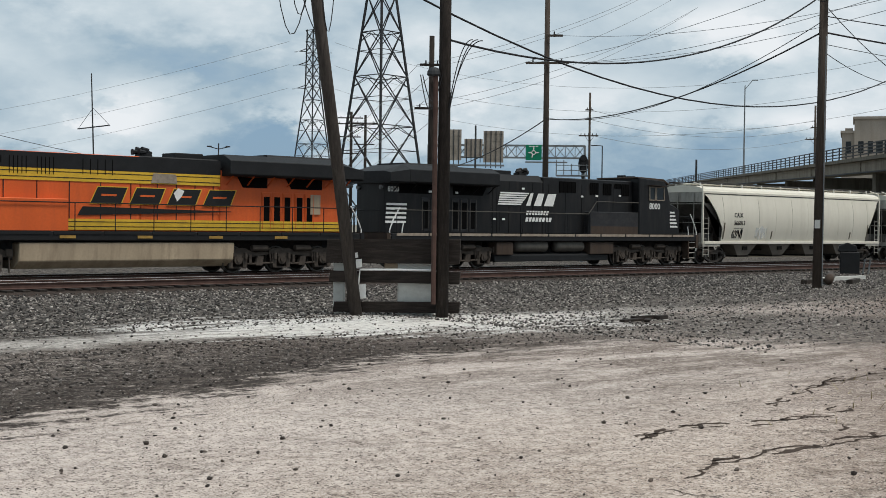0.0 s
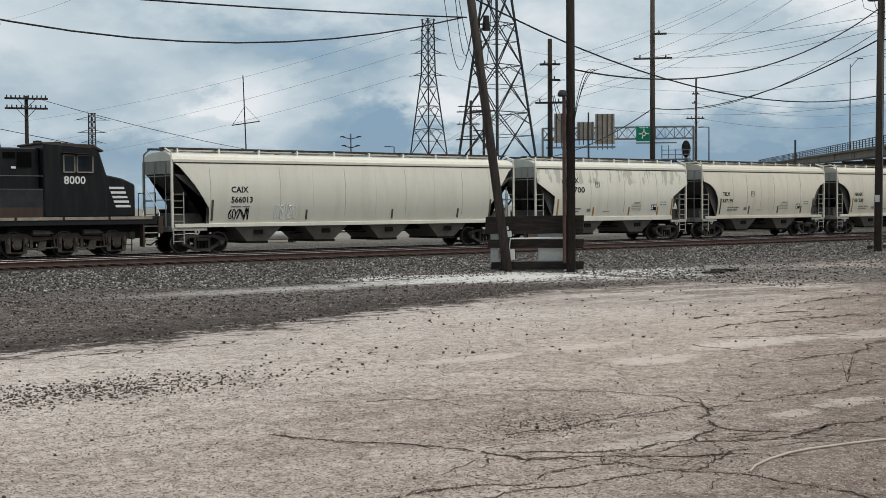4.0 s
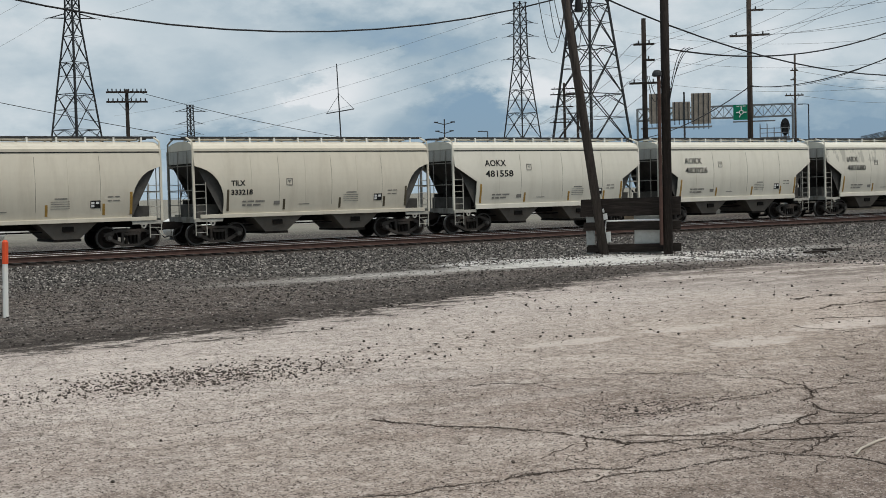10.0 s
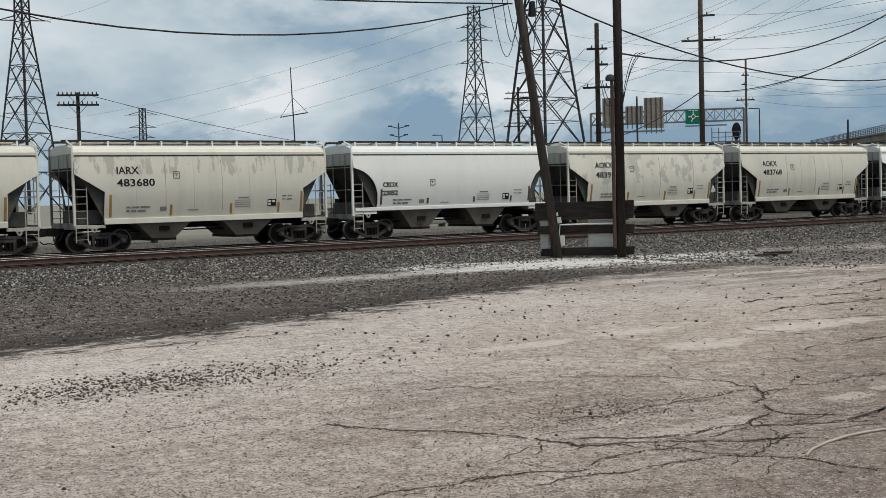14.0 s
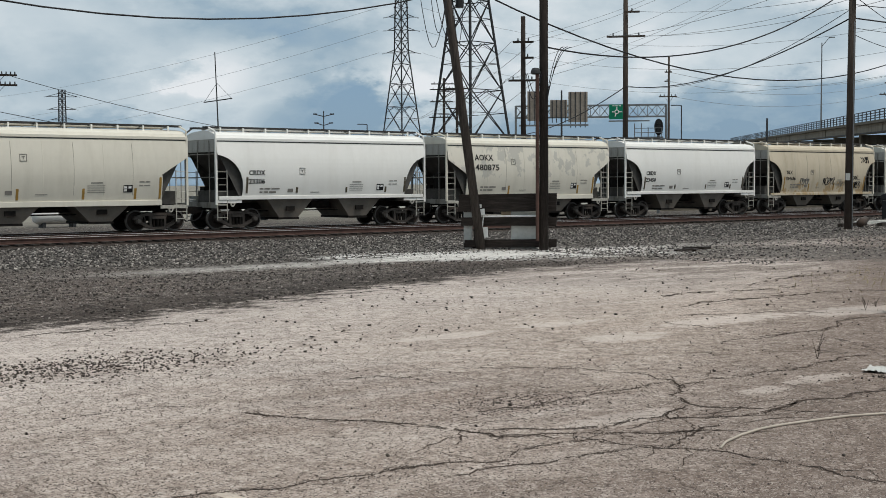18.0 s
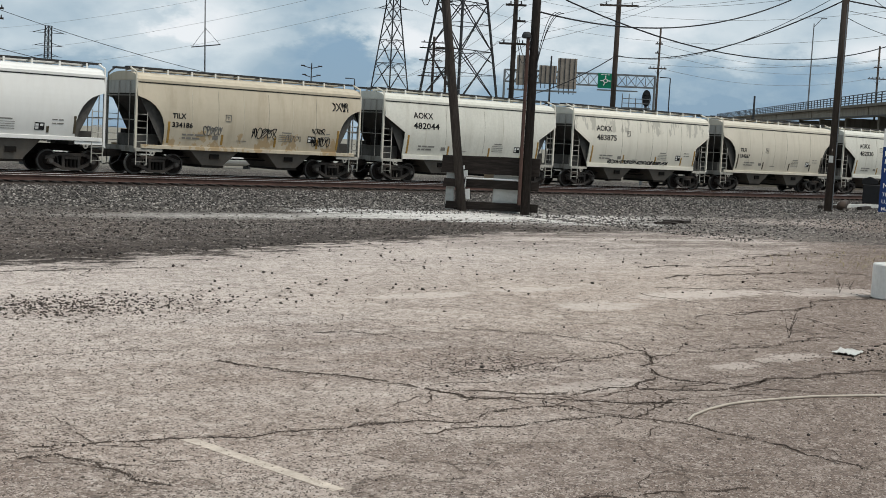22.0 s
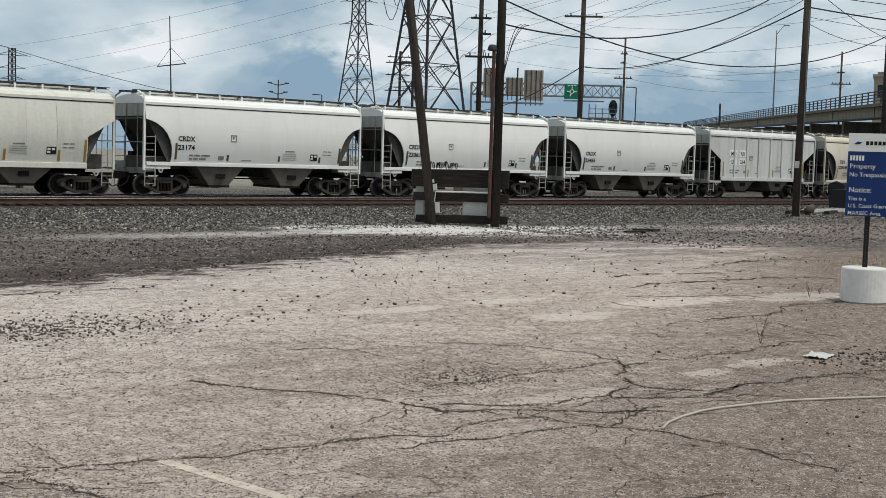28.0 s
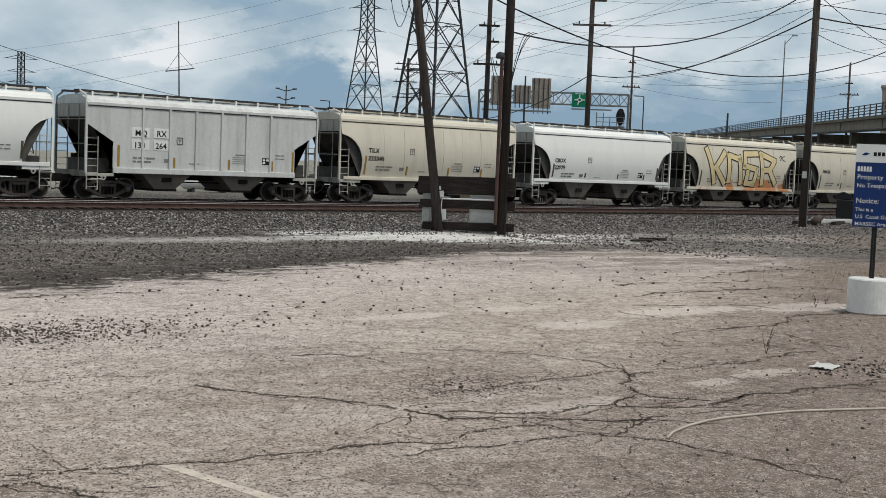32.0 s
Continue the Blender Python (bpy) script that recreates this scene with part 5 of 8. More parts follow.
            bm = bmesh.new()
            prism(bm, [(x - 0.30, 2.89), (x + 0.30, 2.89), (x + 0.33, 2.96), (x - 0.27, 2.96)], -1.046, -1.040)
            mark("emblem_slit", bm, orange, 1.0)
        bm = bmesh.new()
        prism(bm, [(-1.7, 2.18), (-1.5, 2.5), (4.7, 2.41), (4.7, 2.38)], -1.034, -1.028)
        mark("emblem_swoosh", bm, lettering, 1.0)
        bm = bmesh.new()
        prism(bm, [(2.3, 2.75), (2.5, 2.95), (2.6, 3.15), (2.35, 3.25), (2.15, 3.05)], -1.05, -1.046)
        mark("bare_patch", bm, whiteletter, 1.0)
        bm = bmesh.new()
        prism(bm, [(1.2, 3.42), (2.3, 3.42), (2.25, 3.76), (1.3, 3.78)], -1.05, -1.046)
        mark("bare_patch", bm, sillgrey, 1.0)
        bm = bmesh.new()
        box(bm, 8.5, 9.0, -1.03, -1.0, 2.35, 3.15)
        mark("control_panel", bm, tan, 1.0)
        for x in (-7, -4, -1, 2, 5):
            bm = bmesh.new()
            box(bm, x, x + 0.6, 1.55, 1.556, 1.36, 1.46)
            part("reflector_strip", bm, ochre, t)
    return t


ns_loco = locomotive("black road diesel locomotive with white emblem, dusty lower flanks", "black", -1)
or_loco = locomotive("orange road diesel locomotive with yellow bands and black roof", "orange", 1)
cars[-1], cars[-2] = ns_loco, or_loco
ns_loco["number"], or_loco["number"] = -1, -2
START.update({0: 73.45, -1: 52.65, -2: 29.5})
TURNED.update({-2: 180})
# ---------------------------------------------------------------- background
def strut_mesh(pairs, r, mat, name):
    bm = bmesh.new()
    for a, b in pairs:
        rod(bm, a, b, r, square=True)
    return finish(bm, name, mat)


def lattice_tower(label, foot, rz, base, waist, z_waist, z_top, arms, r, mat, panels=6, foot_z=0.0):
    """A square lattice pylon: straight taper to the waist, then upright; arms: (z, reach)."""
    t = thing("transmission_tower", label, "transmission tower", (foot[0], foot[1], foot_z), rz)

    def half(z):
        return base + (waist - base) * min(z / z_waist, 1.0)

    corners = ((-1, -1), (1, -1), (1, 1), (-1, 1))
    for cx, cy in corners:
        part("leg", strut_mesh([((cx * base, cy * base, 0), (cx * waist, cy * waist, z_waist)), ((cx * waist, cy * waist, z_waist), (cx * waist * 0.8, cy * waist * 0.8, z_top))], r * 1.35, mat, "leg"), mat, t)
    levels = [z_waist * (1 - (1 - i / panels) ** 1.35) for i in range(panels + 1)]
    z = z_waist
    while z < z_top - waist:
        z += waist * 2.2
        levels.append(min(z, z_top))
    for i, (za, zb) in enumerate(zip(levels, levels[1:])):
        ha, hb = half(za), half(zb)
        # where the two diagonals of a face cross
        k = ha / (ha + hb)
        zm, hm = za + (zb - za) * k, ha + (hb - ha) * k
        for (ax, ay), (bx, by) in zip(corners, corners[1:] + corners[:1]):
            pairs = [((ax * ha, ay * ha, za), (bx * hb, by * hb, zb)), ((bx * ha, by * ha, za), (ax * hb, ay * hb, zb)), ((ax * hb, ay * hb, zb), (bx * hb, by * hb, zb))]
            thin = []
            if zb <= z_waist and i < panels - 2:
                mx, my = (ax + bx) / 2, (ay + by) / 2
                thin = [((ax * hm, ay * hm, zm), (bx * hm, by * hm, zm)), ((mx * hb, my * hb, zb), (ax * (hm + hb) / 2, ay * (hm + hb) / 2, (zm + zb) / 2)), ((mx * hb, my * hb, zb), (bx * (hm + hb) / 2, by * (hm + hb) / 2, (zm + zb) / 2))]
            for pr in pairs:
                part("brace", strut_mesh([pr], r * 0.62, mat, "brace"), mat, t)
            for pr in thin:
                part("sub_brace", strut_mesh([pr], r * 0.42, mat, "sub_brace"), mat, t)
    # arms square to the sight line, on a body that stands corner-on
    turn = Matrix.Rotation(radians(-45), 3, "Z")
    for z, reach in arms:
        for s in (-1, 1):
            tip = turn @ Vector((s * reach, 0, z))
            roots = [turn @ Vector((s * waist * 1.2, q * waist * 0.3, zz)) for q in (-1, 1) for zz in (z, z + reach * 0.22)]
            arm = part("crossarm", strut_mesh([(p, tip) for p in roots], r * 0.8, mat, "crossarm"), mat, t)
            bm = bmesh.new()
            for k in range(5):
                a = turn @ Vector((s * (reach + 0.1 + 0.25 * k), 0, z - 0.05 * k))
                b = turn @ Vector((s * (reach + 0.22 + 0.25 * k), 0, z - 0.05 * k - 0.02))
                rod(bm, a, b, 0.14, n=8)
            part("insulator", bm, darksteel, arm)
    return t


D1 = 330.0
f1 = spot(36.24, D1)
lattice_tower("slender grey steel lattice transmission tower", f1, 9, 4.95, 1.3, 36.5, 51.0, [(high(8.0, D1) - 3, 3.4), (high(6.9, D1), 3.6), (high(5.9, D1), 3.8)], 0.09, towersteel)
D2 = 190.0
f2 = spot(39.36, D2)
lattice_tower("broad dark steel lattice transmission tower", f2, 6, 5.1, 1.05, 38.0, 62.0, [(44.0, 6.0), (52.0, 6.0)], 0.1, towersteel, 6)
D3 = 300.0
f3 = spot(16.4, D3)
lattice_tower("grey steel lattice transmission tower with wide crossarms", f3, 30, 5.6, 1.15, 43.5, 60.0, [(high(7.9, D3), 5.0), (high(9.2, D3), 5.0)], 0.11, towersteel)
D4 = 620.0
f4 = spot(21.3, D4)
lattice_tower("distant small lattice transmission tower", f4, 24, 4.4, 1.25, 25.0, 47.0, [(high(3.85, D4), 7.0), (high(3.3, D4), 6.0), (high(2.85, D4), 5.0)], 0.14, towersteel)


def wood_pole(label, az, d, z_top, r, arms, mat=polewood, rz=None):
    """arms: (z, left reach, right reach, pins)."""
    t = thing("utility_pole", label, "utility pole", spot(az, d), -az if rz is None else rz)
    bm = bmesh.new()
    rod(bm, (0, 0, -0.3), (0, 0, z_top), r, r * 0.75, n=10)
    part("shaft", bm, mat, t, smooth=True)
    for z, a, b, pins in arms:
        bm = bmesh.new()
        box(bm, -a, b, -r - 0.1, -r, z - 0.07, z + 0.07)
        arm = part("crossarm", bm, mat, t)
        for i in range(pins):
            x = -a + (a + b) * (i + 0.5) / pins
            bm = bmesh.new()
            rod(bm, (x, -r - 0.05, z + 0.06), (x, -r - 0.05, z + 0.26), 0.055, 0.04, n=7)
            part("insulator", bm, darksteel, arm)
        if pins > 3:
            for s in (-1, 1):
                bm = bmesh.new()
                rod(bm, (s * a * 0.42, -r - 0.05, z - 0.05), (0, -r - 0.02, z - 0.75), 0.02, n=5)
                part("arm_brace", bm, darksteel, arm)
    return t


d = 86.0
wood_pole("dark timber pole with three short crossarms", 41.76, d, high(7.48, d), 0.2, [(high(6.33, d), 0.7, 0.7, 2), (high(5.63, d), 0.1, 0.7, 1), (high(4.62, d), 1.0, 0.9, 3)])
d = 92.0
wood_pole("tall timber pole with braced crossarm and cables", 46.35, d, 18.5, 0.21, [(high(6.5, d), 1.35, 1.4, 3), (high(7.57, d), 0.1, 1.0, 1)], polegrey)
d = 150.0
wood_pole("slim timber pole with low crossarm", 48.27, d, high(5.62, d), 0.15, [(high(3.82, d), 1.15, 0.95, 5), (high(4.9, d), 0.5, 0.35, 2), (high(4.5, d), 0.5, 0.1, 1)], polegrey)
d = 97.0
wood_pole("telegraph pole with two ten-pin crossarms", 18.58, d, high(4.85, d), 0.17, [(high(4.72, d), 1.5, 1.5, 10), (high(4.30, d), 1.5, 1.5, 9)])
d = 185.0
wood_pole("slim timber pole behind the overpass", 57.6, d, high(5.1, d), 0.17, [(high(3.71, d), 1.3, 1.4, 6), (high(4.2, d), 0.6, 0.5, 2)], polegrey)
d = 170.0
wood_pole("dark timber pole with many arms among the lattice legs", 38.16, d, high(4.77, d), 0.22, [(high(4.5, d), 1.7, 1.5, 4), (high(4.25, d), 1.9, 1.6, 4), (high(3.7, d), 1.9, 1.2, 4), (high(3.0, d), 2.0, 1.0, 3)])
d = 175.0
wood_pole("second dark pole among the lattice legs", 38.75, d, high(4.65, d), 0.22, [(high(4.3, d), 1.5, 1.5, 3), (high(3.4, d), 1.5, 1.2, 3)])
d = 74.0
far_pole = wood_pole("dark timber pole with conduit near the overpass", 59.47, d, high(6.45, d), 0.2, [])
bm = bmesh.new()
rod(bm, (0.3, -0.1, 1.0), (0.3, -0.1, high(5.5, d)), 0.05, n=6)
part("conduit", bm, galv, far_pole)


def thin_post(name, label, az, d, el, r, mat, cat):
    t = thing(name, label, cat, spot(az, d), -az)
    bm = bmesh.new()
    rod(bm, (0, 0, -0.2), (0, 0, high(el, d)), r, r * 0.7, n=8)
    part("shaft", bm, mat, t)
    return t


thin_post("steel_post", "slim dark steel post", 43.49, 130.0, 4.17, 0.13, darksteel, "post")
thin_post("steel_post", "short dark steel post by the overpass", 52.54, 120.0, 2.79, 0.13, darksteel, "post")
for az, d, el in ((48.83, 160.0, 3.42), (34.66, 170.0, 2.69)):
    lamp = thin_post("street_lamp", "grey street lamp with one short arm", az, d, el, 0.1, darksteel, "street lamp")
    bm = bmesh.new()
    rod(bm, (0, 0, high(el, d)), (-0.7, 0, high(el, d) + 0.05), 0.05, n=6)
    box(bm, -1.3, -0.6, -0.1, 0.1, high(el, d) - 0.02, high(el, d) + 0.1)
    part("lamp_head", bm, darksteel, lamp)
d = 150.0
lamp = thin_post("street_lamp", "dark street lamp with four arms in two tiers", 32.7, d, 3.3, 0.1, darksteel, "street lamp")
for el, reach in ((3.15, 1.0), (2.75, 0.85)):
    for s in (-1, 1):
        bm = bmesh.new()
        rod(bm, (0, 0, high(el, d) - 0.25), (s * reach, 0, high(el, d)), 0.05, n=6)
        box(bm, s * reach - 0.25, s * reach + 0.25, -0.12, 0.12, high(el, d) - 0.04, high(el, d) + 0.1)
        part("lamp_arm", bm, darksteel, lamp)
d = 120.0
mast = thing("radio_mast", "thin tilted radio mast with a guyed crossbar", "mast", spot(28.05, d), -28)
bm = bmesh.new()
zt, zx = high(5.89, d), high(3.76, d)
rod(bm, (0.1, 0, -0.2), (-0.35, 0, zt), 0.09, 0.05, n=8)
part("shaft", bm, darksteel, mast)
bm = bmesh.new()
rod(bm, (-1.45, 0, zx - 0.2), (1.2, 0, zx + 0.2), 0.05, n=6)
part("crossbar", bm, darksteel, mast)
for s, zz in ((-1.4, -0.2), (1.15, 0.2)):
    bm = bmesh.new()
    rod(bm, (s, 0, zx + zz), (-0.2, 0, zx + 1.6), 0.02, n=5)
    part("guy_wire", bm, darksteel, mast)

# ---- road sign gantry
d = 215.0
gl, gr = spot(41.42, d), spot(48.16, d)
span = (gr - gl).length
gan = thing("sign_gantry", "grey steel truss gantry carrying road signs", "sign gantry", gl, -math.degrees(math.atan2(gr.y - gl.y, gr.x - gl.x)) * -1)
z0, z1 = high(2.95, d), high(3.47, d)
for x in (0.0, span):
    bm = bmesh.new()
    rod(bm, (x, -0.6, -0.2), (x, -0.6, z1), 0.16, n=8)
    rod(bm, (x, 0.6, -0.2), (x, 0.6, z1), 0.16, n=8)
    part("column", bm, galv, gan)
for z in (z0, z1):
    for y in (-0.6, 0.6):
        bm = bmesh.new()
        rod(bm, (0, y, z), (span, y, z), 0.11, square=True)
        part("chord", bm, galv, gan)
nn = 16
for i in range(nn):
    xa, xb = span * i / nn, span * (i + 1) / nn
    part("truss_panel", strut_mesh([((xa, -0.6, z0), (xb, -0.6, z1)), ((xb, -0.6, z0), (xa, -0.6, z1)), ((xa, -0.6, z0), (xa, -0.6, z1)), ((xa, 0.6, z0), (xb, 0.6, z1))], 0.055, galv, "truss_panel"), galv, gan)


def along(az):
    return span * (az - 41.42) / (48.16 - 41.42)


for az0, az1, e0, e1 in ((41.96, 42.85, 2.8, 4.12), (42.98, 43.76, 2.95, 3.72), (43.8, 44.66, 2.72, 4.07)):
    bm = bmesh.new()
    box(bm, along(az0), along(az1), -0.9, -0.86, high(e0, d), high(e1, d))
    pan = part("sign_panel", bm, signback, gan, "weathered brown back of a road sign")
    n = 9
    for i in range(n):
        za, zb = high(e0 + (e1 - e0) * i / n, d), high(e0 + (e1 - e0) * (i + 0.92) / n, d)
        bm = bmesh.new()
        box(bm, along(az0), along(az1), -0.97, -0.905, za, zb)
        part("panel_slat", bm, signback, pan)
    for k in range(4):
        bm = bmesh.new()
        x = along(az0) + (along(az1) - along(az0)) * (k + 0.5) / 4
        rod(bm, (x, -1.02, high(e0, d) - 0.9), (x, -1.02, high(e1, d)), 0.07, square=True)
        part("sign_post", bm, darksteel, pan)
for az0, az1 in ((41.6, 44.7), (45.6, 47.4)):
    bm = bmesh.new()
    box(bm, along(az0), along(az1), -1.7, -0.9, high(2.55 if az0 < 45 else 2.72, d), high(2.62 if az0 < 45 else 2.77, d))
    part("lighting_walkway", bm, galv, gan)
bm = bmesh.new()
gx0, gx1 = along(45.62), along(46.3)
gz0, gz1 = high(2.83, d), high(3.49, d)
box(bm, gx0, gx1, -0.95, -0.88, gz0, gz1)
gs = part("green_sign", bm, signgreen, gan, "green direction sign with a white roundabout arrow")
cx, cz = (gx0 + gx1) / 2, (gz0 + gz1) / 2
for i in range(12):
    a0, a1 = 2 * math.pi * i / 12, 2 * math.pi * (i + 1) / 12
    bm = bmesh.new()
    rod(bm, (cx + 0.32 * math.cos(a0), -0.97, cz + 0.32 * math.sin(a0)), (cx + 0.32 * math.cos(a1), -0.97, cz + 0.32 * math.sin(a1)), 0.07, square=True)
    part("ring_stroke", bm, whiteletter, gs)
for a in (90, 0, 180, 250):
    bm = bmesh.new()
    ca, sa = math.cos(radians(a)), math.sin(radians(a))
    rod(bm, (cx + 0.36 * ca, -0.97, cz + 0.36 * sa), (cx + 0.85 * ca, -0.97, cz + 0.85 * sa), 0.08, square=True)
    part("arrow_stroke", bm, whiteletter, gs)
for x, z in ((-0.75, 0.95), (-0.25, 0.95), (0.3, 0.95)):
    bm = bmesh.new()
    box(bm, cx + x, cx + x + 0.4, -0.97, -0.955, cz + z, cz + z + 0.12)
    part("word_bar", bm, whiteletter, gs)

# ---- railway signal on its caged platform
d = 86.0
sig = thing("railway_signal", "black oval railway signal on a caged steel platform", "railway signal", spot(47.83, d), -47.83)
bm = bmesh.new()
rod(bm, (0, 0.15, -0.2), (0, 0.15, high(2.8, d)), 0.11, n=10)
part("mast", bm, galv, sig)
bm = bmesh.new()
zc = high(2.48, d)
ring = [(0.30 * math.cos(a), zc + 0.56 * math.sin(a)) for a in [2 * math.pi * i / 24 for i in range(24)]]
prism(bm, ring, -0.1, -0.06)
part("target", bm, black, sig, bevel=0.0)
for k in (-0.3, 0.0, 0.3):
    bm = bmesh.new()
    rod(bm, (0, -0.1, zc + k), (0, -0.36, zc + k + 0.02), 0.13, n=12)
    part("signal_hood", bm, black, sig)
bm = bmesh.new()
box(bm, -1.6, 0.3, -0.5, 0.5, high(2.0, d), high(2.04, d))
part("platform", bm, galv, sig)
for x in (-1.6, -1.15, -0.7, -0.25, 0.2):
    bm = bmesh.new()
    zz = high(2.62 if x < -0.9 else 2.45, d)
    rod(bm, (x, -0.5, high(2.02, d)), (x, -0.5, zz), 0.025, n=6)
    rod(bm, (x, 0.5, high(2.02, d)), (x, 0.5, zz), 0.025, n=6)
    rod(bm, (x, -0.5, zz), (x, 0.5, zz), 0.025, n=6)
    part("cage_hoop", bm, galv, sig)
for el in (2.22, 2.42):
    bm = bmesh.new()
    rod(bm, (-1.6, -0.5, high(el, d)), (0.3, -0.5, high(el, d)), 0.022, n=6)
    part("guard_rail", bm, galv, sig)

# ---- overpass
pa, pb = spot(51.0, 372.0), spot(63.5, 97.0)
za, zb = high(1.80, 372.0) - 0.3, high(3.50, 97.0)
way = (pb - pa)
ln = way.length
ov = thing("overpass", "long concrete overpass with steel railings climbing over the yard", "bridge", (pa.x, pa.y, 0), math.degrees(math.atan2(way.y, way.x)), kind="structure")


def deck(x):
    k = x / ln
    return za + (zb - za) * k


bm = bmesh.new()
prism(bm, [(0, deck(0)), (ln, deck(ln)), (ln, deck(ln) - 0.32), (0, deck(0) - 0.32)], -0.3, 14.0)
part("deck", bm, oldconcrete, ov, bevel=0.0)
bm = bmesh.new()
prism(bm, [(0, deck(0) - 0.325), (ln, deck(ln) - 0.325), (ln, deck(ln) - 1.42), (0, deck(0) - 1.42)], 0.3, 1.2)
part("girder", bm, girderbuff, ov, "buff girder with rust stains")
# dark foot strip stands in for the shadow under the girder
bm = bmesh.new()
prism(bm, [(0, deck(0) - 1.3), (ln, deck(ln) - 1.3), (ln, deck(ln) - 1.42), (0, deck(0) - 1.42)], 0.05, 0.29)
part("girder_flange", bm, darksteel, ov)
for i in range(13):
    x = ln * (i + 0.3) / 13
    bm = bmesh.new()
    box(bm, x - 0.6, x + 0.6, 1.5, 12.5, -0.2, deck(x) - 1.425)
    part("pier", bm, oldconcrete, ov)
    bm = bmesh.new()
    box(bm, x - 0.12, x + 0.12, 0.2, 0.29, deck(x) - 1.29, deck(x) - 0.34)
    part("girder_stiffener", bm, girderbuff, ov)
for h in (0.25, 0.55, 0.85, 1.15):
    bm = bmesh.new()
    rod(bm, (0, -0.15, deck(0) + h), (ln, -0.15, deck(ln) + h), 0.045, square=True)
    part("rail_bar", bm, darksteel, ov)
npost = 100
bm = bmesh.new()
rod(bm, (0, 0, 0), (0, 0, 1.2), 0.055, square=True)
postmesh = finish(bm, "rail_post", darksteel)
for i in range(npost):
    x = ln * (i + 0.5) / npost
    part("rail_post", postmesh, darksteel, ov, at=(x, -0.15, deck(x)))
d = 205.0
sl = thing("street_lamp", "tall grey street lamp on the overpass", "street lamp", spot(54.82, d, high(2.2, d)), -54.8)
bm = bmesh.new()
hh = high(6.0, d) - high(2.2, d)
rod(bm, (0, 0, 0), (0, 0, hh), 0.14, 0.08, n=8)
part("shaft", bm, galv, sl)
bm = bmesh.new()
rod(bm, (0, 0, hh - 0.6), (1.1, 0, hh + 0.75), 0.05, n=6)
box(bm, 1.0, 1.9, -0.15, 0.15, hh + 0.7, hh + 0.84)
part("lamp_arm", bm, galv, sl)

# ---- stepped building behind the overpass
stone = material("buff_stone_wall", (0.33, 0.285, 0.24), 0.85, var=0.12, scale=0.4, fine=4, bump=0.1, dirt=(0.25, 0.2, 0.16), dirt_amount=0.5, streak=True)
d = 290.0
bl = thing("stone_building", "buff stone building with a stepped parapet", "building", spot(58.97, d), -60)
for x0, x1, el in ((0.0, 2.6, 4.05), (2.5, 30.0, 4.62)):
    bm = bmesh.new()
    box(bm, x0, x1, 0 if x0 < 1 else -0.6, 14, -0.3, high(el, d))
    blk = part("wall", bm, stone, bl)
    bm = bmesh.new()
    box(bm, x0 - 0.3, x1 + 0.3, -0.4 if x0 < 1 else -1.0, 14.3, high(el, d), high(el, d) + 0.5)
    part("cornice", bm, stone, blk)
    for i in range(1 if x0 < 1 else 6):
        bm = bmesh.new()
        x = x0 + 0.8 + 1.9 * i
        box(bm, x, x + 1.1, -0.06 if x0 < 1 else -0.66, 0.1, high(3.2, d), high(3.7, d))
        part("window", bm, windowglass, blk)
bm = bmesh.new()
box(bm, 0.6, 2.2, 1, 3, high(4.05, d) + 0.5, high(4.05, d) + 1.1)
part("roof_box", bm, stone, bl)

# ---- pale things beyond the tracks, seen under and between the cars
bm = bmesh.new()
box(bm, -80, 230, 0, 0.35, -0.1, 0.62)
wall_mesh = finish(bm, "barrier", concrete)
bar = new("low_concrete_barrier", wall_mesh)
bar.location = (0, 84.0, 0)
tagged(bar, "long low pale concrete barrier beyond the tracks", "barrier", kind="structure")
tankwhite = material("white_tank_paint", (0.75, 0.75, 0.73), 0.5, var=0.06, scale=1, fine=10, bump=0.02)
for az, d, l in ((21.0, 66.0, 2.6), (29.3, 74.0, 3.4), (34.0, 82.0, 3.2), (12.0, 66.0, 3.0)):
    tk = thing("storage_tank", "white cylindrical storage tank on low cradles", "tank", spot(az, d), 0)
    bm = bmesh.new()
    lathe(bm, [(0.1, -l / 2), (0.36, -l / 2 + 0.1), (0.46, -l / 2 + 0.3), (0.46, l / 2 - 0.3), (0.36, l / 2 - 0.1), (0.1, l / 2)], "x", 20)
    for v in bm.verts:
        v.co.z += 0.62
    part("vessel", bm, tankwhite, tk, smooth=True)
    for x in (-l * 0.3, l * 0.3):
        bm = bmesh.new()
        box(bm, x - 0.08, x + 0.08, -0.3, 0.3, -0.05, 0.25)
        part("cradle", bm, darksteel, tk)

# ---- truck passing on the far road
red = material("red_truck_paint", (0.30, 0.03, 0.02), 0.4, var=0.1, scale=1, fine=10, bump=0.02)
dump_truck = thing("dump_truck", "red tipper truck with a white cab on the far road", "truck", (0.0, 67.0, 0.0))
bm = bmesh.new()
prism(bm, [(-6.0, 1.2), (2.4, 1.2), (3.0, 4.2), (-6.3, 4.2)], -1.25, 1.25)
part("tipper_body", bm, red, dump_truck, bevel=0.04)
bm = bmesh.new()
prism(bm, [(3.3, 0.9), (6.2, 0.9), (6.2, 1.9), (5.0, 2.2), (4.7, 3.9), (3.3, 4.1)], -1.2, 1.2)
part("cab", bm, tankwhite, dump_truck, bevel=0.05)
bm = bmesh.new()
box(bm, -6, 6, -0.5, 0.5, 0.7, 1.1)
part("chassis", bm, black, dump_truck)
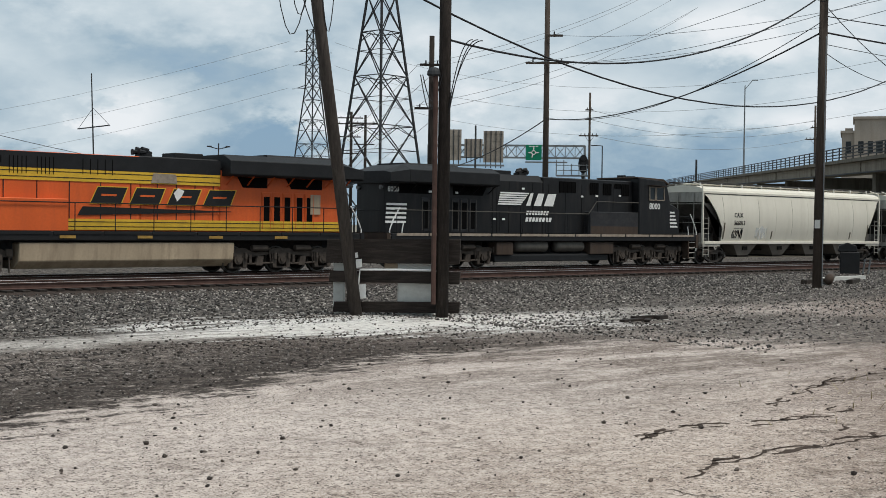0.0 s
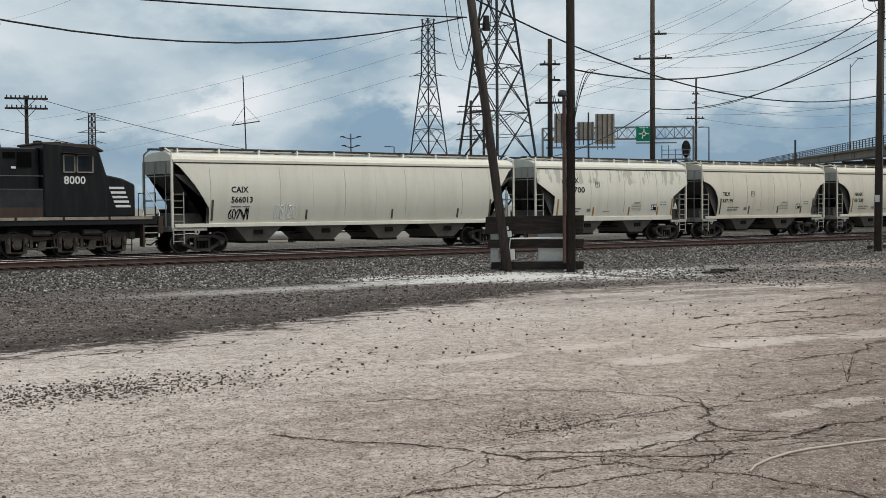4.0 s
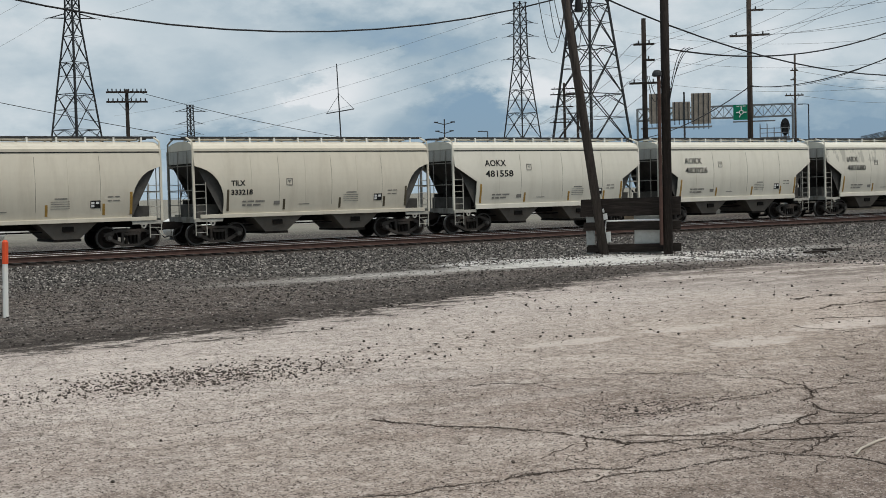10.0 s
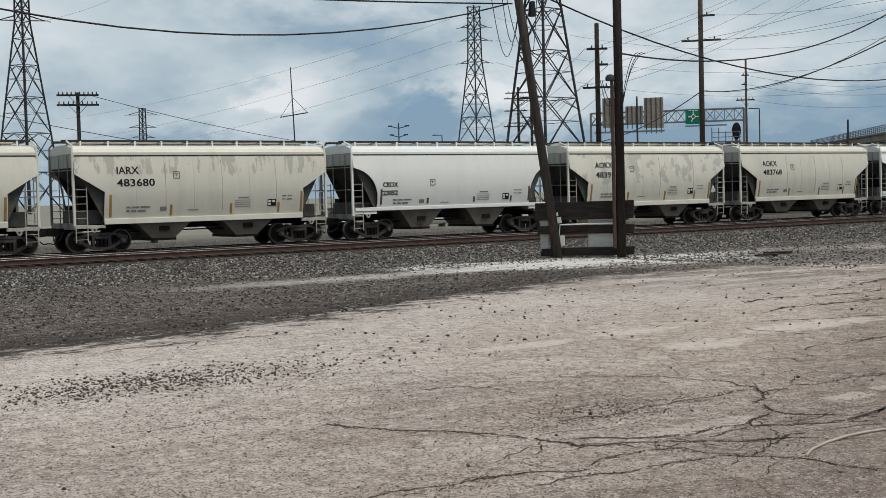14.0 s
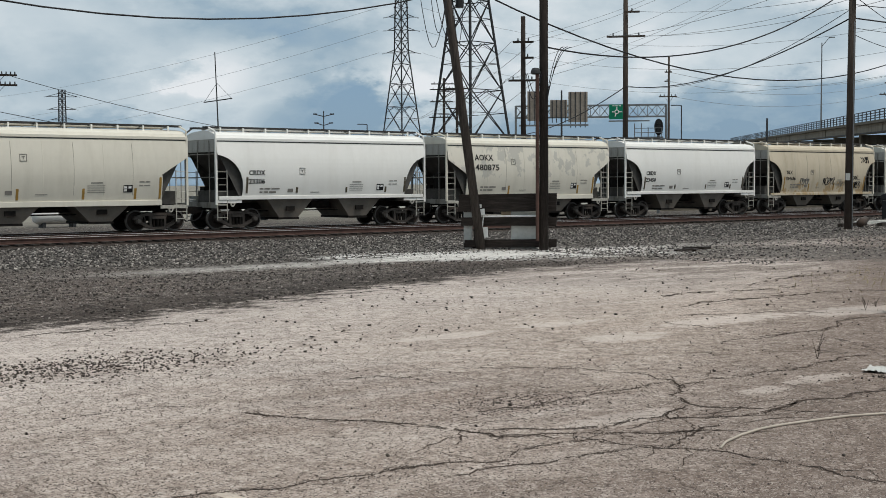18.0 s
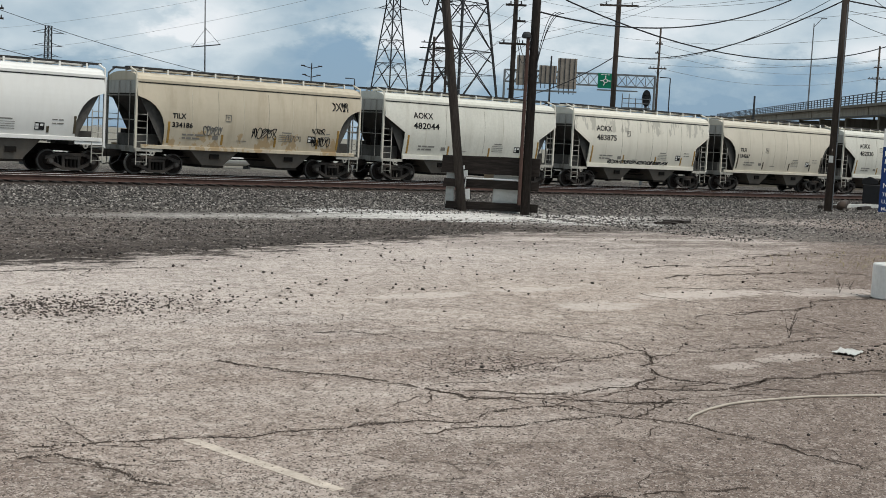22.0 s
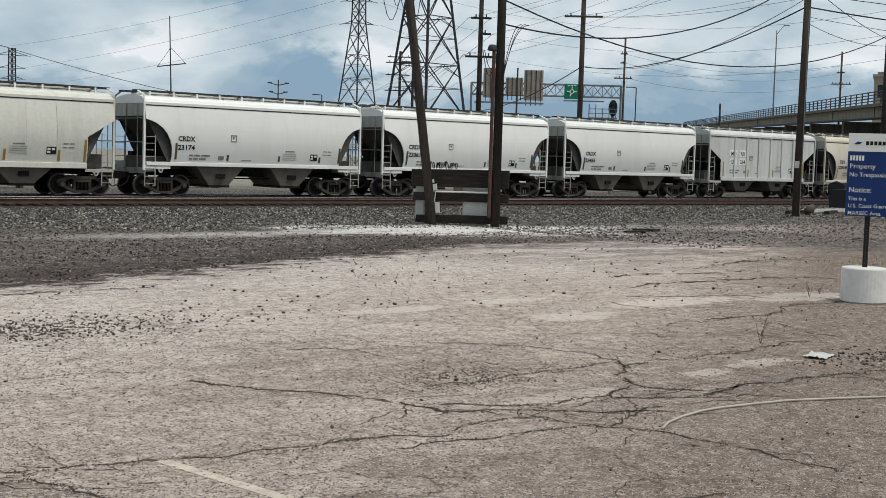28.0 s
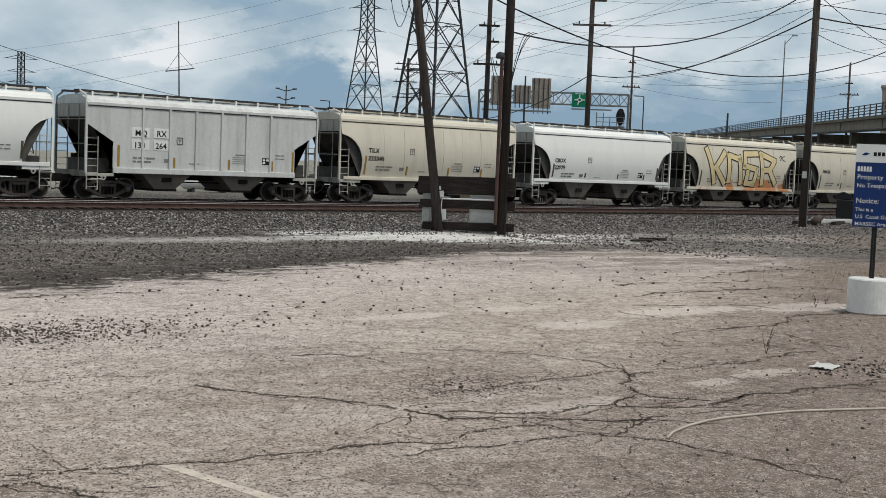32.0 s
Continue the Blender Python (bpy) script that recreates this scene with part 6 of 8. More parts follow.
for x in (-4.6, -3.3, 4.9):
    for y in (-1.05, 1.05):
        bm = bmesh.new()
        lathe(bm, [(0.2, -0.16), (0.5, -0.14), (0.52, 0.0), (0.5, 0.14), (0.2, 0.16)], "y", 16)
        for v in bm.verts:
            v.co += Vector((x, y, 0.52))
        part("wheel", bm, black, dump_truck)
# ramp slope chosen so the truck clears the train in the camera's view
bm = bmesh.new()
prism(bm, [(68.0, -0.3), (600.0, -0.3), (600.0, 18.24), (260.0, 18.24), (68.0, 0.0)], -5, 6)
er = new("embankment", finish(bm, "embankment", oldconcrete))
er.location = (0, 67.0, 0.0)
tagged(er, "rising approach ramp beyond the tracks", "embankment", kind="structure")

# ---- cables
def cable(label, a, b, sag, r=0.02, mat=wireblack, n=22, name="overhead_cable"):
    a, b = Vector(a), Vector(b)
    bm = bmesh.new()
    pts = [a.lerp(b, i / n) - Vector((0, 0, 4 * sag * (i / n) * (1 - i / n))) for i in range(n + 1)]
    side = (b - a).cross(Vector((0, 0, 1))).normalized()
    rings = []
    for i, p in enumerate(pts):
        q = (pts[min(i + 1, n)] - pts[max(i - 1, 0)]).normalized()
        u = side.cross(q)
        rings.append([bm.verts.new(p + (side * math.cos(k * math.pi / 3) + u * math.sin(k * math.pi / 3)) * r) for k in range(6)])
    for r0, r1 in zip(rings, rings[1:]):
        for k in range(6):
            bm.faces.new((r0[k], r0[(k + 1) % 6], r1[(k + 1) % 6], r1[k]))
    bm.faces.new(rings[0][::-1])
    bm.faces.new(rings[-1])
    return tagged(new(name, finish(bm, name, mat, smooth=True)), label, "cable", "overhead cables")


P4 = spot(46.35, 92.0)
FP = spot(59.47, 74.0)
black_l, thin_l = "black sagging overhead cable between poles", "thin grey power line high over the yard"
cable(black_l, (-15, 30.6, 8.08), (23.9, 30.6, 7.89), 0.62, 0.024)
cable(black_l, (-10, 30.6, 13.77), (23.7, 30.6, 7.86), 3.79, 0.024)
cable(black_l, (23.85, 30.6, 8.6), (FP.x, FP.y, high(5.8, 74.0)), 2.65, 0.026)
cable(black_l, (26.7, 28.95, 6.33), (47.7, 32.15, 10.5), 1.34, 0.026)
cable(black_l, (47.7, 32.15, 9.17), (P4.x, P4.y, high(4.3, 92.0)), 1.0, 0.03)
cable(black_l, (47.7, 32.15, 9.55), (P4.x, P4.y, high(4.35, 92.0)), 1.3, 0.014)
cable(black_l, (P4.x, P4.y, high(4.3, 92.0)), spot(40.5, 125.0, high(2.1, 125.0)), 1.0, 0.035)
cable(black_l, (47.7, 32.15, 9.17), (84.0, 26.0, 11.2), 0.9, 0.032)
cable(black_l, (47.7, 32.15, 9.75), (84.0, 26.0, 12.6), 0.9, 0.018)
cable(thin_l, (47.7, 32.15, 8.75), (84.0, 26.0, 10.3), 0.9, 0.012)
cable(black_l, (47.75, 32.15, 10.2), (FP.x, FP.y, high(5.6, 74.0)), 0.2, 0.016)
cable(black_l, (47.75, 32.15, 8.5), (FP.x, FP.y, high(5.35, 74.0)), 0.3, 0.014)
TP = spot(18.58, 97.0)
cable("telegraph wire from pole to pole", (TP.x + 1.2, TP.y, high(4.7, 97.0)), spot(29.4, 110.0, high(2.35, 110.0)), 0.3, 0.022)
wood_pole("telegraph pole far down the line", 4.0, 92.0, high(6.6, 92.0), 0.17, [(high(6.3, 92.0), 1.5, 1.5, 8)])
cable("telegraph wire from pole to pole", spot(4.0, 92.0, high(6.4, 92.0)), spot(21.2, 92.0, high(2.68, 92.0)), 0.25, 0.025)
# power lines from the pole arms and pylons
for ax, el, az2, el2, d2 in ((45.6, 6.5, 60, 10.5, 60), (46.9, 6.5, 61, 9.2, 62), (47.2, 6.52, 62, 8.8, 64), (46.9, 7.6, 61, 8.9, 70)):
    cable(thin_l, spot(ax, 92.0, high(el, 92.0)), spot(az2, d2, high(el2, d2)), 0.8, 0.013, wiregrey)
for ax, el, d0 in ((41.2, 6.35, 86.0), (42.2, 6.35, 86.0), (42.3, 5.65, 86.0), (41.0, 4.7, 86.0), (42.4, 4.7, 86.0)):
    cable(thin_l, spot(ax, d0, high(el, d0)), spot(52.5, 120.0, high(el + 4.2, 120.0)), 1.0, 0.014, wiregrey)
    cable(thin_l, spot(ax, d0, high(el, d0)), spot(36.5, 150.0, high(el - 3.6, 150.0)), 0.8, 0.016, wiregrey)
for el, e2 in ((6.9, 5.2), (5.9, 4.4), (7.9, 6.2)):
    cable(thin_l, spot(35.2, D1, high(el, D1)), spot(18.0, 520.0, high(e2 - 2.5, 520.0)), 3.0, 0.035, wiregrey)
    cable(thin_l, spot(37.2, D1, high(el, D1)), spot(62.0, 260.0, high(el - 0.6, 260.0)), 9.0, 0.035, wiregrey)
for el, e2 in ((4.9, 3.9), (4.5, 3.6), (3.85, 3.2)):
    cable(thin_l, spot(48.3, 150.0, high(el, 150.0)), spot(57.6, 185.0, high(e2 + 0.6, 185.0)), 1.6, 0.02, wiregrey)
for el in (7.9, 9.2):
    cable(thin_l, spot(15.4, D3, high(el, D3)), spot(6.0, 260.0, high(el - 4.5, 260.0)), 2.0, 0.03, wiregrey)
    cable(thin_l, spot(17.3, D3, high(el, D3)), spot(24.0, 300.0, high(el + 3.0, 300.0)), 2.0, 0.03, wiregrey)
# ---------------------------------------------------------------- plank barrier at the leaning pole
barrier = thing("plank_barrier", "three dark weathered planks fixed between two timber poles", "barrier", (25.4, 30.6, 0), -51.8)
for z0, z1, x0, x1, tilt in ((1.19, 1.76, -0.70, 2.46, 0.02), (0.75, 1.03, -0.62, 2.46, 0.0), (0.05, 0.31, -0.52, 2.46, 0.03)):
    bm = bmesh.new()
    prism(bm, [(x0, z0), (x0 + (x1 - x0) * 0.5, z0 + tilt * 0.4), (x1, z0 + tilt), (x1 + 0.02, z1 + tilt), (x0 + (x1 - x0) * 0.45, z1 + tilt * 0.6 - 0.01), (x0 + 0.03, z1 - 0.02)], 0.19, 0.27)
    part("plank", bm, plankwood, barrier, bevel=0.008)
for x in (-0.15, 2.1):
    bm = bmesh.new()
    box(bm, x - 0.06, x + 0.06, 0.275, 0.36, 0.0, 1.7)
    part("batten", bm, plankwood, barrier)
bm = bmesh.new()
pts = [(0.12, 0.15, 0.1), (0.1, 0.14, 0.7), (0.14, 0.14, 1.045), (1.0, 0.15, 1.06), (1.95, 0.16, 1.06)]
tube(bm, pts, 0.025, 7)
part("conduit", bm, whiteletter, barrier, "white conduit along the middle plank")
bm = bmesh.new()
for k in range(14):
    a0, a1 = k * 0.45, (k + 1) * 0.45
    rod(bm, (0.22 + 0.1 * math.cos(a0), 0.12, 0.42 + 0.1 * math.sin(a0) + 0.01 * k), (0.22 + 0.1 * math.cos(a1), 0.12, 0.42 + 0.1 * math.sin(a1) + 0.01 * (k + 1)), 0.014, n=6)
part("coiled_cord", bm, black, barrier)
for x0, x1, z0, z1 in ((0.02, 0.2, 1.08, 1.3), (0.08, 0.3, 0.36, 0.72), (0.0, 0.1, 1.3, 1.45)):
    bm = bmesh.new()
    prism(bm, [(x0, z0), (x1, z0 + 0.03), (x1 - 0.02, z1), (x0 + 0.03, z1 - 0.02)], 0.10, 0.115)
    part("torn_sheet", bm, whiteletter, barrier, "torn white plastic sheet")
cabinet = thing("concrete_block", "pale upright concrete block behind the planks", "block", (25.4 + 1.4 * 0.619 + 0.55 * 0.786, 30.6 - 1.4 * 0.786 + 0.55 * 0.618, 0), -51.8)
bm = bmesh.new()
box(bm, -0.42, 0.42, -0.2, 0.2, -0.05, 1.22)
part("block_body", bm, concrete, cabinet, bevel=0.03)
bm = bmesh.new()
box(bm, -0.75, -0.44, -0.1, 0.1, 0.98, 1.2)
part("tan_box", bm, tan, cabinet)
wp = thing("white_post", "short white painted post behind the planks", "post", (25.4 - 0.42 * 0.619 + 0.4 * 0.786, 30.6 + 0.42 * 0.786 + 0.4 * 0.618, 0), -51.8)
bm = bmesh.new()
box(bm, -0.13, 0.13, -0.06, 0.06, -0.05, 1.2)
part("post_board", bm, concrete, wp, bevel=0.01)

# lamp housing, conduit and drip loops on the upright pole
az_m = 42.66
bm = bmesh.new()
rod(bm, (-0.2, -0.1, 0.3), (-0.2, -0.1, 5.5), 0.06, n=8)
part("conduit", bm, railrust, mid_pole, at=pose(0, 0, 0, 0, 0, -az_m))
bm = bmesh.new()
lathe(bm, [(0.04, 0.17), (0.10, 0.155), (0.145, 0.08), (0.155, 0.0), (0.12, -0.03)], "z", 14)
for v in bm.verts:
    v.co += Vector((-0.25, -0.1, 5.5))
part("lamp_hood", bm, darksteel, mid_pole, at=pose(0, 0, 0, 0, 0, -az_m))
for k, (x0, x1, zlow, ztop) in enumerate(((-0.55, -0.1, 4.7, 5.5), (-0.5, -0.05, 4.9, 5.5), (0.1, 0.75, 4.6, 6.3), (0.12, 0.62, 4.9, 6.3), (0.1, 0.85, 4.75, 6.28))):
    bm = bmesh.new()
    pts = []
    for i in range(11):
        u = i / 10
        pts.append((x0 + (x1 - x0) * u, -0.12, ztop + (zlow - ztop) * (math.sin(math.pi * u) if x1 < 0 else (1 - u) ** 2.2)))
    tube(bm, pts, 0.012, 5)
    part("drip_loop", bm, wireblack, mid_pole, at=pose(0, 0, 0, 0, 0, -az_m))
# ropes and fittings high on the leaning pole
for k, (x0, x1, z0, zlow, z1) in enumerate(((-0.1, -1.3, 7.95, 5.9, 8.6), (-0.1, -0.9, 7.9, 6.2, 8.9), (-0.05, -0.7, 6.4, 6.1, 8.4), (0.1, 0.6, 7.8, 6.0, 8.6))):
    bm = bmesh.new()
    base = Vector((-2.3 * 7.9 / 13.2, 0, 0))
    pts = [(x0 + (x1 - x0) * u, -0.15, z0 + (z1 - z0) * u - (min(z0, z1) - zlow) * math.sin(math.pi * u)) for u in [i / 10 for i in range(11)]]
    tube(bm, [Vector(p) + base for p in pts], 0.012, 5)
    part("drip_loop", bm, wireblack, lean_pole)
bm = bmesh.new()
rod(bm, (-1.05, -0.2, 7.5), (-1.05, -0.2, 7.95), 0.13, 0.09, n=10)
part("splice_case", bm, black, lean_pole)
# transformers on the tall pole
az_r = 56.0
for x, y, r, h in ((-0.72, -0.1, 0.27, 0.95), (-0.25, -0.42, 0.25, 0.85), (0.85, -0.1, 0.28, 0.95)):
    bm = bmesh.new()
    lathe(bm, [(r * 0.9, 0.0), (r, 0.05), (r, h - 0.1), (r * 0.8, h), (0.08, h + 0.1)], "z", 18)
    for v in bm.verts:
        v.co += Vector((x, y, 11.05 if x != -0.25 else 10.75))
    can = part("transformer_can", bm, galv, right_pole, at=pose(0, 0, 0, 0, 0, -az_r))
    bm = bmesh.new()
    rod(bm, (x, y, 11.0), (x + 0.1, y - 0.1, 10.5), 0.012, n=5)
    rod(bm, (x + 0.1, y - 0.1, 10.5), (0.0, -0.2, 10.2), 0.012, n=5)
    part("lead_wire", bm, wireblack, can, at=pose(0, 0, 0))
bm = bmesh.new()
rod(bm, (-0.7, 0, 11.5), (0.85, 0, 11.5), 0.05, square=True)
part("transformer_bracket", bm, darksteel, right_pole, at=pose(0, 0, 0, 0, 0, -az_r))
bm = bmesh.new()
box(bm, -0.13, 0.06, -0.2, -0.16, 2.15, 2.45)
part("pole_tag", bm, concrete, right_pole, at=pose(0, 0, 0, 0, 0, -az_r))
bm = bmesh.new()
rod(bm, (0.16, -0.08, 0.1), (0.16, -0.08, 9.0), 0.02, n=6)
part("ground_wire", bm, galv, right_pole, at=pose(0, 0, 0, 0, 0, -az_r))

# ---------------------------------------------------------------- notice board
sign = thing("notice_board", "navy and white property notice on a dark steel post in concrete", "sign", (18.17, 10.92, 0), -58.9)
bm = bmesh.new()
lathe(bm, [(0.33, 0.0), (0.355, 0.02), (0.355, 0.54), (0.34, 0.56)], "z", 36)
part("concrete_base", bm, paleconcrete, sign, "round pale concrete base")
bm = bmesh.new()
box(bm, -0.04, 0.04, -0.0, 0.06, 0.5, 2.5)
part("post", bm, black, sign, bevel=0.006)
for i in range(16):
    bm = bmesh.new()
    rod(bm, (0, -0.003, 0.62 + 0.045 * i), (0, 0.003, 0.62 + 0.045 * i), 0.008, n=8)
    part("post_hole", bm, tankgrey, sign)
bm = bmesh.new()
box(bm, -0.345, 0.345, -0.035, -0.005, 1.38, 2.70)
part("panel", bm, signblue, sign)
bm = bmesh.new()
box(bm, -0.345, 0.345, -0.039, -0.0355, 2.41, 2.70)
part("header", bm, signwhite, sign, "white header strip")
bm = bmesh.new()
prism(bm, [(-0.26, 2.53), (-0.20, 2.57), (-0.14, 2.555), (-0.17, 2.53), (-0.22, 2.52)], -0.043, -0.0395)
part("emblem", bm, signblue, sign)
for i in range(6):
    bm = bmesh.new()
    box(bm, -0.08 + 0.062 * i, -0.08 + 0.062 * i + 0.046, -0.043, -0.0395, 2.515, 2.575)
    part("name_bar", bm, lettering, sign)
for i in range(5):
    bm = bmesh.new()
    box(bm, -0.31 + 0.045 * i, -0.31 + 0.045 * i + 0.033, -0.039, -0.0355, 2.265, 2.345)
    part("name_bar", bm, whiteletter, sign)
for body, z, h in (("Property", 2.14, 0.08), ("No Trespassing", 2.01, 0.07), ("Notice:", 1.76, 0.085), ("This is a", 1.63, 0.06), ("U.S. Coast Guard", 1.515, 0.062), ("MARSEC Area", 1.40, 0.062)):
    me = text_mesh(body, h, whiteletter, 0.0015, bold=0.004)
    wd = max(v.co.x for v in me.vertices)
    if wd > 0.63:
        me.transform(Matrix.Diagonal((0.63 / wd, 1, 1, 1)))
    part("notice_line", me, whiteletter, sign, at=(-0.31, -0.038, z))

# ---------------------------------------------------------------- small things on the ground
marker = thing("marker_post", "white marker post with an orange top", "marker post", (5.53, 23.66, 0), 0)
orangetape = material("orange_marker_plastic", (0.70, 0.09, 0.03), 0.5, var=0.1, scale=4, fine=30, bump=0)
bm = bmesh.new()
rod(bm, (0.0, 0, -0.1), (0.03, 0, 0.98), 0.05, n=12)
part("stem", bm, signwhite, marker, smooth=False)
bm = bmesh.new()
rod(bm, (0.0305, 0, 0.985), (0.045, 0, 1.38), 0.056, n=12)
rod(bm, (0.045, 0, 1.38), (0.046, 0, 1.42), 0.056, 0.03, n=12)
part("orange_sleeve", bm, orangetape, marker)

litter = thing("plastic_litter", "crumpled white plastic sheet lying on the paving", "litter", (12.3, 7.9, 0.0), 20)
bm = bmesh.new()
bmesh.ops.create_grid(bm, x_segments=14, y_segments=10, size=0.5)
for v in bm.verts:
    v.co = Vector((v.co.x * 0.40, v.co.y * 0.26, 0.012 + 0.035 * abs(noise.noise((v.co.x * 4, v.co.y * 5, 1.3))) + 0.014 * abs(noise.noise((v.co.x * 11, v.co.y * 12, 4.0)))))
part("sheet", bm, concrete, litter, smooth=True)

hosemat = material("pale_rubber_hose", (0.42, 0.37, 0.31), 0.6, var=0.15, scale=6, fine=40, bump=0.05)
bm = bmesh.new()
way_h = [(7.74, 6.35), (7.95, 6.47), (8.26, 6.57), (8.6, 6.63), (8.86, 6.63), (9.3, 6.57), (9.68, 6.50), (10.1, 6.34), (10.8, 6.05), (11.8, 5.55)]
tube(bm, [(*p, 0.013) for p in way_h], 0.011, 7)
hose = new("garden_hose", finish(bm, "garden_hose", hosemat, smooth=True))
tagged(hose, "pale hose curling across the paving", "hose")

for i, (x, y, l, a) in enumerate(((29.5, 25.7, 0.9, 10), (30.2, 25.9, 0.8, -6), (29.8, 25.5, 0.6, 35), (30.6, 25.75, 0.5, 15))):
    bm = bmesh.new()
    box(bm, -l / 2, l / 2, -0.07, 0.07, 0.0, 0.06 + 0.03 * (i % 2))
    ob = new("broken_plank", finish(bm, "broken_plank", plankwood, bevel=0.012))
    ob.matrix_basis = pose(x, y, 0.0, 0, 0, a)
    tagged(ob, "broken dark plank lying in the dust", "plank", "broken planks")
pipe = thing("rusty_pipe", "rusty pipe lying by the tall pole", "pipe", (50.2, 33.2, 0), 25)
bm = bmesh.new()
rod(bm, (-0.2, 0, 0.2), (2.6, 0.2, 0.28), 0.17, n=14)
part("barrel", bm, dustyblack, pipe, smooth=True)
box_ = thing("trackside_cabinet", "black trackside equipment cabinet with a domed lid", "cabinet", spot(57.72, 74.0), -57.7)
bm = bmesh.new()
box(bm, -0.45, 0.45, -0.35, 0.35, -0.05, 1.05)
part("case", bm, black, box_, bevel=0.03)
bm = bmesh.new()
prism(bm, [(-0.55, 1.06), (0.35, 1.06), (0.3, 1.35), (-0.1, 1.5), (-0.5, 1.35)], -0.3, 0.3)
part("lid", bm, black, box_, bevel=0.03)
for x in (0.6, 0.85):
    bm = bmesh.new()
    rod(bm, (x, 0, -0.05), (x + 0.1, 0, 0.7), 0.04, n=6)
    part("hand_lever", bm, galv, box_)
for i, (x, y, l, a) in enumerate(((51.5, 34.5, 3.0, 12), (55.0, 35.5, 4.0, 4), (53.0, 33.8, 2.2, 22))):
    bm = bmesh.new()
    box(bm, -l / 2, l / 2, -0.12, 0.12, 0.0, 0.16)
    ob = new("spare_tie", finish(bm, "spare_tie", concrete if i == 1 else tiewood, bevel=0.01))
    ob.matrix_basis = pose(x, y, 0.0, 0, 0, a)
    tagged(ob, "spare railway tie lying by the track", "railway tie", "spare ties")

# ---------------------------------------------------------------- lettering on the cars
def side_y(kind, z):
    return -1.527 if kind == "ribbed" else -BELLY_W - 0.006 - belly_at(z)


def on_belly(bm, y):
    """Lays flat marks made for the depth y on the bowed side."""
    if abs(abs(y) - 1.527) > 0.012:
        for v in bm.verts:
            v.co.y += -BELLY_W - 0.008 - belly_at(v.co.z) - y


def bars(car, name, x, z, widths, h, y, mat=faintgrey):
    for w_ in widths:
        bm = bmesh.new()
        box(bm, x, x + w_, y - 0.004, y, z, z + h)
        on_belly(bm, y)
        part(name, bm, mat, car)
        x += w_ + 0.06


def cream_variant(name, base, patch, lo, hi, amount, scale=1.1, drip=False):
    """Car paint with worn patches or runs of another tone on part of its height."""
    m = base.copy()
    m.name = name
    nt = m.node_tree
    b = nt.nodes["Principled BSDF"]
    old = b.inputs["Base Color"].links[0].from_socket
    tc = N(nt, "ShaderNodeTexCoord").outputs["Object"]
    z = N(nt, "ShaderNodeSeparateXYZ", None, Vector=tc).outputs[2]
    n = noise_at(nt, N(nt, "ShaderNodeMapping", None, Vector=tc, Scale=(scale * 1.8, scale, scale * 0.38) if drip else (scale, scale, scale * 0.75)).outputs[0], 1.0, 6.0, 0.66)
    band = M(nt, "MULTIPLY", ramp(nt, z, lo, lo + 0.5), M(nt, "SUBTRACT", 1.0, ramp(nt, z, hi - 0.4, hi)))
    f_ = M(nt, "MULTIPLY", ramp(nt, M(nt, "ADD", n, M(nt, "MULTIPLY", M(nt, "SUBTRACT", band, 1.0), 0.3)), 0.52, 0.545), amount)
    nt.links.new(mix(nt, f_, old, patch), b.inputs["Base Color"])
    return m


patched = cream_variant("patched_cream_paint", cream, (0.37, 0.365, 0.335), 1.9, 4.4, 0.65, 1.3)
runs = cream_variant("streaked_cream_paint", cream, (0.33, 0.315, 0.27), 2.7, 4.35, 0.65, 1.7, True)
pale = material("pale_cream_paint", (0.63, 0.62, 0.55), 0.5, var=0.06, scale=0.7, fine=9, bump=0.03, dirt=(0.40, 0.37, 0.30), dirt_amount=0.4, streak=True)
tancar = material("tan_car_paint", (0.50, 0.44, 0.335), 0.55, var=0.08, scale=0.5, fine=5, bump=0.015, dirt=(0.30, 0.235, 0.16), dirt_amount=0.5, streak=True, speckle=0.12)
ochred = cream_variant("rust_washed_tan_paint", tancar, (0.36, 0.24, 0.11), 0.6, 2.3, 0.7, 1.6)
muralwash = cream_variant("orange_washed_paint", beige, (0.52, 0.22, 0.08), 0.5, 2.2, 0.9, 0.55)
muralfill = material("straw_spray_paint", (0.66, 0.54, 0.30), 0.6, var=0.12, scale=1.2, fine=10, bump=0)
FINISH = {"patched": patched, "streaked": runs, "pale": pale, "scrawled": ochred, "mural": muralwash}
EXTRA_LABEL = {
    "patched": "cream covered hopper car with large grey worn patches",
    "streaked": "cream covered hopper car with grey streaks below the roof edge",
    "pale": "pale clean covered hopper car with angular cut ends",
    "scrawled": "rust-washed covered hopper car scrawled with small graffiti",
    "tagged": "white covered hopper car with a black scrawl on its side",
    "mural": "covered hopper car with big straw-coloured graffiti letters",
}


def scrawl(car, x, z, w_, h, y, seed, mat=lettering, r=0.018, letters=5):
    """Loose unreadable pen loops and strokes."""
    rnd = random.Random(seed)
    for i in range(letters):
        bm = bmesh.new()
        cx_, a_, b_ = x + w_ * (i + 0.5) / letters, w_ / letters * rnd.uniform(0.35, 0.6), h * rnd.uniform(0.35, 0.5)
        fx, fz, p0, lean = rnd.choice((1, 1.5, 2)), rnd.choice((1, 1.5, 2.5)), rnd.uniform(0, 6.28), rnd.uniform(-0.2, 0.4)
        pts = []
        for k in range(19):
            u = 2 * math.pi * k / 18
            zz = math.sin(fz * u)
            pts.append((cx_ + a_ * math.cos(fx * u + p0) + lean * a_ * zz, y, z + h / 2 + b_ * zz))
        tube(bm, pts, r * 0.8, 4)
        on_belly(bm, y)
        part("graffiti_stroke", bm, mat, car)


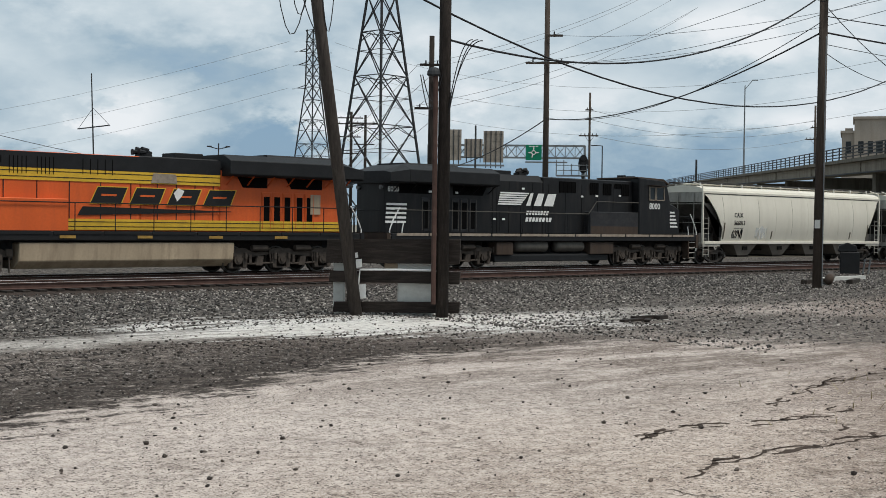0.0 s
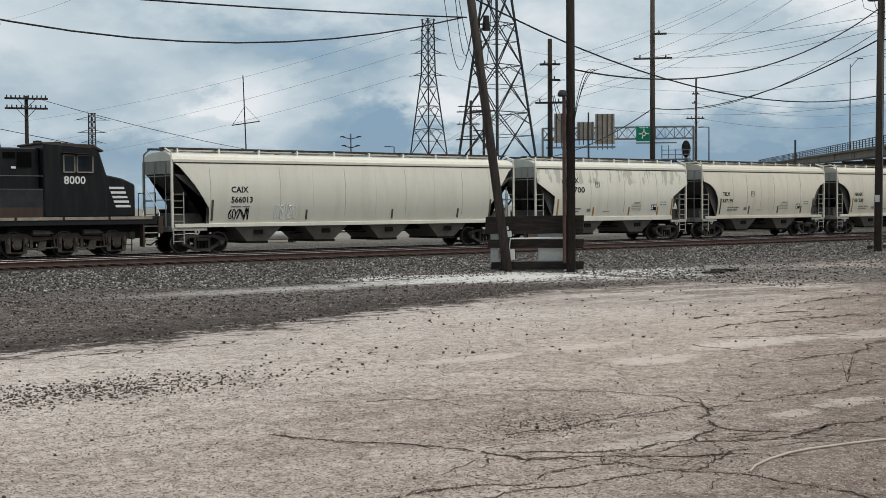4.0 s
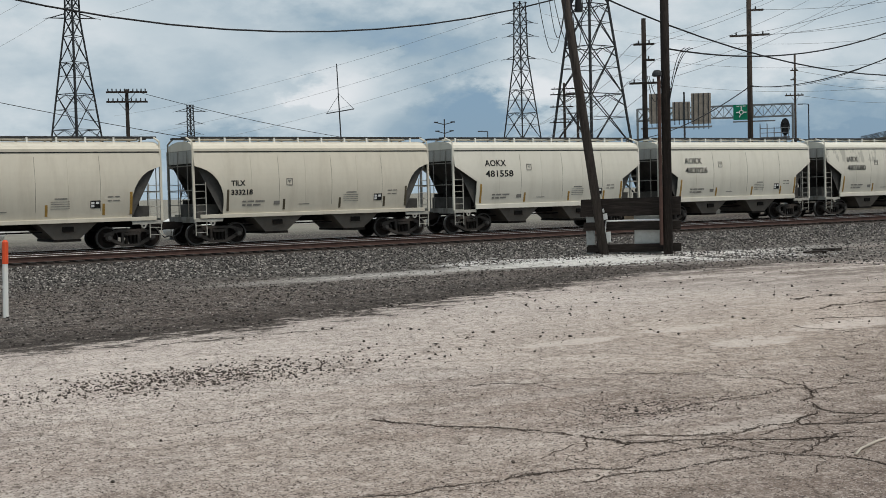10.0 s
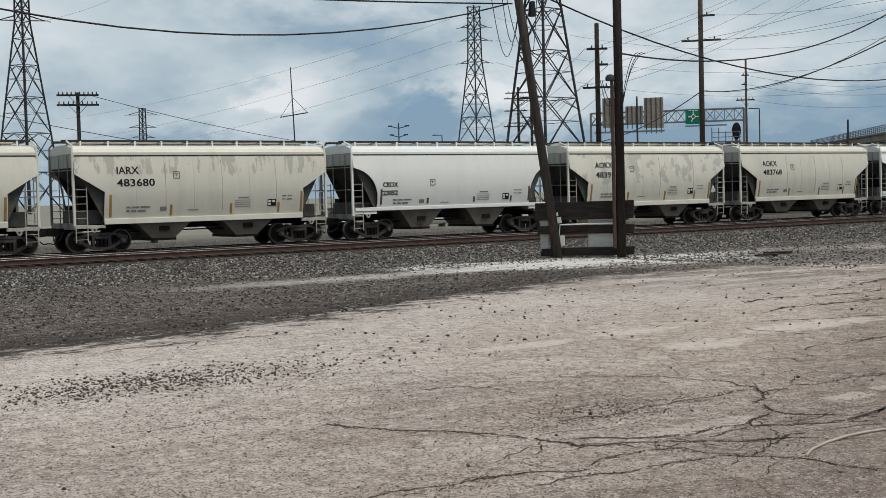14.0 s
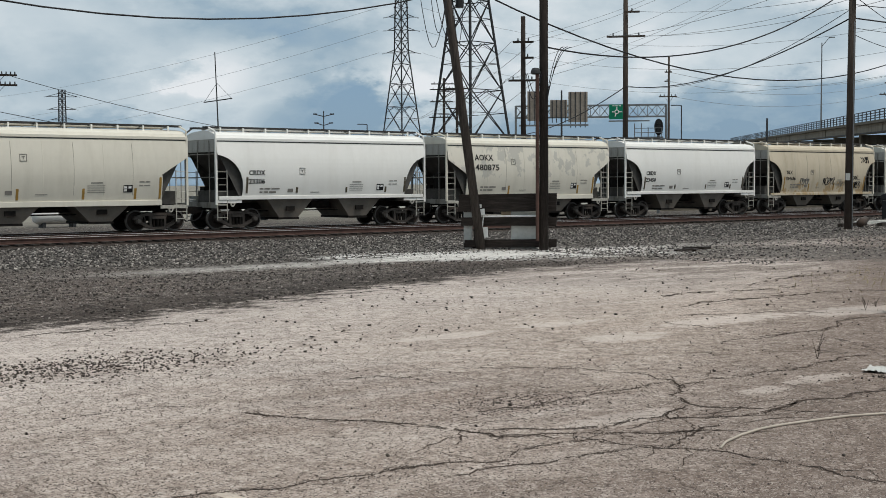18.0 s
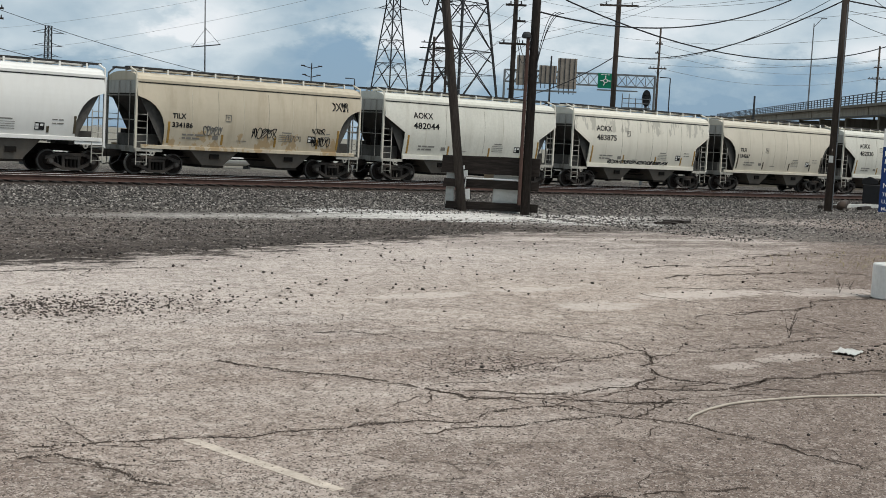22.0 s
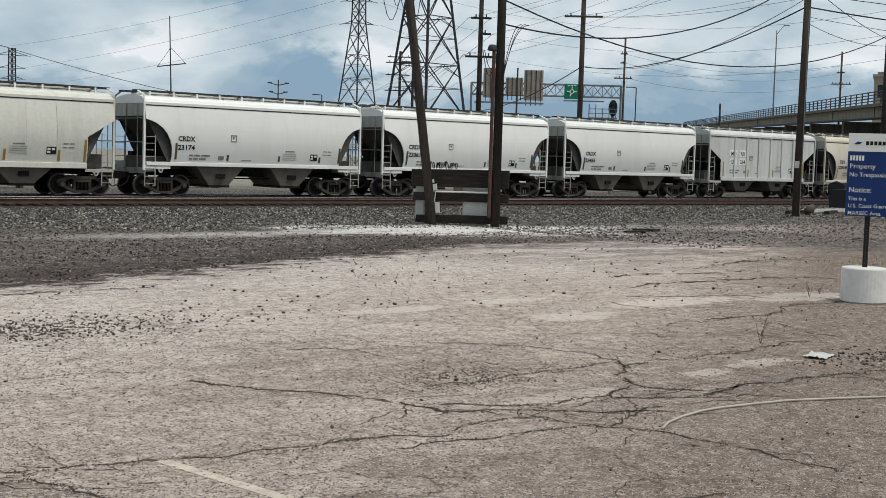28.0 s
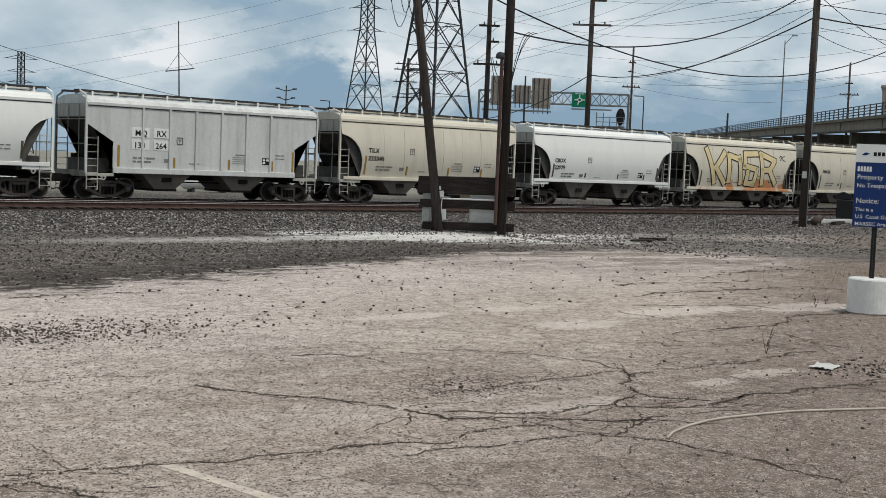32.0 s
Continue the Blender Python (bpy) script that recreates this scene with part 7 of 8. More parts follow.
def belly_cut(bm, y):
    for i in range(1, 14):
        bmesh.ops.bisect_plane(bm, geom=bm.verts[:] + bm.edges[:] + bm.faces[:], plane_co=(0, 0, 1.28 + 2.64 * i / 14), plane_no=(0, 0, 1))
    on_belly(bm, y)


def bow(me, z):
    for v in me.vertices:
        v.co.y -= belly_at(z + v.co.z)


for k, kind, mark_, number, extra in TRAIN:
    car = cars[k]
    if extra in FINISH:
        for o in car.children:
            if o.name.split(".")[0] in ("side_sheet",) or (extra in ("pale", "mural", "scrawled") and o.name.split(".")[0] in ("side_sill", "roof", "top_chord")):
                o.material_slots[0].link = "OBJECT"
                o.material_slots[0].material = FINISH[extra]
    if extra in EXTRA_LABEL:
        tagged(car, EXTRA_LABEL[extra])
    if kind in ("angular", "ribbed"):
        if k in (5, 6, 1, 11):
            for o in car.children:
                if o.name.split(".")[0] == "reflector_strip":
                    o.material_slots[0].link = "OBJECT"
                    o.material_slots[0].material = ochre
    if k in (3, 14, 23):
        for o in car.children:
            if o.name.split(".")[0] == "reflector_strip":
                o.material_slots[0].link = "OBJECT"
                o.material_slots[0].material = ochre
    if kind == "angular":
        rows_ = ((mark_, -3.98, 3.14, 0.31), (number, -3.98, 2.64, 0.31))
    elif kind == "ribbed":
        rows_ = ()
    elif kind == "wide":
        rows_ = ((mark_, -4.18, 2.40, 0.215), (number, -4.18, 2.02, 0.215))
    else:
        rows_ = ((mark_, -4.1, 2.46, 0.22), (number, -4.12, 2.08, 0.215))
    if extra == "mural":
        rows_ = ()
    for body, x, z, h in rows_:
        if body:
            y = side_y(kind, z + h / 2) - 0.004
            me = text_mesh(body, h, lettering, 0.003, width=1.0 if body.isalpha() else (1.27 if kind == "angular" else 1.12), bold=0.024 if kind == "angular" else 0.04)
            bow(me, z)
            part("reporting_mark" if body.isalpha() else "car_number", me, lettering, car, at=(x, -BELLY_W - 0.008, z))
    y = side_y(kind, 1.9) - 0.002
    if kind == "ribbed":
        for x, a, b_ in ((-3.58, "MQ", "130"), (-2.58, "RX", "264")):
            for z, body in ((2.72, a), (2.2, b_)):
                bm = bmesh.new()
                box(bm, x - 0.08, x + 0.72, y - 0.006, y - 0.001, z - 0.06, z + 0.36)
                part("number_panel", bm, signwhite, car)
                part("car_number", text_mesh(body, 0.26, lettering, 0.003), lettering, car, at=(x + (0.0 if len(body) > 2 else 0.05), y - 0.009, z))
    bars(car, "stencil_line", -3.6, 1.75, (0.18, 0.3, 0.42), 0.07, y)
    bars(car, "stencil_line", -3.6, 1.60, (0.15, 0.22, 0.35), 0.07, y)
    bars(car, "stencil_line", -2.15, 1.62, (0.28,), 0.16, y, faintgrey)
    bars(car, "stencil_line", -0.95, 1.60, (0.5,), 0.03, y)
    bars(car, "stencil_line", 1.35, 2.05, (0.5,), 0.05, y)
    for z in (1.95, 1.86, 1.77, 1.68):
        bars(car, "stencil_line", 1.2, z, (0.75,), 0.02, y)
    bars(car, "stencil_line", 3.45, 2.1, (0.22, 0.2), 0.04, y)
    bars(car, "stencil_line", 3.45, 1.95, (0.16, 0.26), 0.04, y)
    bm = bmesh.new()
    box(bm, 2.75, 3.15, y - 0.004, y, 1.68, 1.98)
    on_belly(bm, y)
    plate = part("data_panel", bm, lettering, car, "black data panel with pale cells")
    for dx, dz in ((0.03, 0.16), (0.22, 0.16), (0.03, 0.04)):
        bm = bmesh.new()
        box(bm, 2.75 + dx, 2.75 + dx + 0.13, y - 0.007, y - 0.0045, 1.68 + dz, 1.68 + dz + 0.09)
        on_belly(bm, y + 0.0005)
        part("data_cell", bm, whiteletter, plate)
    bm = bmesh.new()
    yb = side_y(kind, 2.9) - 0.004
    zq = 2.95 if kind == "angular" else 2.45
    for a, b_ in (((-1.55, zq), (-1.28, zq)), ((-1.28, zq), (-1.28, zq + 0.27)), ((-1.28, zq + 0.27), (-1.55, zq + 0.27)), ((-1.55, zq + 0.27), (-1.55, zq)), ((-1.48, zq + 0.18), (-1.35, zq + 0.18)), ((-1.415, zq + 0.18), (-1.415, zq + 0.08))):
        rod(bm, (a[0], yb, a[1]), (b_[0], yb, b_[1]), 0.012, square=True)
    on_belly(bm, yb)
    part("outlined_emblem", bm, faintgrey, car)
    if extra == "scrawled":
        scrawl(car, -0.2, 1.75, 1.3, 0.5, y - 0.006, 3, r=0.024)
        scrawl(car, 2.95, 2.1, 0.7, 0.25, y - 0.006, 4)
        scrawl(car, 3.0, 1.5, 1.0, 0.45, y - 0.006, 5, r=0.024)
        scrawl(car, -2.6, 1.8, 0.9, 0.4, y - 0.006, 6, faintgrey, 0.03)
        scrawl(car, 1.5, 1.65, 0.9, 0.35, y - 0.006, 8, faintgrey, 0.012)
        scrawl(car, 4.05, 3.15, 0.9, 0.5, side_y(kind, 3.3) - 0.006, 7, r=0.022)
    if extra == "tagged":
        scrawl(car, -3.2, 1.4, 2.4, 0.4, y - 0.006, 12, r=0.03, letters=8)
    if k == 16:
        scrawl(car, -2.9, 1.36, 5.0, 0.22, y - 0.02, 13, r=0.028, letters=18)
    if extra == "mural":
        yy = side_y(kind, 2.5) - 0.02
        strokes = (((-3.75, 3.6), (-2.9, 1.6)), ((-2.0, 3.45), (-2.95, 2.5)), ((-2.9, 2.5), (-1.9, 1.55)), ((-1.6, 3.3), (-1.5, 1.7)), ((-1.5, 3.3), (-0.55, 3.1)), ((-0.55, 3.2), (-0.25, 1.6)), ((0.1, 3.45), (1.35, 3.5)), ((0.0, 2.7), (1.25, 2.5)), ((0.1, 3.4), (0.0, 2.6)), ((1.3, 2.5), (1.1, 1.55)), ((0.35, 1.6), (1.1, 1.55)), ((0.35, 2.3), (0.3, 1.6)), ((1.75, 3.5), (2.0, 1.6)), ((1.8, 3.5), (3.2, 3.1)), ((3.2, 3.1), (2.7, 2.5)), ((2.7, 2.5), (1.95, 2.45)), ((2.6, 2.5), (3.4, 1.65)))
        for (xa, za_), (xb, zb_) in strokes:
            for rr, mt, off in ((0.23, lettering, 0.0), (0.165, muralfill, 0.012)):
                bm = bmesh.new()
                d_ = Vector((xb - xa, 0, zb_ - za_)).normalized()
                q = Vector((-d_.z, 0, d_.x)) * rr
                e_ = d_ * (rr * 0.8)
                A, B = Vector((xa, 0, za_)) - e_, Vector((xb, 0, zb_)) + e_
                prism(bm, [((A + q).x, (A + q).z), ((B + q).x, (B + q).z), ((B - q).x, (B - q).z), ((A - q).x, (A - q).z)], yy - off - 0.008, yy - off)
                belly_cut(bm, yy)
                part("graffiti_outline" if off == 0 else "graffiti_fill", bm, mt, car)
        scrawl(car, 3.75, 3.1, 0.6, 0.35, side_y(kind, 3.3) - 0.01, 21, r=0.03, letters=2)
# the long car
car = cars[0]
for body, z in (("CAIX", 2.62), ("566013", 2.18)):
    me = text_mesh(body, 0.26, lettering, 0.003, bold=0.035)
    bow(me, z)
    part("reporting_mark" if body.isalpha() else "car_number", me, lettering, car, at=(-6.72, -BELLY_W - 0.008, z))
scrawl(car, -6.85, 1.4, 1.0, 0.55, -1.585, 31, r=0.028)
scrawl(car, -4.6, 1.35, 1.2, 0.8, -1.585, 32, whiteletter, 0.02)
bars(car, "stencil_line", -6.72, 1.98, (0.5, 0.35), 0.05, -1.585)

# ---------------------------------------------------------------- cracks
crackmat = material("dark_crack_filling", (0.058, 0.044, 0.036), 0.95, var=0.35, scale=3, fine=40, bump=0.3, spec=0.05, dirt=(0.11, 0.085, 0.068), dirt_amount=0.5)
rndc = random.Random(5)


def fractal(pts, depth, amp):
    for _ in range(depth):
        out = [pts[0]]
        for a, b in zip(pts, pts[1:]):
            n_ = ((a[0] + b[0]) / 2 - (b[1] - a[1]) * rndc.uniform(-amp, amp), (a[1] + b[1]) / 2 + (b[0] - a[0]) * rndc.uniform(-amp, amp))
            out += [n_, b]
        pts = out
    return pts


def crack_into(bm, pts, width, depth=4, gaps=0.0):
    """A ragged strip along pts whose two edges wander apart and together; gaps: the share that has healed over."""
    p = fractal(pts, depth, 0.17)
    last, open_ = None, True
    for i, q in enumerate(p):
        a, b = p[max(i - 1, 0)], p[min(i + 1, len(p) - 1)]
        dx, dy = b[0] - a[0], b[1] - a[1]
        l = math.hypot(dx, dy) or 1
        thin = 0.25 if i in (0, len(p) - 1) else 1
        wl, wr = [width * (0.25 + rndc.random() ** 2 * 1.3) * thin for _ in (0, 1)]
        pair = (bm.verts.new((q[0] - dy / l * wl, q[1] + dx / l * wl, 0.004)), bm.verts.new((q[0] + dy / l * wr, q[1] - dx / l * wr, 0.004)))
        if i % 4 == 0:
            open_ = rndc.random() >= gaps
        if last and open_:
            bm.faces.new((last[0], last[1], pair[1], pair[0]))
        last = pair
    return p


# the long cracks, placed to fit the camera's view: half width, healed share, way
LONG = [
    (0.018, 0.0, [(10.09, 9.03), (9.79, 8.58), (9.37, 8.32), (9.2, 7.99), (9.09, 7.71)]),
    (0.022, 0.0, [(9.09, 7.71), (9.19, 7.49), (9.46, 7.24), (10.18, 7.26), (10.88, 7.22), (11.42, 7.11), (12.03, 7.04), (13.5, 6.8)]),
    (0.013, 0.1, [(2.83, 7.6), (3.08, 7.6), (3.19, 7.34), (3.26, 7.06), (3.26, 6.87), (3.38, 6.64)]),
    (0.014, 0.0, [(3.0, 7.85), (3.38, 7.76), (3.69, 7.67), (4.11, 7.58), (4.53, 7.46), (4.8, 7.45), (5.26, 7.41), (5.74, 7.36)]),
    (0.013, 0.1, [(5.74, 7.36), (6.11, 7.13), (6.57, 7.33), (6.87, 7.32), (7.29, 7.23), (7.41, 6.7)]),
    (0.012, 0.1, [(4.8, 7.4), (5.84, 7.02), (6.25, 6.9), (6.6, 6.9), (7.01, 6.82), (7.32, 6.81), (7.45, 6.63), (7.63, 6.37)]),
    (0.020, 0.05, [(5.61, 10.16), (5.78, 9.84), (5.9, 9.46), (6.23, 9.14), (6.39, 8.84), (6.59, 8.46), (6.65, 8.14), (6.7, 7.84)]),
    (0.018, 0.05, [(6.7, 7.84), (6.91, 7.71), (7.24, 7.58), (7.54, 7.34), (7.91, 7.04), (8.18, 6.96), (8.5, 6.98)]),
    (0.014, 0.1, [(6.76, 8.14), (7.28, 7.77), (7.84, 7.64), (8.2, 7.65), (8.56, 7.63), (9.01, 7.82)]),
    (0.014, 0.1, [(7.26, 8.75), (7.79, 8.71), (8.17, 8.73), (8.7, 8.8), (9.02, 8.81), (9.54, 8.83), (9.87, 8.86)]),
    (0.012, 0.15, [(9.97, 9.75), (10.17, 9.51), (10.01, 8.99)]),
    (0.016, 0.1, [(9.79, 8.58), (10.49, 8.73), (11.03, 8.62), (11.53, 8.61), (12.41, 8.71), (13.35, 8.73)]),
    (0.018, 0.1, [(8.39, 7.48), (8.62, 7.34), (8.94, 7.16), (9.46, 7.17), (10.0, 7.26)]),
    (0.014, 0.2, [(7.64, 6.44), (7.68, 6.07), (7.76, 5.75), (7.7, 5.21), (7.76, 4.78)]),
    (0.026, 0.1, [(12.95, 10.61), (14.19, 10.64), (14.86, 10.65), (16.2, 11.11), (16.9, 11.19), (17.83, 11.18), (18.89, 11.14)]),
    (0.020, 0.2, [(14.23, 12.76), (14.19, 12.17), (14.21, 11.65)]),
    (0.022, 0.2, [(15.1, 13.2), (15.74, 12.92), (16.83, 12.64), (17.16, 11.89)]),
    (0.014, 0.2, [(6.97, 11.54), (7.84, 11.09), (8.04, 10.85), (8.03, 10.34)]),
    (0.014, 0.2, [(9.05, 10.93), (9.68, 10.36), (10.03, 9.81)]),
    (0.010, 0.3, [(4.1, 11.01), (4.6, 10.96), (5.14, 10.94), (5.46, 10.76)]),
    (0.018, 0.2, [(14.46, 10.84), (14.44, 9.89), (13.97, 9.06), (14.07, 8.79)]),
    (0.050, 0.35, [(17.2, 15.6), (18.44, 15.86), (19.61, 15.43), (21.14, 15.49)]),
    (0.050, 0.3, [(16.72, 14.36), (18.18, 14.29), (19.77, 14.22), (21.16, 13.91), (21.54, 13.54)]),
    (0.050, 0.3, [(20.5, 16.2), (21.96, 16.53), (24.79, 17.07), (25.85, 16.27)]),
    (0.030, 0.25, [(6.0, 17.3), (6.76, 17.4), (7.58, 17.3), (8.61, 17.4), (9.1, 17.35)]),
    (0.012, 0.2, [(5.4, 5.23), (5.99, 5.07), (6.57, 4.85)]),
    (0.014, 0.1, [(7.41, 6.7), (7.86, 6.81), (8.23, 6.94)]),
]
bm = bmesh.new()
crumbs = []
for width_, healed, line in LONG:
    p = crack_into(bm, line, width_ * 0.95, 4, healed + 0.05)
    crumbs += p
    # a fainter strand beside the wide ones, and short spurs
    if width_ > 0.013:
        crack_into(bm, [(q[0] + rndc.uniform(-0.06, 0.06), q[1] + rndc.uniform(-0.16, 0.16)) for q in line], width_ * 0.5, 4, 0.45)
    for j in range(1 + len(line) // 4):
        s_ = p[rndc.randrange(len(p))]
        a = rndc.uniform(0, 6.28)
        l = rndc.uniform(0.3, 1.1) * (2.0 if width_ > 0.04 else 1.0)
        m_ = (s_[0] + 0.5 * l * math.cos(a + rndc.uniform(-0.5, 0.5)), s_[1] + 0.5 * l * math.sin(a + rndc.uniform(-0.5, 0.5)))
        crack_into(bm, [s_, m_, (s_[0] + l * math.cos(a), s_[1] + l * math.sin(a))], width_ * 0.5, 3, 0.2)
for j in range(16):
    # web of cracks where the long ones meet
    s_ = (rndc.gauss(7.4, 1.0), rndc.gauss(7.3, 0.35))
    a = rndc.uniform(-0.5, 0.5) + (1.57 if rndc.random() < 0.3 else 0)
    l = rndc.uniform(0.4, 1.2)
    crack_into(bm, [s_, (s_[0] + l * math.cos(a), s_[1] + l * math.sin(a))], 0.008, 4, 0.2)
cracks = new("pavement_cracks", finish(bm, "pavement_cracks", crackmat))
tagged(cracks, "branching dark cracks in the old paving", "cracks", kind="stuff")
paintline = material("faded_white_road_paint", (0.50, 0.43, 0.36), 0.85, var=0.25, scale=6, fine=50, bump=0.2, dirt=(0.26, 0.21, 0.175), dirt_amount=0.8)
bm = bmesh.new()
box(bm, 0, 1.55, -0.05, 0.05, -0.02, 0.003)
pl = new("faded_parking_line", finish(bm, "faded_parking_line", paintline))
pl.matrix_basis = pose(4.0, 7.6, 0, 0, 0, -82)
tagged(pl, "faded white parking line on the paving", "road marking", kind="structure")


# ---------------------------------------------------------------- loose stones
def stones(name, label, mat, places, seed):
    """Many small broken stones in one mesh; places: rows of x, y, size."""
    rng = np.random.default_rng(seed)
    g = (1 + 5 ** 0.5) / 2
    base = np.array([(-1, g, 0), (1, g, 0), (-1, -g, 0), (1, -g, 0), (0, -1, g), (0, 1, g), (0, -1, -g), (0, 1, -g), (g, 0, -1), (g, 0, 1), (-g, 0, -1), (-g, 0, 1)]) / 1.9
    tri = np.array([(0, 11, 5), (0, 5, 1), (0, 1, 7), (0, 7, 10), (0, 10, 11), (1, 5, 9), (5, 11, 4), (11, 10, 2), (10, 7, 6), (7, 1, 8), (3, 9, 4), (3, 4, 2), (3, 2, 6), (3, 6, 8), (3, 8, 9), (4, 9, 5), (2, 4, 11), (6, 2, 10), (8, 6, 7), (9, 8, 1)])
    n = len(places)
    v = base[None] * rng.uniform(0.62, 1.25, (n, 12, 1)) * rng.uniform(0.7, 1.3, (n, 1, 3)) * np.array((1, 1, 0.72))
    a = rng.uniform(0, 2 * np.pi, n)
    c, s = np.cos(a)[:, None], np.sin(a)[:, None]
    v = np.stack((v[..., 0] * c - v[..., 1] * s, v[..., 0] * s + v[..., 1] * c, v[..., 2]), -1)
    v = v * places[:, 2][:, None, None] * 0.5
    v[..., 0] += places[:, 0][:, None]
    v[..., 1] += places[:, 1][:, None]
    v[..., 2] += places[:, 2][:, None] * 0.22
    f = (tri[None] + 12 * np.arange(n)[:, None, None]).reshape(-1, 3)
    me = bpy.data.meshes.new(name)
    me.from_pydata(v.reshape(-1, 3).tolist(), [], f.tolist())
    me.materials.append(mat)
    return tagged(new(name, me), label, "stones", kind="stuff")


def stone_material(name, lo, hi):
    m = bpy.data.materials.new(name)
    m.use_nodes = True
    nt = m.node_tree
    b = nt.nodes["Principled BSDF"]
    r = N(nt, "ShaderNodeNewGeometry").outputs["Random Per Island"]
    n = noise_at(nt, N(nt, "ShaderNodeTexCoord").outputs["Object"], 30.0, 3.0)
    c = mix(nt, M(nt, "POWER", r, 3.0), lo, hi)
    c = mix(nt, M(nt, "MULTIPLY", n, 0.4), c, [q * 0.5 for q in lo])
    nt.links.new(c, b.inputs["Base Color"])
    b.inputs["Roughness"].default_value = 0.9
    return m


ballast_mat = stone_material("grey_ballast_stone", (0.022, 0.019, 0.017), (0.58, 0.53, 0.48))
dark_stone = stone_material("dark_loose_stone", (0.034, 0.026, 0.021), (0.16, 0.128, 0.106))
rng = np.random.default_rng(11)
n = 34000
u = rng.uniform(0, 1, n)
px = 4 + 78 * u ** 1.35
py = rng.uniform(29.5, 41.6, n)
keep = py > 30.6 + 0.6 * np.sin(px * 0.7)
stones("ballast_stones", "loose grey crushed stone beside the track", ballast_mat, np.column_stack((px, py, rng.uniform(0.03, 0.08, n)))[keep], 1)
n = 17000
px = 3.0 + 24.0 * rng.uniform(0, 1, n)
py = 18.0 + 13.5 * rng.uniform(0, 1, n) ** 0.7
keep = (py > 18.3 + np.clip((px - 7) * 0.36, 0, 4.8)) & ~((px > 12.5) & (np.abs(py - 28.0) < 1.1) & (rng.uniform(0, 1, n) < 0.85))
stones("mud_stones", "scattered stones and clods in the black mud", stone_material("mud_stone", (0.02, 0.0155, 0.0125), (0.42, 0.375, 0.34)), np.column_stack((px, py, 0.012 + 0.05 * rng.uniform(0, 1, n) ** 2.2))[keep], 2)
n = 4200
px = rng.uniform(2.2, 32.0, n)
py = rng.uniform(5.0, 24.0, n) * np.sqrt(rng.uniform(0.1, 1, n))
size = np.where(rng.uniform(0, 1, n) < 0.06, rng.uniform(0.02, 0.04, n), rng.uniform(0.006, 0.022, n))
stones("loose_pebbles", "small dark pebbles scattered over the paving", dark_stone, np.column_stack((px, py, size)), 3)
n = 1800
px, py = rng.normal(5.4, 1.25, n), rng.normal(13.9, 0.5, n)
stones("rubble_patch", "low patch of dark rubble on the paving", dark_stone, np.column_stack((px, py, rng.uniform(0.012, 0.044, n) * rng.uniform(0.4, 1.1, n))), 4)
pc = np.array([tuple(p)[:2] for p in crumbs])
pc = pc[rng.integers(0, len(pc), 6500)] + rng.normal(0, 0.03, (6500, 2)) * rng.uniform(0.2, 1.3, (6500, 1))
stones("crack_crumbs", "dark crumbs of broken paving along the cracks", dark_stone, np.column_stack((pc, rng.uniform(0.003, 0.013, 6500))), 8)
n = 400
px = rng.uniform(8.0, 26.0, n)
py = 12.0 + rng.beta(1.6, 1.3, n) * (np.clip(18.0 + (px - 8) * 0.43, 17.5, 23.5) - 12.0)
stones("dark_clods", "dark clods of earth scattered over the pale dust", dark_stone, np.column_stack((px, py, 0.018 + 0.045 * rng.uniform(0, 1, n) ** 2)), 9)
n = 900
px, py = rng.normal(7.9, 0.55, n), rng.normal(8.9, 0.35, n)
stones("grit_patch", "patch of dark grit beside the cracks", dark_stone, np.column_stack((px, py, rng.uniform(0.006, 0.02, n))), 5)
n = 13000
px = 26 + 34 * rng.uniform(0, 1, n) ** 1.5
py = 19.5 + 14.5 * rng.beta(1.8, 1.7, n)
stones("scattered_gravel", "thin scatter of gravel over pale dust", ballast_mat, np.column_stack((px, py, 0.022 + 0.055 * rng.uniform(0, 1, n) ** 2.5)), 6)
# exposed aggregate of the old top coat: pale and dark chips, eight faces each
n = 45000
dist = 6.2 * (15.0 / 6.2) ** (rng.uniform(0, 1, n) ** 1.5)
side = np.radians(rng.uniform(12.0, 61.0, n))
px, py = dist * np.sin(side), dist * np.cos(side)
keep = py < 17.4 + np.clip((px - 7) * 0.36, 0, 4.8)
size = (0.0040 + 0.006 * rng.uniform(0, 1, n) ** 3) * (dist / 9.0) ** 0.5
chips_ = np.column_stack((px, py, size))[keep]
base = np.array([(1, 0, 0), (0, 1, 0), (-1, 0, 0), (0, -1, 0), (0, 0, 1), (0, 0, -1)], float)
tri = np.array([(0, 1, 4), (1, 2, 4), (2, 3, 4), (3, 0, 4), (1, 0, 5), (2, 1, 5), (3, 2, 5), (0, 3, 5)])
n = len(chips_)
v = base[None] * rng.uniform(0.6, 1.3, (n, 6, 1)) * np.array((1, 1, 0.8)) * chips_[:, 2][:, None, None]
v[..., 0] += chips_[:, 0][:, None]
v[..., 1] += chips_[:, 1][:, None]
v[..., 2] += chips_[:, 2][:, None] * 0.15
me = bpy.data.meshes.new("exposed_aggregate")
me.from_pydata(v.reshape(-1, 3).tolist(), [], (tri[None] + 6 * np.arange(n)[:, None, None]).reshape(-1, 3).tolist())
me.materials.append(stone_material("mixed_aggregate_chips", (0.09, 0.068, 0.055), (0.62, 0.545, 0.48)))
tagged(new("exposed_aggregate", me), "fine pale and dark stone chips worn out of the paving", "stones", kind="stuff")
n = 160
px, py = rng.normal(12.9, 0.5, n), rng.normal(7.6, 0.22, n)
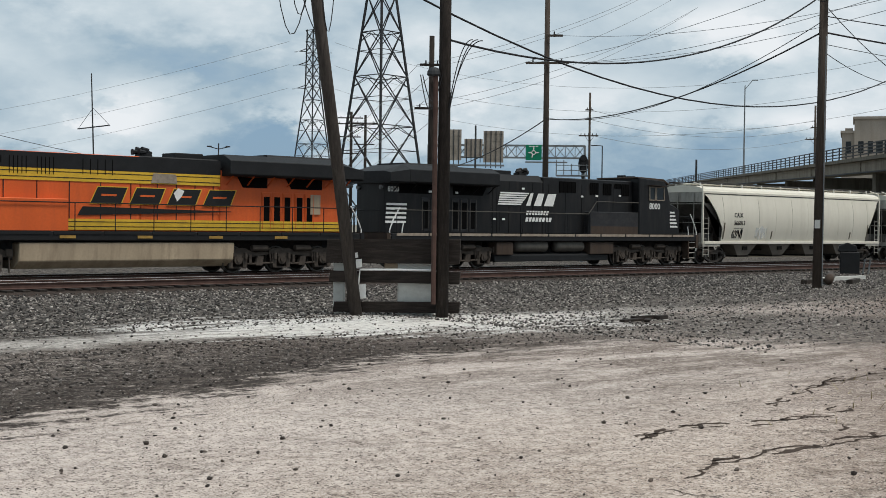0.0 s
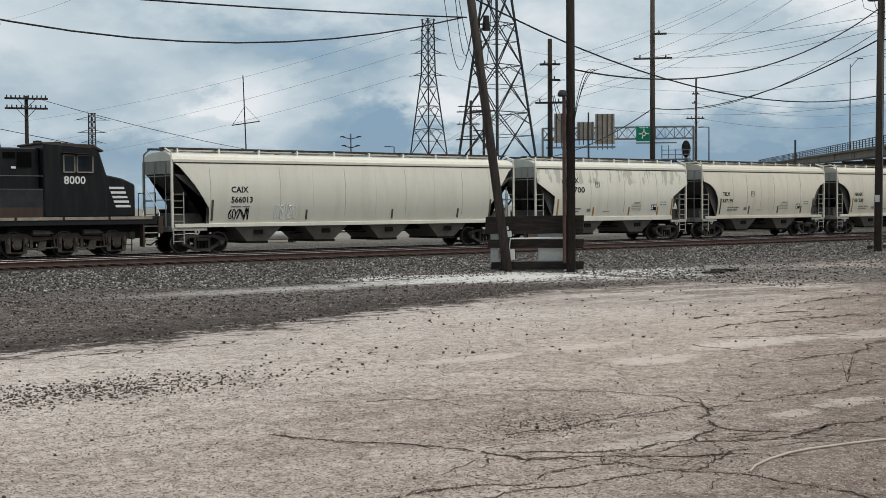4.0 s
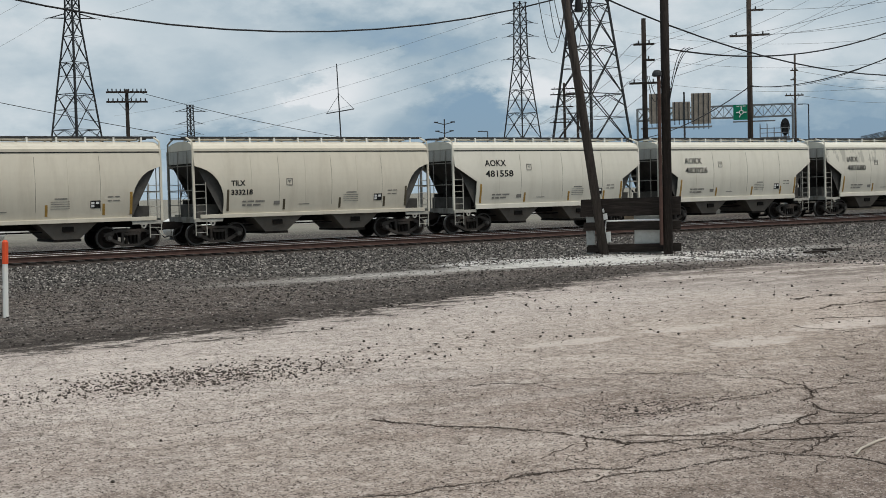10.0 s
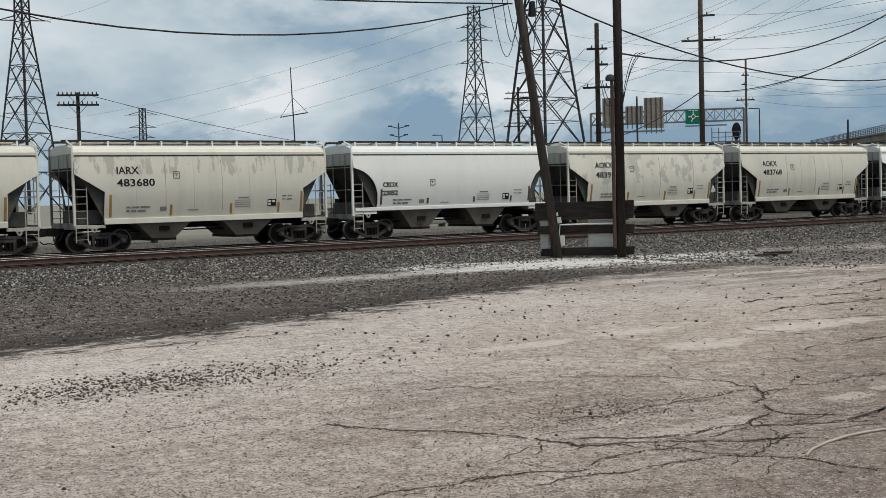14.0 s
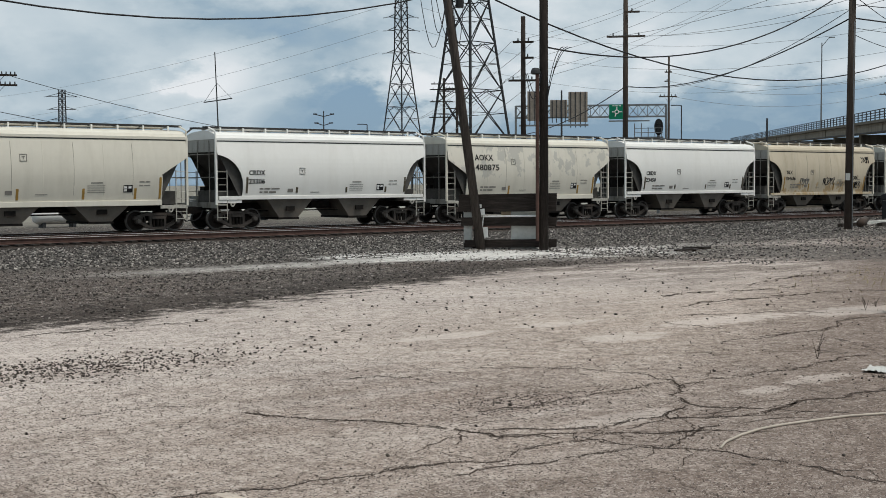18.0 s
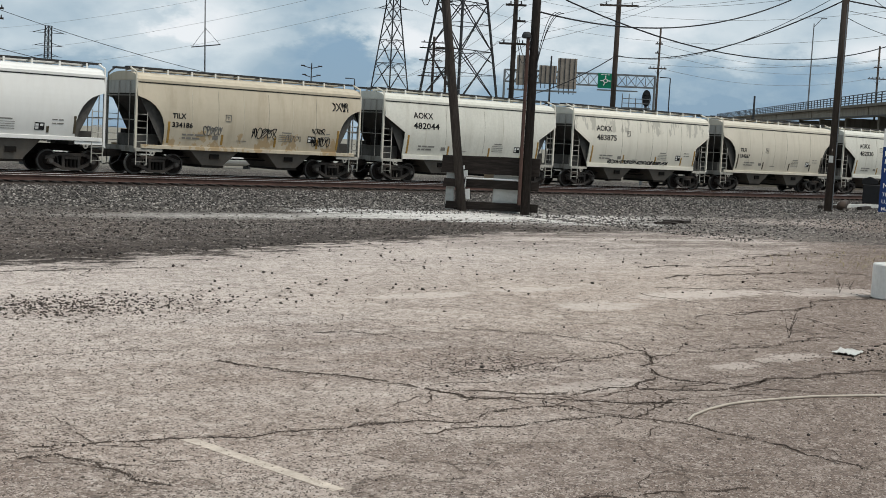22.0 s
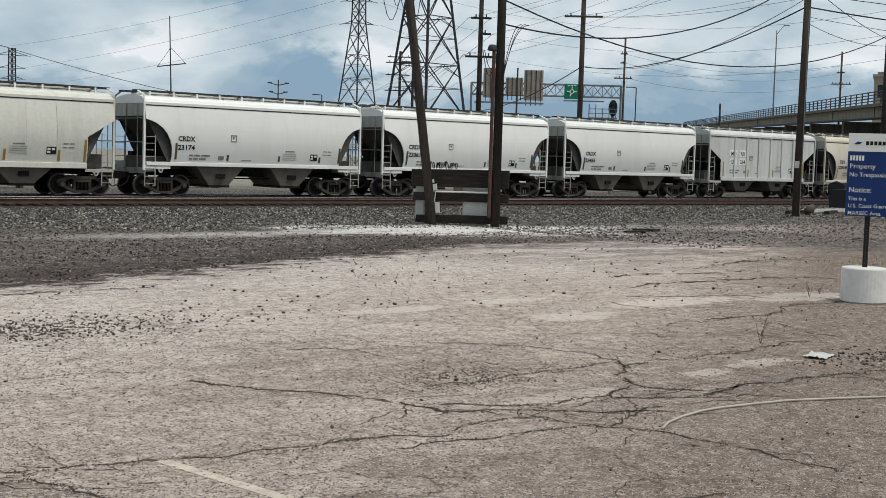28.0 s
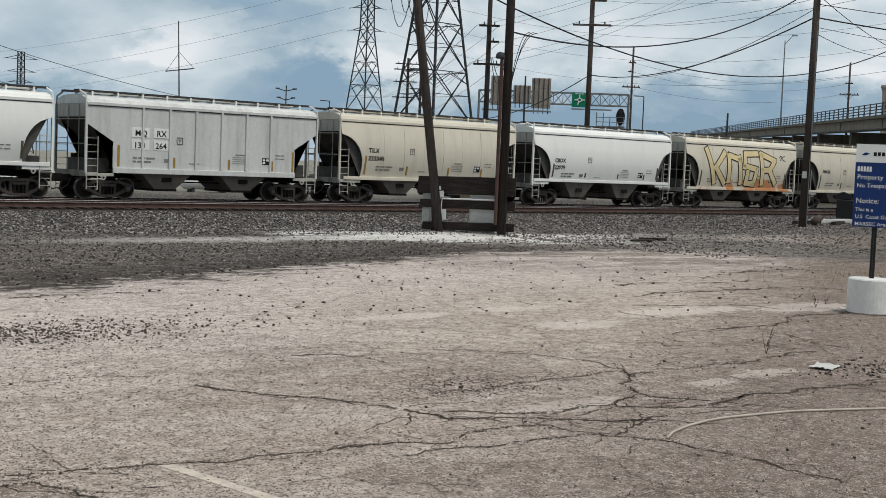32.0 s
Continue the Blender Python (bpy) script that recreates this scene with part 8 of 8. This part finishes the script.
stones("litter_gravel", "small heap of gravel by the litter", dark_stone, np.column_stack((px, py, rng.uniform(0.012, 0.045, n))), 7)

# dry weeds beyond the notice board
straw = material("dry_grass_straw", (0.30, 0.25, 0.13), 0.8, var=0.3, scale=4, fine=20, bump=0)
rndw = random.Random(9)
bm = bmesh.new()
for i in range(700):
    x, y = rndw.gauss(26.5, 2.6), rndw.gauss(15.2, 0.9)
    h, a, l = rndw.uniform(0.03, 0.14), rndw.uniform(0, 6.28), rndw.uniform(0.03, 0.16)
    w_ = rndw.uniform(0.004, 0.009)
    c_, s_ = math.cos(a), math.sin(a)
    v = [bm.verts.new((x - s_ * w_, y + c_ * w_, 0)), bm.verts.new((x + s_ * w_, y - c_ * w_, 0)), bm.verts.new((x + c_ * l, y + s_ * l, h))]
    bm.faces.new(v)
tagged(new("dry_grass", finish(bm, "dry_grass", straw)), "patch of dry straw-coloured weeds behind the notice board", "weeds", kind="stuff")
for x, y, h in ((12.6, 8.9, 0.32), (18.0, 11.8, 0.3), (18.6, 12.0, 0.2)):
    t = thing("dry_weed", "bare dry weed stalk in a crack", "weed", (x, y, 0), 0, "dry weeds")
    for k in range(7):
        bm = bmesh.new()
        a, l = rndw.uniform(0, 6.28), rndw.uniform(0.3, 1.0) * h
        rod(bm, (0, 0, 0 if k < 3 else h * 0.3), (0.35 * l * math.cos(a), 0.35 * l * math.sin(a), l), 0.004, 0.002, n=5)
        part("stalk", bm, polegrey, t)

# ---------------------------------------------------------------- ties
bm = bmesh.new()
box(bm, -0.115, 0.115, -1.3, 1.3, -0.15, 0.0)
tie_mesh = finish(bm, "tie", tiewood, bevel=0.01)
for j, t in enumerate(tracks):
    for i in range(250 if j == 0 else 120):
        part("tie", tie_mesh, tiewood, t, at=pose(-2 + 0.52 * i if j == 0 else 4 + 0.6 * i, rndw.uniform(-0.05, 0.05), rndw.uniform(0.01, 0.03) + (0.05 if j == 0 else 0.0), 0, 0, rndw.uniform(-1.5, 1.5)))


# ---------------------------------------------------------------- what moves
def rolling(radius, dx):
    """The turning of one wheelset, in its bogie's space."""
    step = 2
    n = int(32 * FPS / step)
    a = math.degrees(SPEED * step / FPS / radius)
    return [(i * step / FPS, pose(dx, 0, radius, 0, -a * i, 0)) for i in range(n + 1)]


def motions():
    stops = (0.0, 8.0, 16.0, 24.0, 32.0)
    for k, car in cars.items():
        x0 = START[k] if k in START else 77.24 + GAP * k
        turn = TURNED.get(k, 0)
        walk(car, [(t, pose(x0 - SPEED * t, TRACK, RAIL, 0, 0, turn)) for t in stops])
    # the truck drives level behind the train, then climbs, timed to the camera's view
    drive = [(0.0, -30.0), (4.0, -16.0), (6.0, 0.0), (7.0, 12.0), (8.0, 27.0), (9.0, 47.0), (10.0, 66.0), (11.0, 79.5), (11.5, 84.0), (12.0, 87.7), (12.5, 92.4), (13.0, 97.5), (14.0, 108.0), (20.0, 171.0), (28.0, 255.0), (32.0, 257.0)]
    walk(dump_truck, [(t, pose(x, 67.0, max(0.0, (x - 68.0) * 0.095), 0, -5.4 if x > 72 else 0)) for t, x in drive])
    # alike wheelsets share one turning
    for radius in (0.457, 0.533):
        done = {}
        for bogie_part in [o for o in bpy.data.objects if o.name.split(".")[0] == "wheelset" and abs(o.location.z - radius) < 0.01]:
            back = bool(bogie_part.parent.parent and TURNED.get(bogie_part.parent.parent.get("number", 0), 0))
            key = (round(bogie_part.location.x, 2), back)
            if key not in done:
                rows = rolling(radius, key[0])
                if back:
                    rows = [(t, pose(key[0], 0, radius) @ m.inverted().to_quaternion().to_matrix().to_4x4()) for t, m in rows]
                walk(bogie_part, rows)
                done[key] = bogie_part.animation_data
            else:
                bogie_part.rotation_mode = "QUATERNION"
                bogie_part.animation_data_create().action = done[key].action
                bogie_part.animation_data.action_slot = done[key].action_slot


motions()
